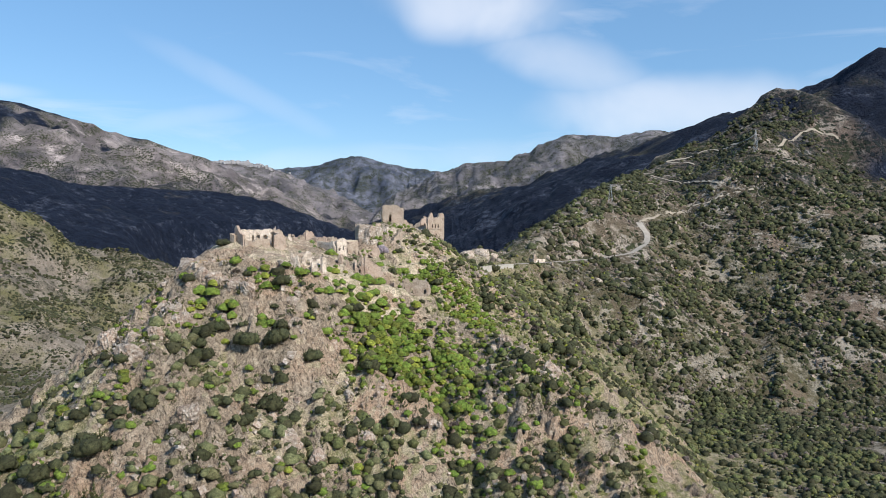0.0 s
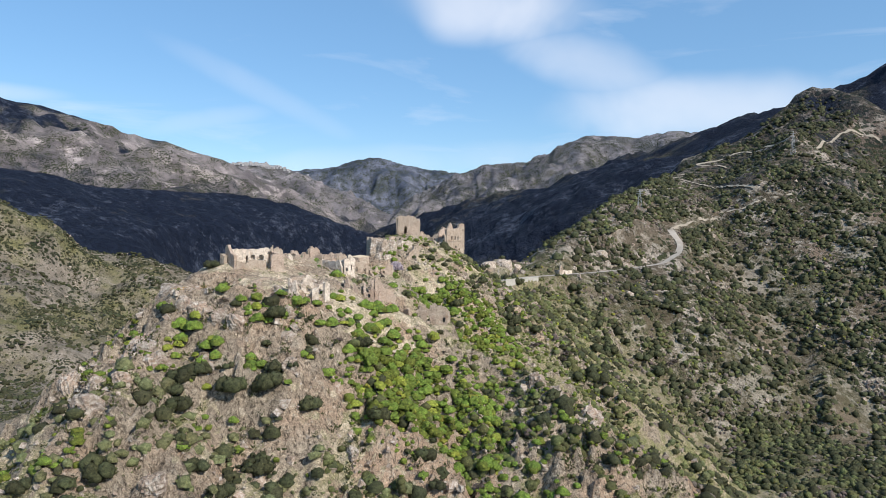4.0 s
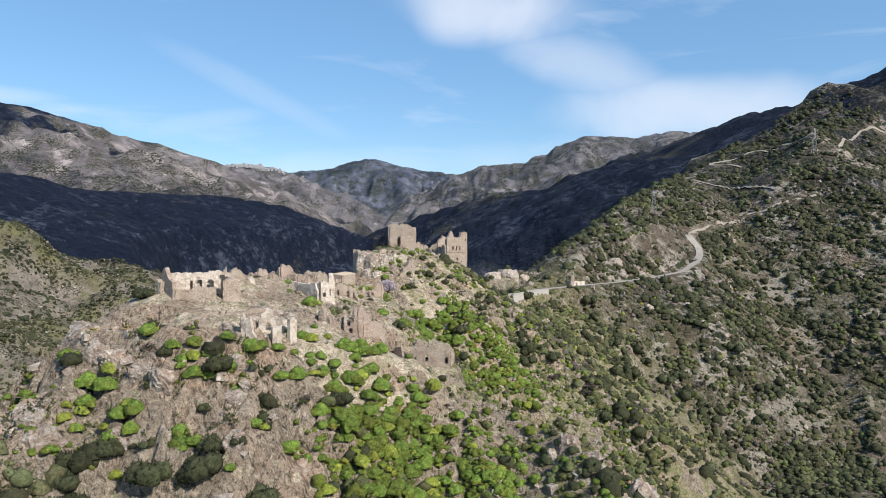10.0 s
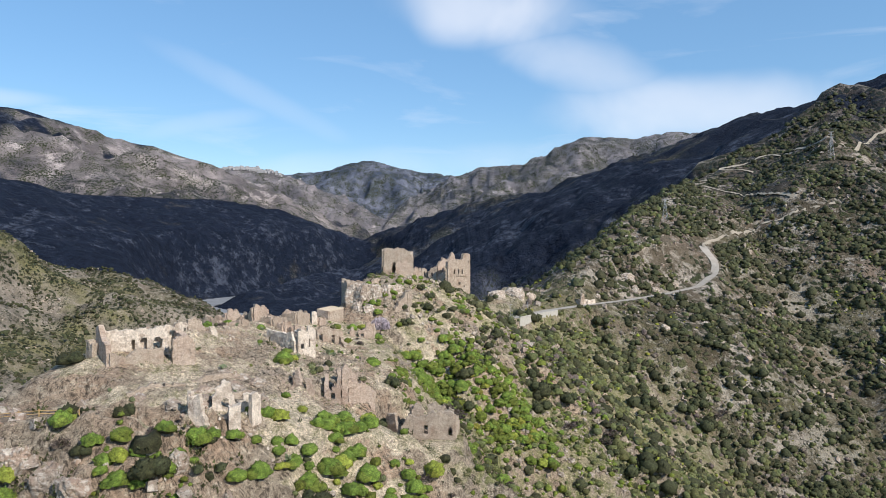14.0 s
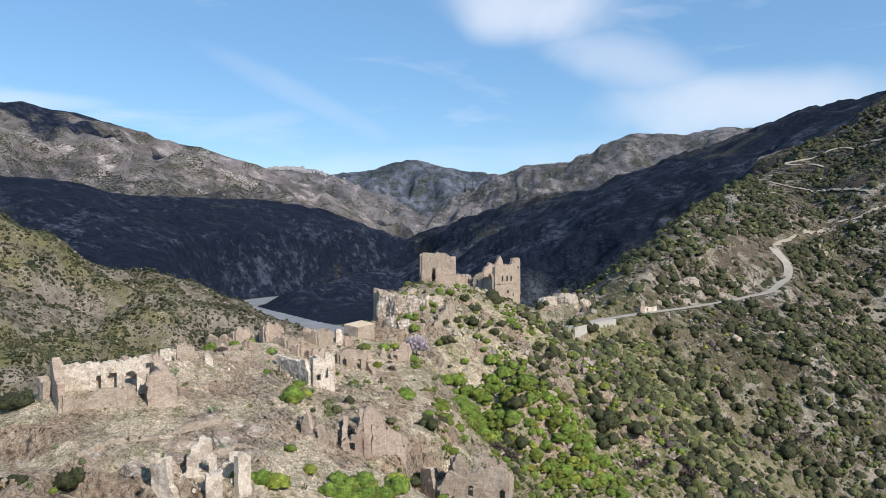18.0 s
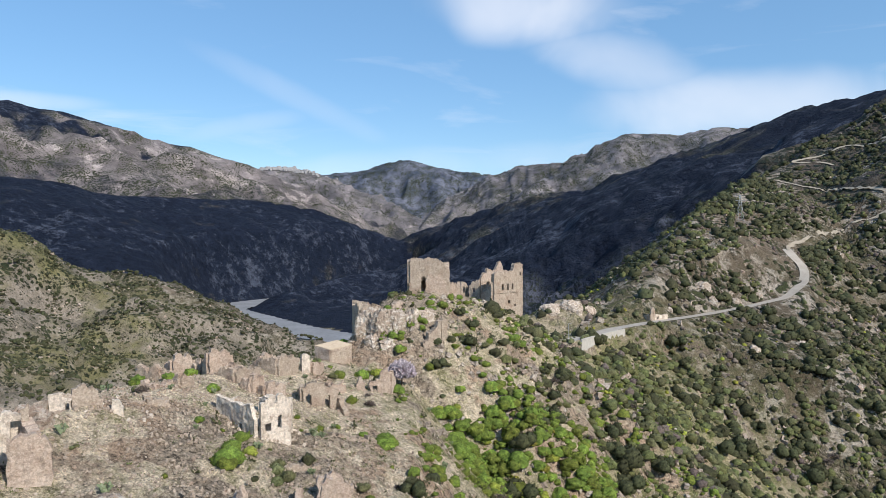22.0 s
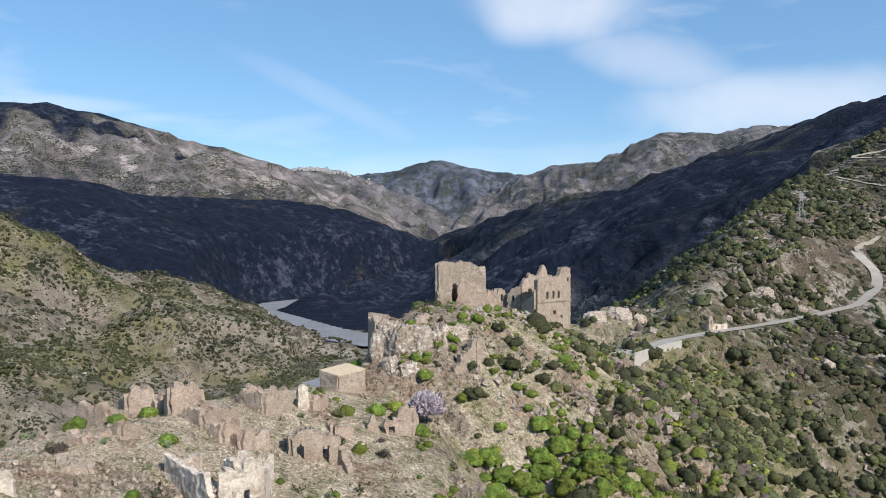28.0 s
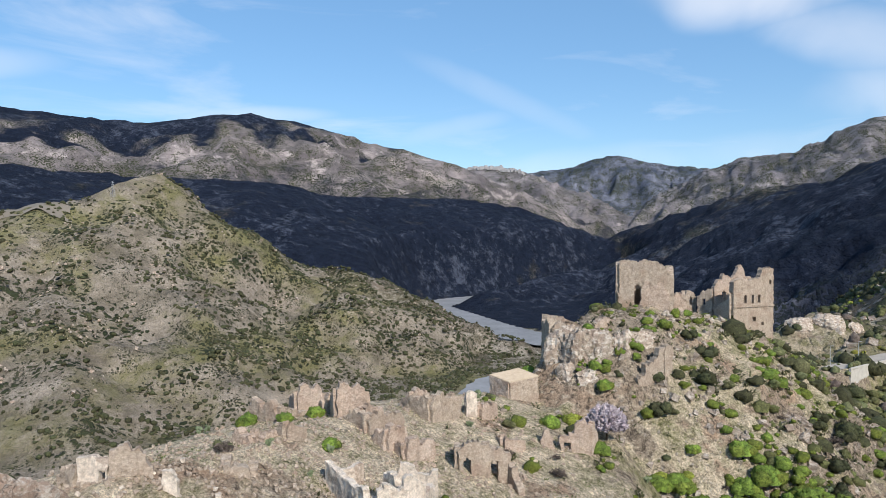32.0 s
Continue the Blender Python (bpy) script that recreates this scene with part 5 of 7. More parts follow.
ruin("ruined_house", "low roofless stone house with two empty windows", "ruin", [
    ((-19.2, 241.0), (-16.2, 238.4), [(0, 2.4), (0.4, 4.2), (0.75, 4.6), (1, 2.2)], 0.7, []),
    ((-15.4, 237.6), (-5.4, 236.8), [(0, 2.6), (0.12, 4.4), (0.3, 4.0), (0.42, 4.8), (0.7, 5.2), (0.88, 5.4), (1, 4.8)], 0.7, [(4.6, 1.0, 0.9, 1.6, False), (9.3, 0.6, 0.8, 1.7, True)]),
    ((-5.4, 236.8), (-4.6, 242.4), [(0, 4.6), (0.5, 3.8), (1, 2.4)], 0.7, []),
    ((-13.8, 241.6), (-11.4, 241.8), [(0, 4.6), (0.4, 5.9), (0.8, 5.5), (1, 4.6)], 0.7, []),
    ((-10.6, 242.0), (-5.6, 242.6), [(0, 5.4), (0.25, 5.8), (0.5, 5.0), (0.62, 5.5), (0.8, 4.6), (1, 4.2)], 0.7, [(1.4, 3.0, 0.9, 1.6, True)]),
    ((-13.6, 241.8), (-14.4, 245.6), [(0, 5.0), (1, 3.0)], 0.7, []),
], STONE, H, 60)
ruin("ruined_house", "narrow reddish ruin with a tall broken pier", "ruin", [
    ((-26.9, 236.2), (-25.8, 236.6), [(0, 7.0), (0.5, 7.6), (1, 7.2)], 0.9, []),
    ((-30.0, 235.8), (-26.9, 236.0), [(0, 2.2), (0.3, 3.2), (0.6, 3.6), (0.85, 5.0), (1, 5.4)], 0.8, [(1.6, 1.2, 0.7, 1.2, False)]),
    ((-25.8, 237.0), (-21.0, 239.8), [(0, 5.4), (0.25, 5.0), (0.5, 4.8), (0.8, 4.2), (1, 3.0)], 0.8, [(1.6, 0.4, 0.8, 1.5, False)]),
    ((-29.8, 236.0), (-30.4, 240.6), [(0, 2.6), (0.5, 3.4), (1, 2.8)], 0.7, []),
    ((-28.6, 241.0), (-24.8, 242.6), [(0, 3.8), (0.5, 4.2), (1, 3.6)], 0.7, []),
    ((-22.4, 239.4), (-21.4, 243.0), [(0, 2.6), (1, 1.6)], 0.7, []),
], RED_STONE, H, 60)
ruin("ruined_house", "two reddish stumps of a broken house wall", "ruin", [
    ((-35.4, 233.6), (-33.8, 233.0), [(0, 2.0), (0.4, 4.0), (0.8, 3.4), (1, 2.0)], 0.7, []),
    ((-32.8, 232.6), (-31.4, 232.4), [(0, 2.6), (0.5, 3.2), (1, 1.4)], 0.7, []),
    ((-35.4, 233.6), (-35.6, 236.6), [(0, 2.4), (1, 1.4)], 0.6, []),
], RED_STONE, H, 25)
ruin("ruined_house", "large roofless house with sloping plastered walls", "ruin", [
    ((-46.6, 256.6), (-39.2, 250.9), [(0, 3.0), (0.3, 3.2), (0.6, 3.6), (0.9, 4.2), (0.96, 2.6), (1, 2.4)], 0.6, [(1.3, 0.6, 0.7, 0.9, False), (6.2, 0.4, 0.8, 0.8, False)]),
    ((-38.6, 250.8), (-35.6, 253.4), [(0, 5.4), (0.25, 6.0), (0.5, 5.8), (0.62, 7.0), (1, 6.6)], 0.6, [(1.0, 2.6, 0.7, 1.2, False), (2.5, 3.0, 0.6, 1.6, False)]),
    ((-35.6, 253.4), (-37.6, 260.6), [(0, 6.4), (0.2, 5.0), (0.6, 4.0), (1, 3.0)], 0.6, []),
    ((-42.4, 261.0), (-37.8, 262.6), [(0, 2.0), (0.4, 3.4), (0.7, 2.6), (1, 3.2)], 0.6, [(1.2, 0.4, 0.8, 1.5, True)]),
    ((-40.4, 256.2), (-38.0, 254.6), [(0, 4.4), (0.5, 5.0), (1, 4.2)], 0.6, []),
    ((-46.6, 256.6), (-44.8, 260.0), [(0, 2.4), (0.5, 1.4), (1, 1.8)], 0.6, []),
], PLASTERED, H, 90)
ruin("ruined_house", "three upright stumps with dark doorways between", "ruin", [
    ((-38.6, 270.6), (-33.6, 273.6), [(0, 3.2), (0.12, 4.0), (0.3, 4.3), (0.5, 4.1), (0.7, 3.8), (1, 3.2)], 0.8, [(1.0, 0.2, 0.8, 2.9, True), (4.0, 0.2, 0.8, 2.6, True)]),
    ((-38.6, 270.6), (-40.0, 274.0), [(0, 2.6), (1, 1.2)], 0.7, []),
    ((-33.6, 273.6), (-31.8, 271.8), [(0, 2.6), (1, 1.0)], 0.8, []),
    ((-35.9, 272.4), (-36.9, 275.0), [(0, 3.4), (1, 1.8)], 0.7, []),
], STONE, H, 40)
ruin("ruined_house", "tall narrow corner of a house beside an almond tree", "ruin", [
    ((-31.0, 288.2), (-27.4, 289.6), [(0, 2.2), (0.35, 2.8), (0.6, 4.0), (0.85, 4.4), (1, 4.2)], 0.7, [(0.9, 0.3, 0.9, 1.6, False)]),
    ((-27.4, 289.6), (-27.0, 292.2), [(0, 4.2), (1, 2.8)], 0.7, []),
    ((-33.4, 287.2), (-31.8, 287.8), [(0, 0.8), (0.5, 2.4), (1, 1.4)], 0.8, []),
], RED_STONE, H, 25)
BLOCKS = [
    ((-65.8, 270.7), (-61.2, 269.6), 2.8), ((-61.8, 274.6), (-59.4, 277.1), 4.0), ((-54.2, 271.4), (-51.4, 273.6), 4.4), ((-49.0, 269.2), (-46.8, 273.6), 2.8),
    ((-46.0, 267.8), (-44.8, 270.0), 3.0), ((-48.9, 281.3), (-47.6, 283.4), 2.6), ((-45.6, 279.6), (-43.4, 284.4), 3.8), ((-41.6, 287.2), (-40.2, 290.0), 2.4),
    ((-57.2, 273.8), (-56.2, 275.2), 2.6), ((-53.6, 260.0), (-52.6, 261.8), 2.0), ((-50.8, 271.8), (-49.6, 273.8), 2.0), ((-43.6, 267.6), (-41.6, 270.6), 2.6),
    ((-53.6, 250.4), (-51.6, 251.6), 1.0), ((-58.6, 258.4), (-55.8, 257.6), 1.2), ((-36.6, 281.6), (-34.6, 283.0), 1.6), ((-38.8, 277.4), (-36.8, 278.0), 1.2),
]
for k, (p, q, h) in enumerate(BLOCKS):
    side = (p[0] + (q[1] - p[1]) * -0.9, p[1] + abs(q[0] - p[0]) * 0.9)
    ruin("ruined_house", "weathered stone stump of a fallen house", "ruin", [
        (p, q, [(0, h * 0.7), (0.12, h * 0.95), (0.35, h), (0.5, h * 0.78), (0.72, h * 0.92), (0.9, h * 0.85), (1, h * 0.4)], 0.9, []),
        (q, (q[0] + side[0] - p[0], q[1] + side[1] - p[1]), [(0, h * 0.7), (0.4, h * 0.45), (1, 0.5)], 0.8, []),
        (p, side, [(0, h * 0.8), (0.6, h * 0.6), (1, 0.6)], 0.8, []),
    ], RED_STONE if k % 3 else STONE, H, 14)
ruin("ruined_house", "single white-plastered wall end standing on the crest", "ruin", [((-43.0, 285.6), (-41.9, 286.8), [(0, 3.2), (0.5, 3.5), (1, 3.2)], 0.6, [])], PLASTERED, H)
low = ruin("ruined_house", "low rubble ruin with a patch of white plaster", "ruin", [
    ((-63.6, 242.0), (-61.2, 241.6), [(0, 0.8), (0.4, 1.6), (1, 1.9)], 0.7, []),
    ((-59.0, 242.7), (-56.4, 244.8), [(0, 2.3), (0.3, 2.9), (0.7, 2.2), (1, 0.8)], 0.7, []),
    ((-63.6, 242.0), (-62.6, 246.0), [(0, 1.0), (1, 0.8)], 0.7, []),
], STONE, H, 50)
plaster_at = ((-61.2, 241.6), (-59.0, 242.7))
part("plastered_wall", wall_mesh(*plaster_at, lowest(*plaster_at), [(0, 2.9), (0.5, 3.2), (1, 3.0)], 0.7, [(1.9, 0.9, 0.6, 0.9, False)], 0.24, 0.25, 81), PLASTERED, low, "smooth patch of white plaster")
ruin("ruined_house", "short pale end of a fallen wall", "ruin", [((-54.8, 244.2), (-53.6, 244.6), [(0, 1.8), (0.6, 2.0), (1, 1.6)], 0.6, [])], PLASTERED, H, 12)
ruin("terrace_wall", "stepped rubble terrace walls on the village slope", "wall", [
    ((-50.2, 221.6), (-43.4, 230.4), [(0, 0.8), (0.4, 1.2), (0.7, 1.0), (1, 0.7)], 0.8, []),
    ((-45.4, 217.6), (-39.0, 224.6), [(0, 0.7), (0.5, 1.0), (1, 0.6)], 0.8, []),
    ((-57.6, 212.6), (-50.4, 219.4), [(0, 0.4), (0.5, 0.8), (1, 0.7)], 0.8, []),
    ((-36.4, 243.6), (-30.2, 248.4), [(0, 0.7), (0.5, 1.0), (1, 0.8)], 0.8, []),
    ((-33.2, 258.6), (-27.0, 264.4), [(0, 0.6), (0.5, 0.9), (1, 0.5)], 0.8, []),
    ((-30.8, 222.6), (-24.0, 225.4), [(0, 0.8), (0.5, 1.1), (1, 0.7)], 0.8, []),
    ((-21.6, 229.6), (-18.2, 232.2), [(0, 1.0), (0.5, 1.3), (1, 0.8)], 0.8, []),
], STONE, "", 90)
# joined scatter of fallen stone over the village slope
stones = new("fallen_stones", rubble_mesh(-46, 250, 16.0, 4200, 77, 0.05, 0.26))
stones.data.materials.append(STONE)
tagged(stones, "loose fallen stones strewn over the village slope", "rubble", kind="stuff")


# ---- along the road ----
def box_at(bm, at, size, turn=0.0, bevel=0.0):
    r = bmesh.ops.create_cube(bm, size=1.0)
    bmesh.ops.transform(bm, verts=r["verts"], matrix=Matrix.Translation(at) @ Matrix.Rotation(turn, 4, "Z") @ Matrix.Diagonal((*size, 1)))
    if bevel:
        bmesh.ops.bevel(bm, geom=[e for e in bm.edges if all(v in r["verts"] for v in e.verts)], offset=bevel, segments=1, affect="EDGES")


def build_retaining_wall():
    ob = thing("retaining_wall", (34.0, 440.0, 157.0), "long pale concrete retaining wall below the road", "wall")
    line = [(24.4, 425.6), (32.4, 438.2), (40.0, 449.4), (46.4, 457.6)]
    for p, q, h in zip(line[:-1], line[1:], (4.2, 7.4, 5.6)):
        part("wall", wall_mesh(p, q, 160.6 - h, [(0, h), (1, h + 0.15)], 0.5, [], 0.6, 0.02, 61), CONCRETE, ob)
    bm = bmesh.new()
    for p, q in zip(line[:-1], line[1:]):
        m = (Vector(p) + Vector(q)) / 2
        box_at(bm, (m.x, m.y, 160.95), (math.dist(p, q), 0.62, 0.5), math.atan2(q[1] - p[1], q[0] - p[0]), 0.03)
    part("parapet", bm, CONCRETE, ob)
    return ob


def build_pylon(x, y, tall, label):
    z = ground_at(x, y) - 0.4
    ob = thing("pylon", (x, y, z), label, "pylon", "power line pylons")
    feet = [(-1, -1), (1, -1), (1, 1), (-1, 1)]

    def at(k, v):
        w = 1.7 * (1 - v / tall) + 0.25
        return Vector((x + feet[k][0] * w, y + feet[k][1] * w, z + v))

    def bar(p, q, r):
        bm = bmesh.new()
        c = bmesh.ops.create_cone(bm, segments=4, radius1=r, radius2=r, depth=(q - p).length, cap_ends=True)
        bmesh.ops.transform(bm, verts=c["verts"], matrix=Matrix.Translation((p + q) / 2) @ (q - p).to_track_quat("Z", "Y").to_matrix().to_4x4())
        return bm

    for k in range(4):
        part("leg", bar(at(k, 0), at(k, tall), 0.08), STEEL, ob)
    n = 7
    for s in range(n):
        v0, v1 = tall * s / n, tall * (s + 1) / n
        for k in range(4):
            part("brace", bar(at(k, v0), at((k + 1) % 4, v1), 0.06), STEEL, ob)
    for v, w in ((tall * 0.80, 3.0), (tall * 0.9, 2.6), (tall, 2.2)):
        part("cross_arm", bar(Vector((x - w, y, z + v)), Vector((x + w, y, z + v)), 0.11), STEEL, ob)
    return ob


def build_post(x, y, tall, name, label, mat, arm=True, base=None):
    z = (ground_at(x, y) if base is None else base) - 0.2
    ob = thing(name, (x, y, z), label, "lamp" if arm else "post")
    bm = bmesh.new()
    r = bmesh.ops.create_cone(bm, segments=8, radius1=0.10, radius2=0.07, depth=tall, cap_ends=True)
    bmesh.ops.translate(bm, verts=r["verts"], vec=(x, y, z + tall / 2))
    part("pole", bm, mat, ob)
    if arm:
        bm = bmesh.new()
        box_at(bm, (x + 0.5, y, z + tall + 0.05), (1.2, 0.22, 0.14), 0.6, 0.03)
        part("lamp_head", bm, mat, ob)
    return ob


def build_roadside_house():
    ob = thing("roadside_chapel", (66.5, 489.0, 161.2), "small roofless roadside chapel with a narrow bell gable", "chapel")
    part("bell_gable", wall_mesh((63.6, 487.2), (65.6, 488.6), 160.4, [(0, 5.4), (0.5, 7.2), (1, 5.6)], 0.8, [(1.2, 3.6, 0.7, 1.3, True)], 0.3, 0.2, 71), STONE, ob)
    part("front_wall", wall_mesh((65.6, 488.6), (72.6, 493.2), 160.4, [(0, 3.4), (0.5, 3.0), (1, 3.2)], 0.6, [(2.2, 0.8, 0.9, 1.9, True)], 0.32, 0.2, 72), PLASTERED, ob)
    part("side_wall", wall_mesh((63.6, 487.2), (59.8, 492.6), 160.4, [(0, 3.6), (1, 2.2)], 0.6, [], 0.36, 0.4, 73), STONE, ob)
    return ob


build_retaining_wall()
build_roadside_house()
build_pylon(150, 622, 17, "grey steel lattice pylon on the ridge above the road")
build_pylon(322, 716, 24, "grey steel lattice pylon on the far scrubby slope")
build_pylon(-634, 786, 18, "steel lattice pylon on the grassy hill across the valley")
build_pylon(-760, 770, 16, "steel lattice pylon beside the field across the valley")
build_post(20.6, 434.0, 6.0, "street_lamp", "slender steel street lamp at the road's end", STEEL, True, 160.3)
build_post(30.0, 446.0, 6.0, "street_lamp", "slender steel street lamp beside the road", STEEL, True, 160.4)
ruin("ruined_house", "low stone ruin on the saddle beside the road", "ruin", [
    ((12.0, 447.0), (17.0, 449.0), [(0, 1.6), (0.4, 2.6), (1, 1.8)], 0.7, [(2.4, 0.2, 1.0, 1.6, False)]), ((17.0, 449.0), (19.6, 452.6), [(0, 2.0), (1, 2.6)], 0.7, []),
    ((12.0, 447.0), (10.4, 451.6), [(0, 1.8), (1, 1.0)], 0.7, []),
], STONE, H, 20)


def build_fence():
    ob = thing("wooden_fence", (-66.0, 204.0, 171.0), "low wooden post and rail fence at the cliff edge", "fence")
    line = [(-74.2, 203.4), (-71.4, 203.6), (-68.6, 203.9), (-65.8, 204.2), (-63.0, 204.5), (-60.2, 204.8)]
    tops = []
    for x, y in line:
        z = ground_at(x, y)
        bm = bmesh.new()
        box_at(bm, (x, y, z + 0.45), (0.14, 0.14, 1.3), 0.1, 0.02)
        part("post", bm, TIMBER, ob)
        tops.append(Vector((x, y, z + 0.85)))
    for p, q in zip(tops[:-1], tops[1:]):
        for drop in (0.0, 0.45):
            bm = bmesh.new()
            r = bmesh.ops.create_cone(bm, segments=6, radius1=0.05, radius2=0.05, depth=(q - p).length, cap_ends=True)
            bmesh.ops.transform(bm, verts=r["verts"], matrix=Matrix.Translation((p + q) / 2 - Vector((0, 0, drop))) @ (q - p).to_track_quat("Z", "Y").to_matrix().to_4x4())
            part("rail", bm, TIMBER, ob)
    return ob


TIMBER = plain_material("worn_timber", (0.36, 0.22, 0.09), (0.52, 0.36, 0.17), 3.0, 0.85, 0.01)
build_fence()


# ---- plants ----
def lump(rnd, detail=2, rough=0.22, flat=0.75):
    """A dome with an uneven skin."""
    bm = bmesh.new()
    bmesh.ops.create_icosphere(bm, subdivisions=detail, radius=1.0)
    seed = Vector((rnd.uniform(0, 90), rnd.uniform(0, 90), rnd.uniform(0, 90)))
    for v in bm.verts:
        n = v.co.normalized()
        v.co = n * (0.86 + rough * noise.noise(n * 1.7 + seed) + 0.5 * rough * noise.noise(n * 4.5 + seed))
        v.co.z = v.co.z * flat + 0.32
        if v.co.z < -0.15:
            v.co.z = -0.15
    return bm


def tuft(verts, faces, at, out, size, rnd, blades=3):
    """A small clump of leaves: crossed, pointed blades that lean outward."""
    side = out.orthogonal().normalized()
    turn = rnd.uniform(0, math.pi)
    for k in range(blades):
        a = side.copy()
        a.rotate(Matrix.Rotation(turn + k * math.pi / blades, 3, out))
        b = out.cross(a)
        base = len(verts)
        tip = at + out * size * rnd.uniform(0.7, 1.15) + a * size * rnd.uniform(-0.3, 0.3)
        verts += [at - a * size * 0.55 - out * size * 0.3, at + b * size * 0.25, at + a * size * 0.55 - out * size * 0.3, tip]
        faces += [(base, base + 1, base + 3), (base + 1, base + 2, base + 3)]


def bush_mesh(name, seed, mat, tufts=150, size=0.17, rough=0.22, flat=0.75, lumps=1):
    """A shrub: one or several domes whose skin is set with leaf clumps."""
    rnd = random.Random(seed)
    verts, faces = [], []
    for k in range(lumps):
        shift = Vector((0, 0, 0)) if lumps == 1 else Vector((math.cos(k * 2.4 + seed) * 0.48, math.sin(k * 2.4 + seed) * 0.48, rnd.uniform(-0.05, 0.25)))
        scale = 1.0 if lumps == 1 else rnd.uniform(0.5, 0.72)
        bm = lump(rnd, 2, rough, flat)
        base = len(verts)
        bm.verts.index_update()
        verts += [v.co * (0.92 * scale) + shift for v in bm.verts]
        faces += [tuple(base + v.index for v in f.verts) for f in bm.faces]
        skin = [(v.co.copy(), v.normal.copy()) for v in bm.verts if v.co.z > -0.1]
        bm.free()
        for _ in range(tufts // lumps):
            a, b = rnd.sample(skin, 2)
            c = a if (a[0] - b[0]).length > 0.5 else ((a[0] + b[0]) / 2, (a[1] + b[1]) / 2)
            out = (c[0] - Vector((0, 0, 0.1)) + Vector((rnd.uniform(-0.3, 0.3), rnd.uniform(-0.3, 0.3), rnd.uniform(0, 0.5)))).normalized()
            tuft(verts, faces, c[0] * scale * rnd.uniform(0.9, 1.02) + shift, out, size * rnd.uniform(0.6, 1.3) * (0.6 + 0.4 * scale), rnd, 2)
    me = bpy.data.meshes.new(name)
    me.from_pydata(verts, [], faces)
    me.shade_smooth()
    me.materials.append(mat)
    return me


def cushion_mesh(name, seed, mat):
    """A spurge bush: soft cushions grown into one another, their skin knobbly with leaf heads."""
    rnd = random.Random(seed)
    verts, faces = [], []
    for k in range(rnd.choice((2, 3, 3, 4))):
        a = k * 2.2 + seed
        shift = Vector((math.cos(a), math.sin(a), 0.0)) * (0.0 if k == 0 else rnd.uniform(0.4, 0.62))
        scale = 0.8 if k == 0 else rnd.uniform(0.38, 0.62)
        bm = bmesh.new()
        bmesh.ops.create_icosphere(bm, subdivisions=3 if k == 0 else 2, radius=1.0)
        at = Vector((rnd.uniform(0, 90), rnd.uniform(0, 90), 0))
        base = len(verts)
        bm.verts.index_update()
        for v in bm.verts:
            n = v.co.normalized()
            r = 0.9 + 0.28 * noise.noise(n * 1.5 + at) + 0.3 * abs(noise.noise(n * 3.6 + at)) + 0.2 * noise.noise(n * 8.0 + at)
            p = n * r * scale
            verts.append(Vector((p.x, p.y, max(p.z * 0.78 + 0.25 * scale, -0.12))) + shift)
        faces += [tuple(base + v.index for v in f.verts) for f in bm.faces if any(v.co.z > -0.25 for v in f.verts)]
        bm.free()
        skin = [v for v in verts[base:] if v.z > 0.0]
        for _ in range(90):
            c = rnd.choice(skin)
            out = (c - shift + Vector((rnd.uniform(-0.3, 0.3), rnd.uniform(-0.3, 0.3), 0.3))).normalized()
            tuft(verts, faces, c, out, rnd.uniform(0.05, 0.11), rnd, 2)
    me = bpy.data.meshes.new(name)
    me.from_pydata(verts, [], faces)
    me.shade_smooth()
    me.materials.append(mat)
    return me


def prickly_mesh(seed, mat):
    """A prickly pear: flat round pads growing out of one another."""
    rnd = random.Random(seed)
    bm = bmesh.new()
    tips = [(Vector((rnd.uniform(-0.5, 0.5), rnd.uniform(-0.5, 0.5), 0.0)), 0) for _ in range(6)]
    for base, level in tips:
        for _ in range(2 if level else 1):
            s = rnd.uniform(0.2, 0.32)
            lean = Euler((rnd.uniform(-0.8, 0.8), rnd.uniform(-0.8, 0.8), rnd.uniform(0, 3.1)))
            r = bmesh.ops.create_icosphere(bm, subdivisions=1, radius=1.0)
            bmesh.ops.transform(bm, verts=r["verts"], matrix=Matrix.Translation(base) @ lean.to_matrix().to_4x4() @ Matrix.Translation((0, 0, s * 0.9)) @ Matrix.Diagonal((s * 0.8, s * 0.2, s, 1)))
            if level < 2:
                tips.append((base + lean.to_matrix() @ Vector((0, 0, s * 1.8)), level + 1))
    me = bpy.data.meshes.new("prickly_pear")
    bm.to_mesh(me)
    bm.free()
    me.materials.append(mat)
    return me


def twig_mesh(seed, mat, count=220):
    """A bare or flowering crown: many short twigs that spread from the middle."""
    rnd = random.Random(seed)
    verts, faces = [], []
    for _ in range(count):
        out = Vector((rnd.gauss(0, 1), rnd.gauss(0, 1), abs(rnd.gauss(0.2, 0.9)))).normalized()
        at = out * rnd.uniform(0.35, 0.95)
        at.z = at.z * 0.8 + 0.25
        tuft(verts, faces, at, (out + Vector((rnd.uniform(-0.6, 0.6), rnd.uniform(-0.6, 0.6), rnd.uniform(-0.2, 0.6)))).normalized(), rnd.uniform(0.1, 0.22), rnd)
    me = bpy.data.meshes.new("crown")
    me.from_pydata(verts, [], faces)
    me.materials.append(mat)
    return me


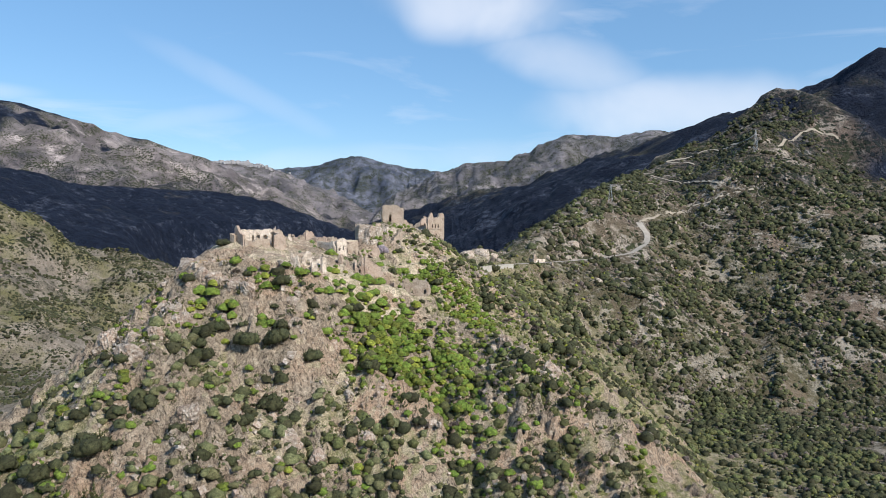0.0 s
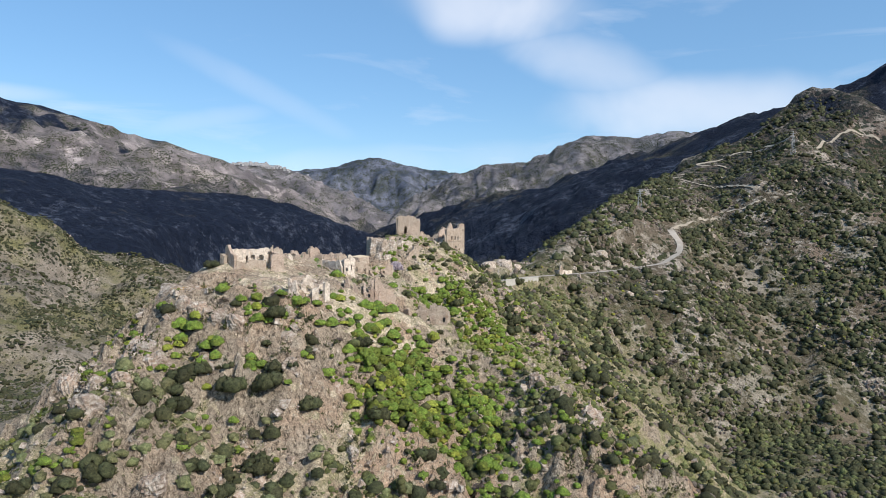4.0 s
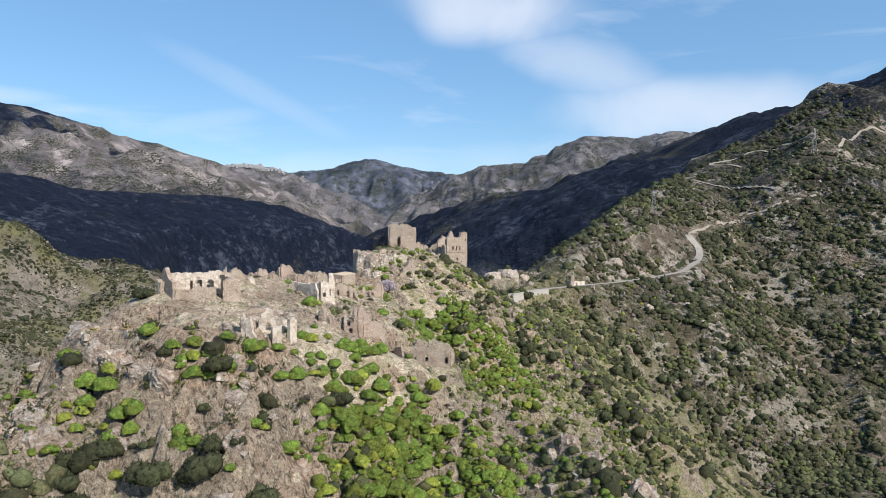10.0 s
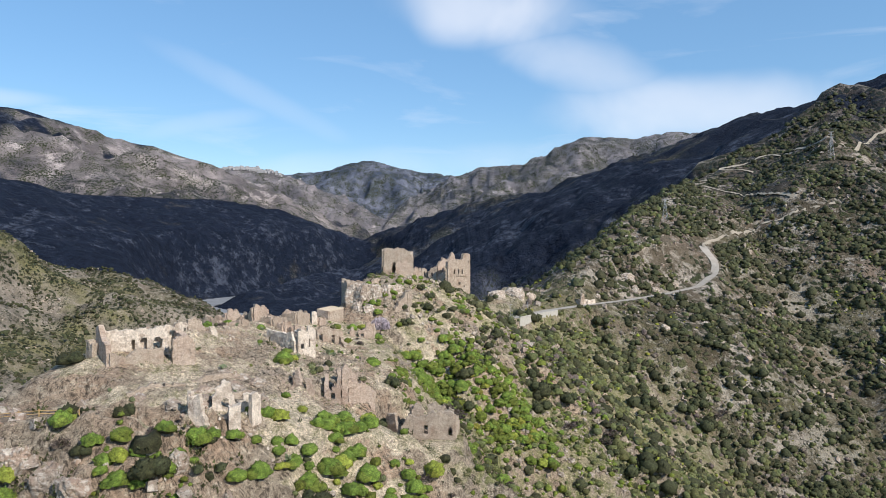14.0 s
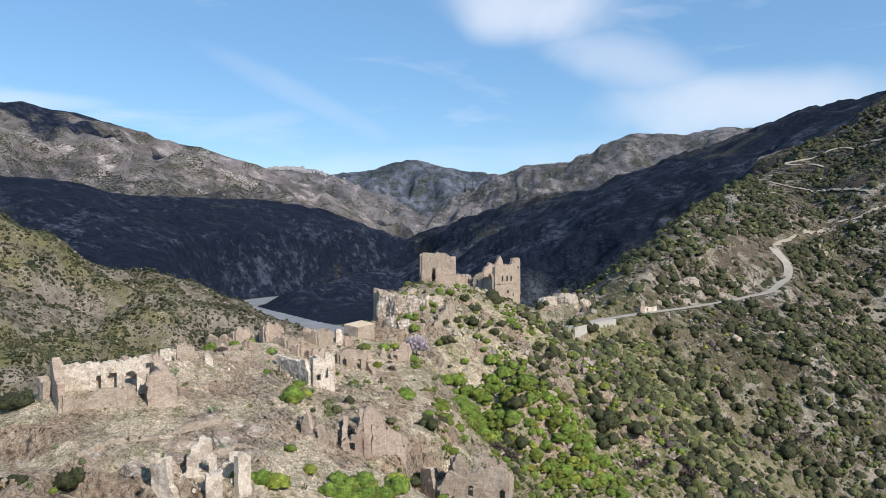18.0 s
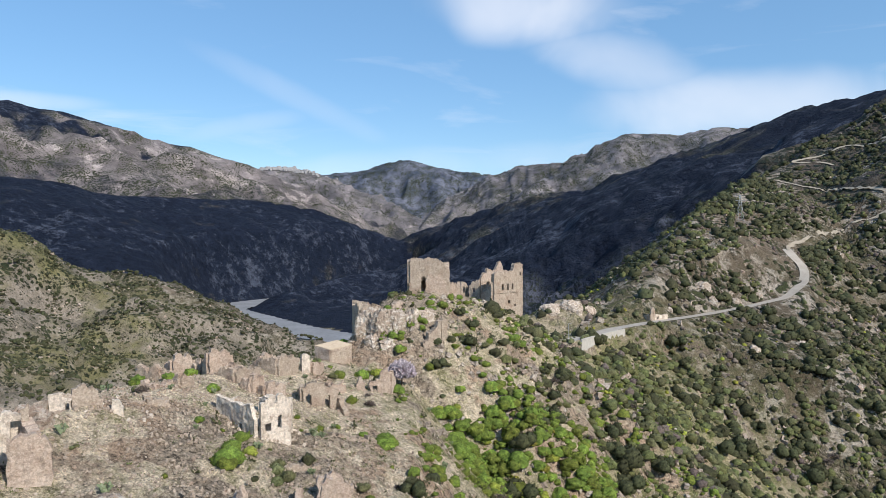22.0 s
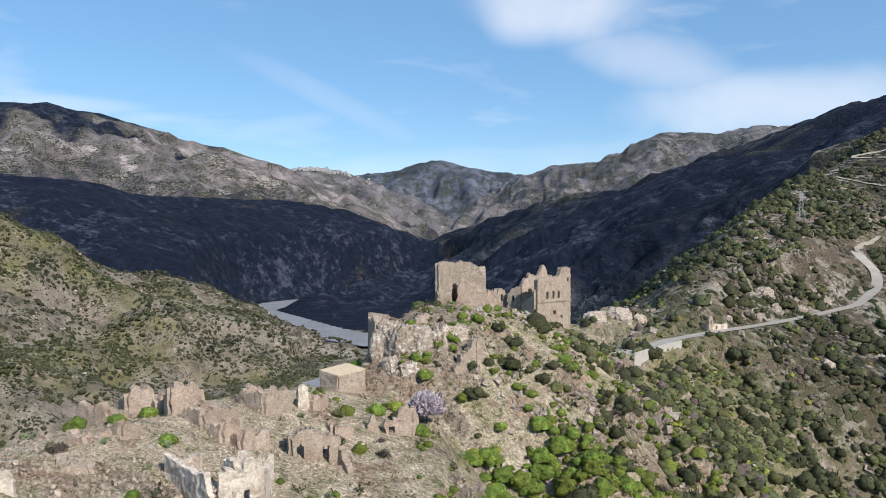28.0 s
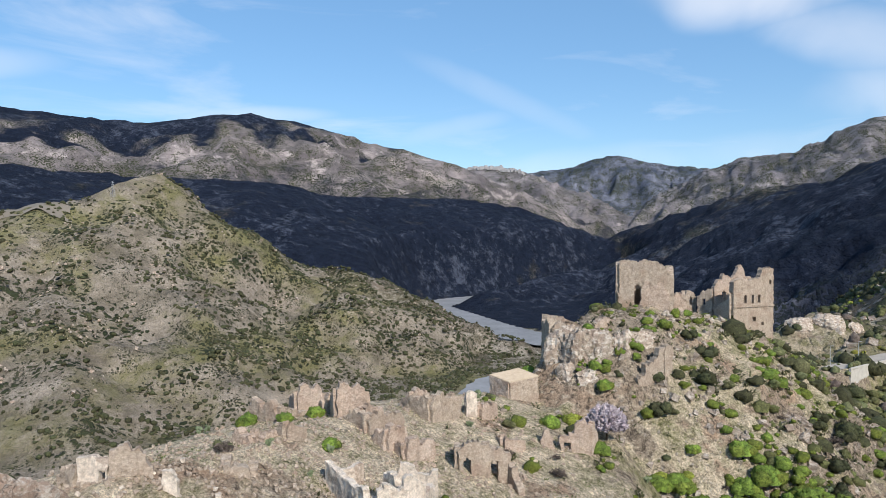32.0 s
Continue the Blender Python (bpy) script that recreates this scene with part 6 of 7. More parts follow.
CACTUS = plain_material("cactus_pads", (0.10, 0.135, 0.065), (0.21, 0.24, 0.13), 3.0, 0.6)
SPURGES = [cushion_mesh("spurge_bush", 10 + k, LIME) for k in range(6)]
GOLDEN = [cushion_mesh("spurge_bush", 20 + k, YELLOW) for k in range(4)]
SHRUBS = [bush_mesh("evergreen_shrub", 30 + k, DARK, 700, 0.085, 0.34, 0.95, 4) for k in range(5)]
OLIVES = [bush_mesh("wild_olive", 40 + k, OLIVE, 500, 0.1, 0.3, 0.9, 3) for k in range(4)]
DRIES = [twig_mesh(50 + k, DRY) for k in range(3)]
PEARS = [prickly_mesh(60 + k, CACTUS) for k in range(3)]
TAKEN = []


def plant(name, meshes, x, y, r, label, category, group, rnd, tall=1.0):
    me = rnd.choice(meshes)
    ob = new(name, me)
    z = ground_at(x, y)
    ob.location = (x, y, z + 0.02 * r)
    ob.rotation_euler = (rnd.uniform(-0.12, 0.12), rnd.uniform(-0.12, 0.12), rnd.uniform(0, 6.3))
    s = r * rnd.uniform(0.92, 1.08)
    ob.scale = (s, s * rnd.uniform(0.85, 1.1), s * tall * rnd.uniform(0.85, 1.15))
    TAKEN.append((x, y, r))
    return tagged(ob, label, category, group)


# x, y, radius of the bushes that stand out
SPURGE_FACE = [
    (-66.4, 193.8, 3.8), (-60.8, 189.8, 2.8), (-68.1, 189.0, 2.5), (-58.8, 187.7, 3.3), (-79.3, 194.9, 2.5), (-48.5, 186.8, 2.4), (-46.3, 186.2, 1.5), (-49.4, 187.9, 1.6), (-41.7, 188.9, 1.5), (-33.0, 194.9, 2.4),
    (-38.3, 192.8, 1.5), (-36.7, 193.0, 1.1), (-49.1, 197.0, 3.0), (-45.0, 199.4, 2.5), (-42.4, 203.6, 2.3), (-38.3, 207.6, 1.4), (-40.6, 205.1, 1.6), (-33.9, 205.8, 2.1), (-36.4, 202.9, 1.9), (-31.8, 212.8, 2.7),
    (-34.1, 218.0, 1.8), (-21.7, 218.3, 3.8), (-28.7, 215.1, 1.9), (-23.4, 221.0, 3.2), (-60.3, 200.6, 2.1), (-55.0, 198.3, 1.6), (-52.3, 195.5, 1.4), (-26.5, 202.7, 3.5), (-22.3, 204.7, 3.5), (-17.1, 209.4, 3.4),
]
SPURGE_SLOPE = [
    (-19.4, 199.4, 3.4), (-13.5, 208.3, 3.4), (-26.1, 194.7, 2.2), (-15.3, 215.8, 3.1), (-10.5, 216.5, 3.1), (-39.7, 184.1, 1.3), (-58.0, 183.7, 1.3), (-10.9, 203.6, 2.4), (-67.3, 181.3, 1.7), (-77.3, 154.8, 1.7),
    (-75.6, 155.3, 1.4), (-67.6, 148.9, 1.4), (-56.2, 165.7, 1.5), (-50.5, 174.2, 1.2), (-61.4, 148.6, 1.1), (-50.3, 178.5, 1.2), (-54.3, 152.5, 1.1), (-19.7, 167.7, 2.6), (-60.0, 140.9, 1.3), (-93.1, 148.4, 1.2),
    (-46.0, 154.3, 1.4), (-35.4, 157.8, 1.4), (-1.9, 177.3, 1.5), (9.9, 178.6, 1.5), (21.9, 180.9, 1.2),
]
SPURGE_EDGE = [
    (-28.0, 224.5, 1.7), (-20.3, 231.8, 1.5), (-9.9, 222.1, 1.2), (-14.3, 291.9, 3.2), (-11.0, 297.6, 3.4), (-18.2, 300.2, 2.6), (-10.8, 290.6, 3.0), (-2.5, 244.2, 2.1),
]
SPURGE_TOP = [
    (11.9, 293.5, 3.2), (5.1, 251.9, 2.3), (-24.3, 265.5, 2.0), (-39.4, 242.0, 2.2), (-33.6, 294.3, 1.6), (-31.5, 298.3, 1.8), (-28.0, 307.0, 1.5), (-17.5, 301.1, 2.2), (-8.7, 307.8, 1.9), (-3.4, 330.2, 2.6),
    (-59.4, 268.5, 1.5), (-57.6, 272.2, 1.4), (-49.9, 262.6, 1.1), (-46.6, 250.4, 0.8), (-40.7, 246.0, 1.6), (-38.4, 246.4, 1.1), (-24.8, 267.5, 1.7), (-18.4, 271.4, 1.1), (-28.1, 266.9, 0.9),
    (-26.4, 291.6, 1.6), (-19.9, 299.4, 1.9), (-16.9, 301.6, 1.9), (-15.4, 291.7, 2.3), (-12.9, 290.8, 2.2), (-33.4, 333.0, 1.4), (-64.0, 267.6, 1.6), (-41.6, 314.6, 1.8), (-40.4, 310.0, 1.8),
]
SHRUB_FACE = [
    (-63.4, 182.8, 3.3), (-59.6, 184.0, 3.1), (-63.6, 179.6, 3.0), (-51.3, 181.6, 4.0), (-44.4, 183.7, 3.5), (-43.6, 185.7, 2.1), (-46.2, 196.5, 2.9), (-56.0, 197.6, 1.7), (-26.2, 209.2, 2.6), (-35.1, 185.1, 3.2),
    (-61.3, 176.2, 3.0), (-20.4, 191.0, 3.0), (-39.7, 187.4, 1.7), (-53.7, 185.1, 1.6), (-47.0, 192.6, 1.4), (-80.0, 151.4, 2.6), (-73.6, 144.8, 4.4), (-67.0, 154.6, 3.1), (-52.8, 163.7, 2.9), (-43.1, 173.3, 3.6),
    (-33.9, 170.0, 1.8), (-46.8, 152.8, 2.5), (-51.5, 141.6, 2.3), (-82.9, 139.4, 3.5), (-12.2, 179.6, 2.3), (-6.4, 181.2, 2.3), (4.7, 177.7, 2.1), (-27.4, 172.8, 1.8), (-86.9, 154.9, 1.8), (-41.2, 150.6, 1.9),
    (-11.4, 167.5, 2.6), (8.5, 181.0, 1.9), (-29.4, 160.8, 1.4),
]
SHRUB_SPOTS = [
    (43.8, 303.3, 4.2), (43.0, 266.9, 2.3), (20.0, 309.9, 4.2), (-56.4, 210.3, 2.0), (-70.1, 220.8, 2.6), (-3.3, 292.2, 3.5), (-18.8, 252.0, 2.0), (-19.8, 240.4, 2.0), (4.7, 308.5, 2.4), (18.4, 316.5, 3.0),
    (-19.8, 307.9, 1.9), (-14.1, 315.8, 2.2), (-13.3, 323.8, 2.2), (-16.4, 325.6, 1.6), (3.5, 326.8, 1.7), (3.6, 347.9, 1.9),
]
SHRUB_SLOPE = [
    (72.7, 476.8, 4.9), (73.7, 467.1, 3.0), (82.4, 451.6, 4.8), (114.9, 481.2, 3.5), (130.4, 524.7, 4.5), (88.2, 467.0, 2.9), (152.1, 530.1, 4.5), (20.2, 316.4, 4.4), (-2.9, 299.2, 3.5), (19.3, 326.0, 3.1),
    (83.5, 424.8, 5.1), (107.4, 445.0, 4.7), (115.8, 441.7, 6.0), (115.7, 449.0, 4.6), (154.5, 471.4, 6.0), (174.8, 495.4, 4.5), (161.5, 498.4, 4.5), (138.2, 479.5, 3.5), (129.7, 479.0, 3.8), (31.4, 327.8, 3.4),
    (51.3, 368.6, 2.4), (85.7, 442.6, 3.4), (98.4, 450.8, 3.5), (35.6, 353.4, 2.8), (4.3, 331.5, 1.7), (7.7, 327.8, 1.9), (5.0, 316.5, 1.8), (4.0, 310.9, 1.6), (4.6, 359.4, 1.8), (186.2, 551.0, 5.0),
    (106.9, 528.7, 3.4), (48.9, 486.2, 2.8),
]
DRY_SPOTS = [(-5.2, 283.5, 3.2), (-7.4, 281.8, 2.2), (28.5, 310.1, 2.6), (31.0, 312.0, 2.0), (50.3, 450.4, 2.4), (43.6, 320.7, 2.8), (40.8, 318.0, 2.2), (47.0, 323.4, 2.4), (127.9, 450.8, 3.0), (124.0, 447.0, 2.4), (11.5, 311.1, 1.6), (-9.0, 247.0, 1.8)]
rnd = random.Random(5)
SPURGE_LABEL = "round bright green spurge bush on the rocky slope"
CLUMPS = []
for x, y, r in SPURGE_FACE + SPURGE_SLOPE + SPURGE_EDGE + SPURGE_TOP:
    if r < 2.5:
        CLUMPS.append((x, y, r))
    else:
        CLUMPS += [(x + 0.6 * r * math.cos(a + x), y + 0.6 * r * math.sin(a + x), r * f) for a, f in ((0.0, 0.6), (1.7, 0.5), (3.1, 0.62), (4.6, 0.52))]
for x, y, r in CLUMPS:
    gold = rnd.random() < 0.22
    plant("spurge_bush", GOLDEN if gold else SPURGES, x, y, r, "round yellow-green flowering spurge bush" if gold else SPURGE_LABEL, "bush", "spurge bushes", rnd)
for x, y, r in SHRUB_FACE + SHRUB_SPOTS + SHRUB_SLOPE:
    plant("evergreen_shrub", SHRUBS, x, y, r, "dark green evergreen shrub on the rocky slope", "shrub", "evergreen shrubs", rnd)
for x, y, r in DRY_SPOTS:
    plant("dry_shrub", DRIES, x, y, r, "wide purplish brown leafless shrub on the slope", "shrub", "dry shrubs", rnd, 0.7)


def almond_tree(x, y):
    z = ground_at(x, y)
    ob = thing("almond_tree", (x, y, z), "small almond tree covered in pale pink blossom", "tree")
    bm = bmesh.new()
    limbs = [((0, 0, -0.3), (0.1, 0.05, 1.3), 0.16, 0.12)]
    limbs += [((0.1, 0.05, 1.2), (math.cos(a) * 1.2, math.sin(a) * 1.2, 2.6), 0.09, 0.04) for a in (0.4, 1.7, 2.9, 4.1, 5.3)]
    for p, q, r0, r1 in limbs:
        p, q = Vector(p) + Vector((x, y, z)), Vector(q) + Vector((x, y, z))
        c = bmesh.ops.create_cone(bm, segments=7, radius1=r0, radius2=r1, depth=(q - p).length, cap_ends=True)
        bmesh.ops.transform(bm, verts=c["verts"], matrix=Matrix.Translation((p + q) / 2) @ (q - p).to_track_quat("Z", "Y").to_matrix().to_4x4())
    part("trunk", bm, BARK, ob)
    me = twig_mesh(91, BLOSSOM, 2600)
    me.transform(Matrix.Translation((x, y, z + 0.9)) @ Matrix.Diagonal((2.8, 2.6, 3.7, 1)))
    part("crown", me, BLOSSOM, ob, "cloud of pale pink blossom")


almond_tree(-26.2, 296.4)


def free(x, y, r):
    return all((x - a) ** 2 + (y - b) ** 2 > (0.42 * (r + c)) ** 2 for a, b, c in TAKEN)


ROOFED = [(-24.9, 338, 8), (-7, 370, 10), (-41.3, 303.6, 6), (-60, 226, 8), (-11, 238, 8.5), (-26, 237, 5), (-42, 259, 6.5), (-36, 272, 4.5), (-42, 212, 4), (-29.5, 290, 3), (-38, 316, 5)]


def scatter(name, meshes, count, x0, x1, y0, y1, small, large, chance, label, category, group, rnd, tall=1.0):
    made = 0
    for _ in range(count * 30):
        if made >= count:
            break
        x, y = rnd.uniform(x0, x1), rnd.uniform(y0, y1)
        if rnd.random() > chance(x, y):
            continue
        r = small + (large - small) * rnd.random() ** 1.8
        if not free(x, y, r) or any(math.hypot(x - a, y - b) < c for a, b, c in ROOFED):
            continue
        plant(name, meshes, x, y, r, label, category, group, rnd, tall)
        made += 1


def patch(x, y, size, seed):
    return 0.5 + 0.9 * noise.noise((x / size + seed, y / size, seed * 1.3))


def spurge_bank(x, y):
    """Thickest on the bank below the houses and under the castle."""
    a = max(0.0, 1 - math.hypot((x + 10) / 27, (y - 207) / 19))
    b = max(0.0, 1 - math.hypot((x - 3) / 26, (y - 298) / 12))
    c = max(0.0, 1 - math.hypot((x + 24) / 12, (y - 224) / 9))
    return min(1.0, 6.0 * max(a, b, 0.8 * c) * max(0.0, patch(x, y, 8, 3.1)))


scatter("spurge_bush", SPURGES, 95, -30, 20, 187, 228, 1.0, 2.7, spurge_bank, SPURGE_LABEL, "bush", "spurge bushes", rnd)
scatter("spurge_bush", SPURGES, 45, -16, 26, 165, 212, 0.9, 2.4, lambda x, y: max(0.0, 1 - abs(x - 4 - 0.6 * (205 - y)) / 14) * max(0.0, patch(x, y, 9, 6.1)), SPURGE_LABEL, "bush", "spurge bushes", rnd)
scatter("spurge_bush", SPURGES, 60, -24, 28, 284, 312, 1.1, 2.9, spurge_bank, SPURGE_LABEL, "bush", "spurge bushes", rnd)
scatter("spurge_bush", GOLDEN, 28, -38, 20, 187, 312, 0.9, 2.4, spurge_bank, "round yellow-green flowering spurge bush", "bush", "spurge bushes", rnd)
scatter("evergreen_shrub", SHRUBS, 45, -110, 50, 100, 172, 1.0, 3.4, lambda x, y: 0.6 * max(0.0, patch(x, y, 16, 8.0)), "dark green evergreen shrub on the rocky slope", "shrub", "evergreen shrubs", rnd)
scatter("evergreen_shrub", SHRUBS, 20, 0, 60, 240, 400, 1.0, 2.6, lambda x, y: 0.6 * max(0.0, patch(x, y, 16, 9.0)), "dark green evergreen shrub on the rocky slope", "shrub", "evergreen shrubs", rnd)
scatter("dry_shrub", DRIES, 60, -70, 40, 150, 380, 0.6, 1.7, lambda x, y: 0.6 * max(0.0, patch(x, y, 10, 2.0)), "leafless grey-brown shrub among the rocks", "shrub", "dry shrubs", rnd, 0.8)
scatter("prickly_pear", PEARS, 60, -66, 10, 190, 325, 0.4, 1.1, lambda x, y: 0.6 * max(0.0, patch(x, y, 9, 4.0)), "grey-green prickly pear cactus on the rocks", "cactus", "prickly pears", rnd)
scatter("wild_olive", OLIVES, 60, -60, 50, 190, 400, 0.5, 1.5, lambda x, y: 0.6 * max(0.0, patch(x, y, 12, 5.0)), "small grey-green wild olive bush", "shrub", "wild olives", rnd)


# ---- scrub on the slopes beyond ----
def scrub(name, label, mat, count, box, size, seed, keep, detail, core=True, fine=1):
    """Many small shrubs as one joined mesh."""
    rs = np.random.RandomState(seed)
    x = rs.uniform(box[0], box[1], count * 9)
    y = rs.uniform(box[2], box[3], count * 9)
    ok = rs.uniform(0, 1, x.size) < keep(x, y)
    x, y = x[ok][:count], y[ok][:count]
    z = height(x, y)[0]
    up = (z > 66) | ((y < 1020) & (along(x, y, RIVER)[0] > 34))
    x, y, z = x[up], y[up], z[up]
    shapes = []
    for k in range(6):
        r = random.Random(seed * 10 + k)
        vs, fs = [], []
        bm = lump(r, fine, 0.5, 0.8)
        bm.verts.index_update()
        if core:
            vs += [v.co.copy() for v in bm.verts]
            fs += [tuple(v.index for v in f.verts) for f in bm.faces if any(v.co.z > 0.05 for v in f.verts)]
        else:
            vs = []
        skin = [v.co.copy() for v in bm.verts if v.co.z > 0]
        bm.free()
        for _ in range(detail):
            c = r.choice(skin)
            tuft(vs, fs, c * r.uniform(0.8 if core else 0.2, 1.0), (c + Vector((r.uniform(-0.5, 0.5), r.uniform(-0.5, 0.5), 0.3))).normalized(), r.uniform(0.25, 0.45) * (0.8 if core else 0.75), r, 2 if core else 3)
        shapes.append((np.array([tuple(v) for v in vs]), np.array(fs)))
    verts, tris, base = [], [], 0
    for k in range(len(x)):
        v, f = shapes[rs.randint(6)]
        a, s = rs.uniform(0, 6.3), size[0] + (size[1] - size[0]) * rs.uniform() ** 2.2
        c, n = math.cos(a), math.sin(a)
        w = np.stack([(v[:, 0] * c - v[:, 1] * n) * s + x[k], (v[:, 0] * n + v[:, 1] * c) * s + y[k], v[:, 2] * s * rs.uniform(0.75, 1.2) + z[k]], -1)
        verts.append(w)
        tris.append(f + base)
        base += len(v)
    verts, tris = np.concatenate(verts), np.concatenate(tris)
    me = bpy.data.meshes.new(name)
    me.vertices.add(len(verts))
    me.vertices.foreach_set("co", verts.astype(np.float32).ravel())
    me.loops.add(tris.size)
    me.loops.foreach_set("vertex_index", tris.ravel().astype(np.int32))
    me.polygons.add(len(tris))
    me.polygons.foreach_set("loop_start", np.arange(0, tris.size, 3, dtype=np.int32))
    me.update(calc_edges=True)
    if fine > 1:
        me.shade_smooth()
    me.materials.append(mat)
    return tagged(new(name, me), label, "scrub", kind="stuff")


def off_road(x, y):
    return (np.min([along(x, y, way)[0] for way in (ROAD_LINE, TRACK_LINE, UPPER_TRACK, RIDGE_TRACK, PEAK_TRACK)], axis=0) > 5.0) * 1.0


def right_slope(seed, size, lo, hi):
    return lambda x, y: off_road(x, y) * steps(fbm(x / size + seed, y / size, 3), lo, hi) * (0.03 + 0.97 * steps(fbm(x / 15 + 3 * seed, y / 15 + seed, 3), -0.12, 0.3)) * (0.15 + 0.85 * steps(fbm(x / 42 + 8, y / 30, 3), -0.35, 0.1)) * (np.hypot(x + 20, y - 280) > 62)


STRAW = leaf_material("dry_grass_blades", (0.20, 0.165, 0.09), (0.36, 0.31, 0.19))
scrub("dark_scrub", "dark evergreen shrubs scattered over the hillside", DARK, 4600, (20, 460, 200, 900), (0.6, 3.8), 3, right_slope(2, 60, -0.8, 0.4), 10)
scrub("green_scrub", "green shrubs and spurge over the hillside", HILL_GREEN, 4600, (20, 400, 220, 700), (0.5, 2.6), 4, right_slope(7, 50, -0.35, 0.5), 6)
scrub("olive_scrub", "grey-green olive shrubs over the hillside", OLIVE, 7000, (10, 460, 200, 900), (0.5, 2.6), 5, right_slope(11, 45, -0.7, 0.4), 3)
scrub("dry_scrub", "bare brown shrubs over the hillside", DRY, 2600, (10, 350, 200, 700), (0.6, 2.2), 6, right_slope(15, 40, -0.3, 0.5), 8)
scrub("far_scrub", "dark shrubs dotted over the hill across the valley", DARK, 10500, (-900, -120, 340, 1150), (0.6, 3.4), 8, lambda x, y: steps(fbm(x / 70, y / 48, 4), -0.2, 0.35), 0)
def near_slope(seed, size, lo, hi):
    """On the castle's slopes and the front of the hill, and thinly among the houses."""
    def keep(x, y):
        village = (x < -16 - 0.1 * (y - 230)) & (y > 203) & (y < 304)
        clear = np.ones(x.shape)
        for a, b, c in ROOFED:
            clear = clear * (np.hypot(x - a, y - b) > 0.8 * c)
        return clear * steps(fbm(x / size + seed, y / size, 3), lo, hi) * np.where(village, 0.14, 1.0)
    return keep


def bank(x, y):
    return np.maximum(np.exp(-((x + 10) / 21) ** 2 - ((y - 207) / 16) ** 2), np.exp(-((x - 3) / 21) ** 2 - ((y - 297) / 11) ** 2))


def off_bank(keep):
    """Thin where the spurge grows thick."""
    return lambda x, y: keep(x, y) * (1 - 0.85 * bank(x, y))


CASTLE_SIDE, FRONT_SIDE = (-45, 55, 195, 405), (-115, 60, 105, 215)
scrub("low_scrub", "low grey-green scrub on the castle hill", OLIVE, 2600, CASTLE_SIDE, (0.4, 1.4), 9, off_bank(near_slope(1, 12, -0.7, 0.3)), 16, False)
scrub("low_spurge", "small green spurge bushes on the castle hill", LIME, 2600, CASTLE_SIDE, (0.35, 1.3), 12, lambda x, y: near_slope(5, 15, -0.5, 0.5)(x, y) * (0.5 + 0.5 * bank(x, y)), 5, True, 2)
scrub("low_evergreen", "small dark evergreen shrubs on the castle hill", DARK, 330, CASTLE_SIDE, (0.5, 1.8), 14, off_bank(near_slope(8, 14, -0.4, 0.5)), 14, True, 2)
scrub("slope_scrub", "low grey-green scrub on the cliffs below the village", HILL_GREEN, 3200, FRONT_SIDE, (0.4, 1.8), 15, off_bank(near_slope(3, 11, -0.25, 0.5)), 14, False)
scrub("slope_spurge", "small green spurge bushes on the cliffs below the village", LIME, 900, FRONT_SIDE, (0.5, 1.6), 16, lambda x, y: near_slope(9, 16, -0.1, 0.5)(x, y) * (0.45 + 0.55 * bank(x, y)), 10, True, 2)
scrub("slope_evergreen", "dark evergreen shrubs on the cliffs below the village", DARK, 260, FRONT_SIDE, (0.7, 2.4), 17, off_bank(near_slope(2, 18, -0.2, 0.5)), 16, True, 2)
scrub("dry_grass", "tufts of dry grass over the near slopes", STRAW, 6500, (-90, 40, 150, 400), (0.2, 0.65), 13, lambda x, y: steps(fbm(x / 8, y / 8, 2), -0.5, 0.4), 4, False)
MEADOW = leaf_material("green_grass_blades", (0.12, 0.14, 0.045), (0.26, 0.27, 0.11))
scrub("green_grass", "tufts of fresh green grass on the castle hill", MEADOW, 6500, (-66, 48, 205, 400), (0.25, 0.8), 27, lambda x, y: steps(fbm(x / 11 + 4, y / 11, 3), -0.1, 0.6) * np.where(x < -30, 0.5, 1.0), 5, False)
scrub("spur_scrub", "dark shrubs thick on the spur above the river", DARK, 7000, (-620, -150, 700, 1120), (0.6, 2.6), 30, lambda x, y: steps(fbm(x / 38 + 7, y / 38, 4), -0.1, 0.4), 0)
scrub("upper_scrub", "dark shrubs thick on the upper hillside", DARK, 5200, (60, 440, 490, 900), (0.9, 4.4), 28, right_slope(29, 50, -0.9, 0.2), 10)
scrub("straw_grass", "dry straw-coloured grass on the castle slope", STRAW, 4000, (-35, 45, 283, 398), (0.25, 0.75), 31, lambda x, y: steps(fbm(x / 9 + 2, y / 9, 3), -0.4, 0.4), 4, False)
scrub("valley_scrub", "green shrubs thick on the lower hillside", HILL_GREEN, 2900, (30, 220, 215, 470), (0.6, 2.6), 32, right_slope(33, 30, -0.5, 0.3), 8)
scrub("gully_scrub", "dark shrubs in the gully below the castle", DARK, 1800, (70, 230, 215, 500), (0.7, 3.0), 33, right_slope(37, 30, -0.4, 0.4), 8)
scrub("lower_scrub", "dark shrubs thick on the lower side of the hill", DARK, 4200, (170, 420, 360, 660), (0.8, 3.4), 34, right_slope(41, 40, -0.9, 0.2), 8)
def mid_slope(seed, lo, hi):
    """Between the village and the castle on the sunny side, and below the road."""
    def keep(x, y):
        side = steps(x + 0.12 * (y - 230), -8, 8) * (1 - 0.8 * steps(-np.abs(y - 330) + 0.4 * x, -22, -8) * (x < 14))
        clear = np.prod([np.hypot(x - a, y - b) > c for a, b, c in ROOFED], axis=0)
        return off_road(x, y) * side * clear * steps(fbm(x / 17 + seed, y / 17, 3), lo, hi)
    return keep


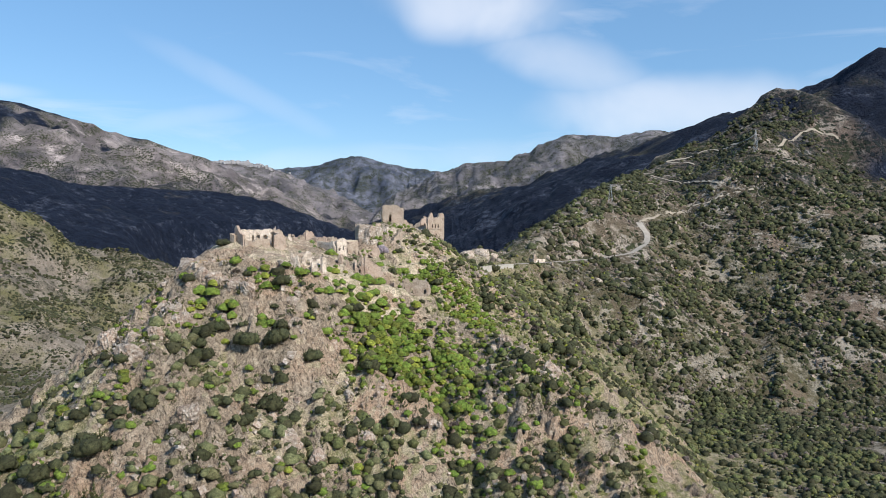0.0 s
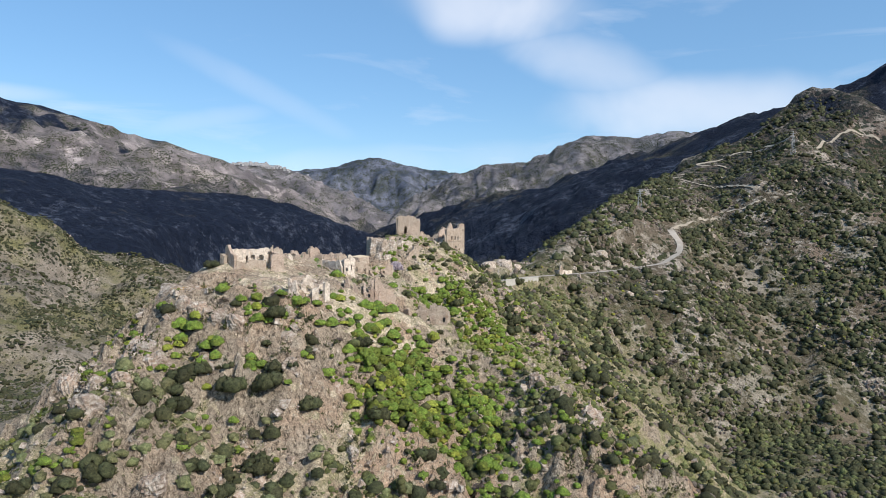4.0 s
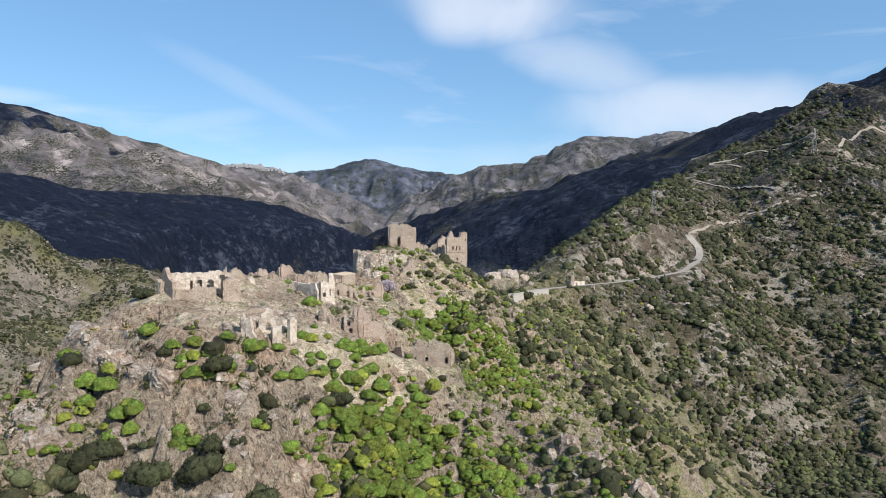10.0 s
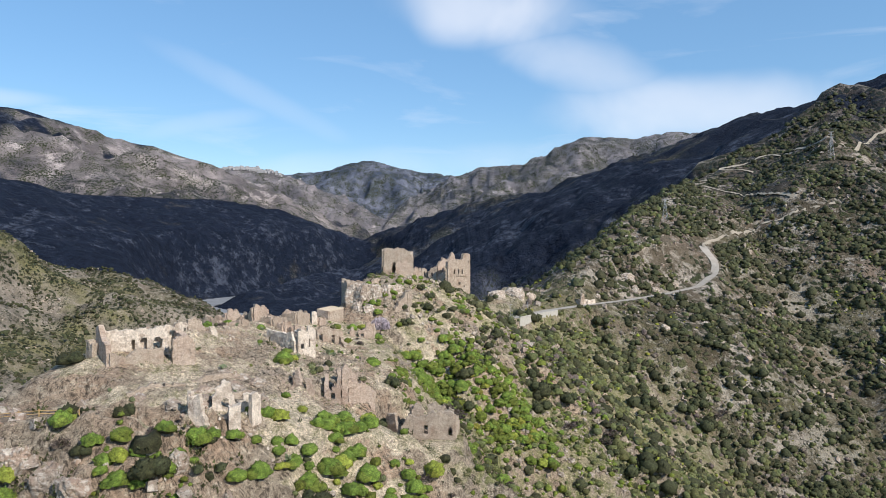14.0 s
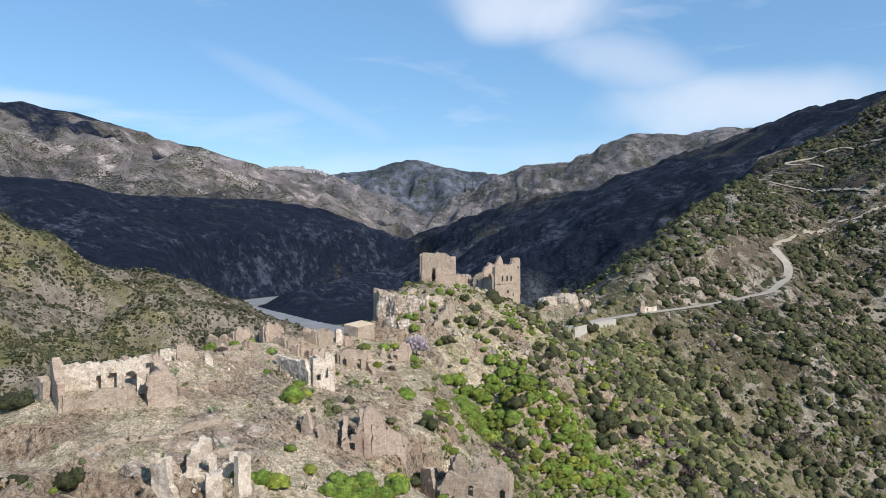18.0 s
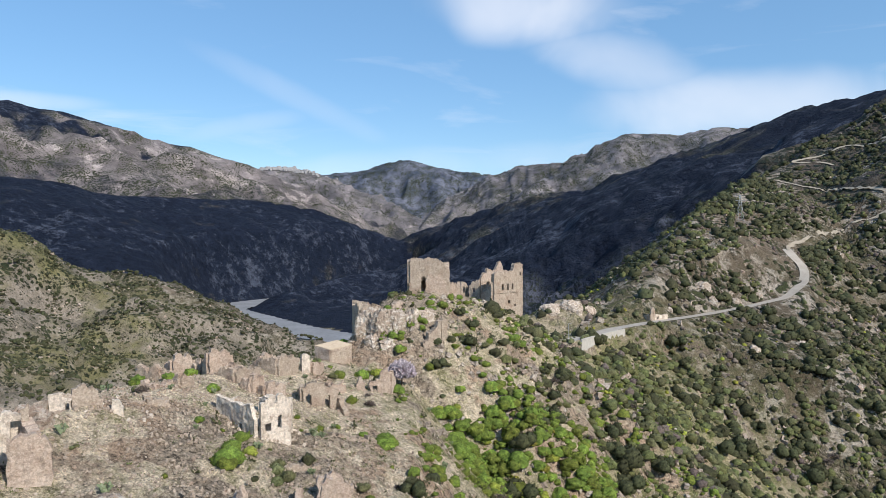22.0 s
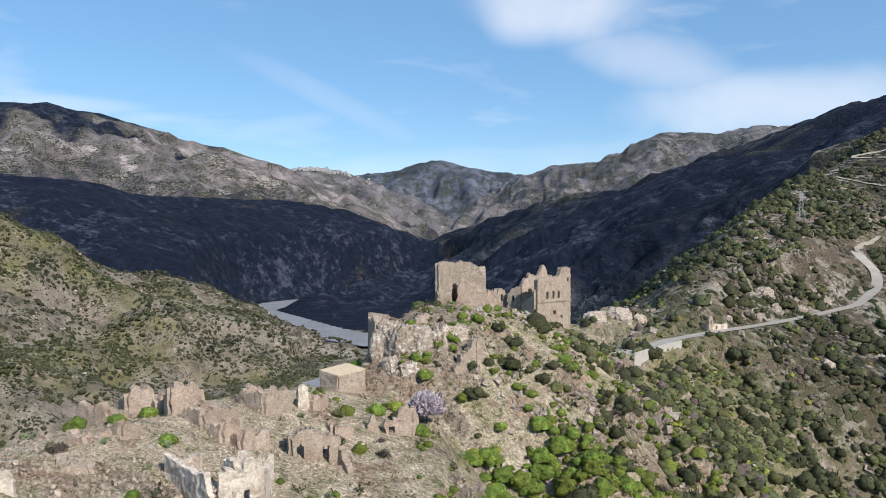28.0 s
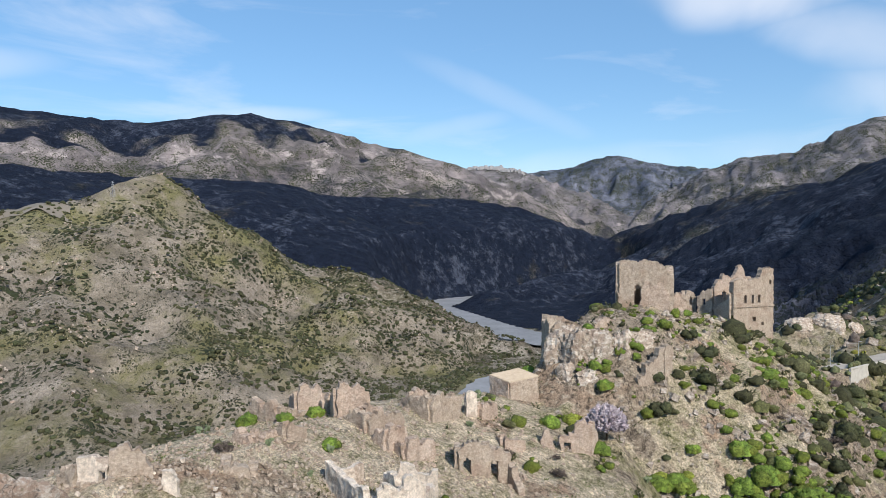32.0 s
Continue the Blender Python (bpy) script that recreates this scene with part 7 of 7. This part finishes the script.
scrub("side_spurge", "green spurge and herbs on the sunny side of the hill", LIME, 360, (-8, 62, 212, 335), (0.5, 1.7), 38, mid_slope(1, 0.0, 0.5), 8)
scrub("side_scrub", "mixed green shrubs on the sunny side of the hill", HILL_GREEN, 1100, (-8, 70, 212, 345), (0.4, 1.7), 39, mid_slope(4, -0.5, 0.3), 10)
scrub("side_evergreen", "dark shrubs on the sunny side of the hill", DARK, 120, (-4, 70, 212, 345), (0.7, 2.4), 40, mid_slope(7, -0.2, 0.4), 14)
scrub("roadside_green", "fresh green shrubs below the retaining wall", HILL_GREEN, 420, (14, 110, 320, 478), (0.6, 2.4), 41, lambda x, y: mid_slope(9, -0.4, 0.3)(x, y) * np.exp(-((x - 26 - 0.35 * (y - 360)) / 20) ** 2), 10)
scrub("golden_scrub", "yellow-green flowering spurge over the hillside", YELLOW, 800, (20, 330, 220, 640), (0.5, 1.6), 21, right_slope(19, 40, -0.2, 0.5), 5)
def carpet(x, y):
    return steps(bank(x, y), 0.3, 0.8) * np.prod([np.hypot(x - a, y - b) > c for a, b, c in ROOFED], axis=0)


def outer_slope(x, y):
    """Round the foot of the hill, thinning into what grows nearer."""
    return steps(np.hypot((x + 20) / 1.1, y - 240), 85, 120) * steps(fbm(x / 30 + 3, y / 30, 4), -0.25, 0.4)


scrub("outer_scrub", "grey-green shrubs round the foot of the hill", OLIVE, 4600, (-230, 330, -30, 480), (0.6, 2.6), 44, outer_slope, 3)
scrub("outer_evergreen", "dark shrubs round the foot of the hill", DARK, 4200, (-230, 330, -30, 480), (0.7, 3.2), 45, outer_slope, 4)
scrub("riverside_scrub", "dark scrub thick along the foot of the far hill", DARK, 4200, (-420, -120, 420, 960), (0.6, 2.8), 46, lambda x, y: steps(fbm(x / 32 + 1, y / 32, 4), -0.35, 0.3), 0)
scrub("foot_scrub", "grey-green shrubs thick at the foot of the cliffs", OLIVE, 1700, (-120, 60, 90, 180), (0.5, 2.2), 35, lambda x, y: steps(fbm(x / 13 + 6, y / 13, 3), -0.35, 0.4), 8)
scrub("face_scrub", "mixed green shrubs on the lower face of the hill", HILL_GREEN, 800, (-30, 45, 130, 208), (0.5, 2.0), 42, lambda x, y: steps(fbm(x / 12 + 5, y / 12, 3), -0.3, 0.4), 10)
scrub("face_evergreen", "dark shrubs on the lower face of the hill", DARK, 220, (-50, 45, 130, 205), (0.7, 2.6), 43, lambda x, y: steps(fbm(x / 14 + 9, y / 14, 3), -0.1, 0.4), 14)
scrub("foot_evergreen", "dark shrubs at the foot of the cliffs", DARK, 420, (-120, 60, 90, 180), (0.6, 2.6), 36, lambda x, y: steps(fbm(x / 15 + 2, y / 15, 3), -0.2, 0.4), 14)
scrub("spurge_carpet", "dense carpet of green spurge on the bank below the houses", LIME, 360, (-40, 28, 185, 314), (0.8, 2.2), 22, carpet, 14, True, 3)
scrub("flowering_carpet", "yellow-green spurge in flower on the bank below the houses", YELLOW, 60, (-40, 28, 185, 314), (0.7, 1.8), 23, carpet, 14, True, 3)


# ---- loose rock on the far side ----
def boulders(name, label, mat, count, box, low, high, seed, keep):
    rs = np.random.RandomState(seed)
    x, y = rs.uniform(box[0], box[1], count * 4), rs.uniform(box[2], box[3], count * 4)
    ok = rs.uniform(0, 1, x.size) < keep(x, y)
    x, y = x[ok][:count], y[ok][:count]
    z = height(x, y)[0]
    x, y, z = x[z > 84], y[z > 84], z[z > 84]
    cube = np.array([(a, b, c) for a in (-1, 1) for b in (-1, 1) for c in (-1, 1)], float)
    quads = np.array([(0, 1, 3, 2), (4, 6, 7, 5), (0, 4, 5, 1), (2, 3, 7, 6), (0, 2, 6, 4), (1, 5, 7, 3)])
    verts, faces = [], []
    for k in range(len(x)):
        s = low + (high - low) * rs.uniform() ** 3
        turn = np.array(Euler(rs.uniform(0, 6, 3)).to_matrix())
        v = (cube * rs.uniform(0.45, 1.1, (8, 3))) @ turn.T * s
        verts.append(v + (x[k], y[k], z[k]))
        faces.append(quads + 8 * k)
    ob = new(name, link_mesh(name, np.concatenate(verts).tolist(), np.concatenate(faces).tolist(), mat))
    return tagged(ob, label, "rocks", kind="stuff")


boulders("hillside_rocks", "pale rocks strewn over the scrubby hillside", ROCK, 5500, (15, 400, 200, 760), 0.3, 1.8, 24, right_slope(23, 35, -0.4, 0.5))
boulders("far_rocks", "tan rocks breaking through the turf across the valley", ROCK, 3500, (-640, -140, 400, 1100), 0.4, 1.5, 29, lambda x, y: steps(fbm(x / 40 + 13, y / 40, 4), 0.1, 0.6))
boulders("cliff_rocks", "broken rocks on the cliffs below the village", ROCK, 1300, (-100, 50, 120, 215), 0.2, 1.1, 25, lambda x, y: steps(fbm(x / 16, y / 16, 3), -0.5, 0.4))
boulders("castle_rocks", "pale rocks among the scrub on the castle hill", PALE_ROCK, 2600, (-42, 45, 280, 400), 0.15, 0.8, 26, near_slope(4, 12, -0.5, 0.4))


# ---- the town on the far hilltop ----
def far_town():
    rs = random.Random(40)
    verts, faces = [], []
    for _ in range(150):
        x = -1195 + rs.gauss(0, 95)
        y = 4040 + rs.uniform(-50, 20)
        w, d, h, a = rs.uniform(5, 10), rs.uniform(5, 9), rs.uniform(6, 13), rs.uniform(0, 3)
        z = ground_at(x, y) - 2
        base = len(verts)
        for lift, shrink in ((0, 1.0), (h, 1.0)):
            for sx, sy in ((-1, -1), (1, -1), (1, 1), (-1, 1)):
                px, py = sx * w * shrink, sy * d * shrink
                verts.append((x + px * math.cos(a) - py * math.sin(a), y + px * math.sin(a) + py * math.cos(a), z + lift))
        for sx in (-1, 1):
            verts.append((x + sx * w * math.cos(a), y + sx * w * math.sin(a), z + h + 2.5))
        faces += [tuple(base + k for k in q) for q in ((0, 1, 5, 4), (1, 2, 6, 5), (2, 3, 7, 6), (3, 0, 4, 7), (4, 5, 9, 8), (6, 7, 8, 9), (5, 6, 9), (7, 4, 8))]
    ob = new("hilltop_town", link_mesh("hilltop_town", verts, faces, FAR_HOUSES))
    return tagged(ob, "pale houses of a distant town crowning a hilltop", "town", kind="stuff")


FAR_HOUSES = plain_material("distant_houses", (0.24, 0.235, 0.24), (0.40, 0.38, 0.37), 0.08, 0.9)
far_town()
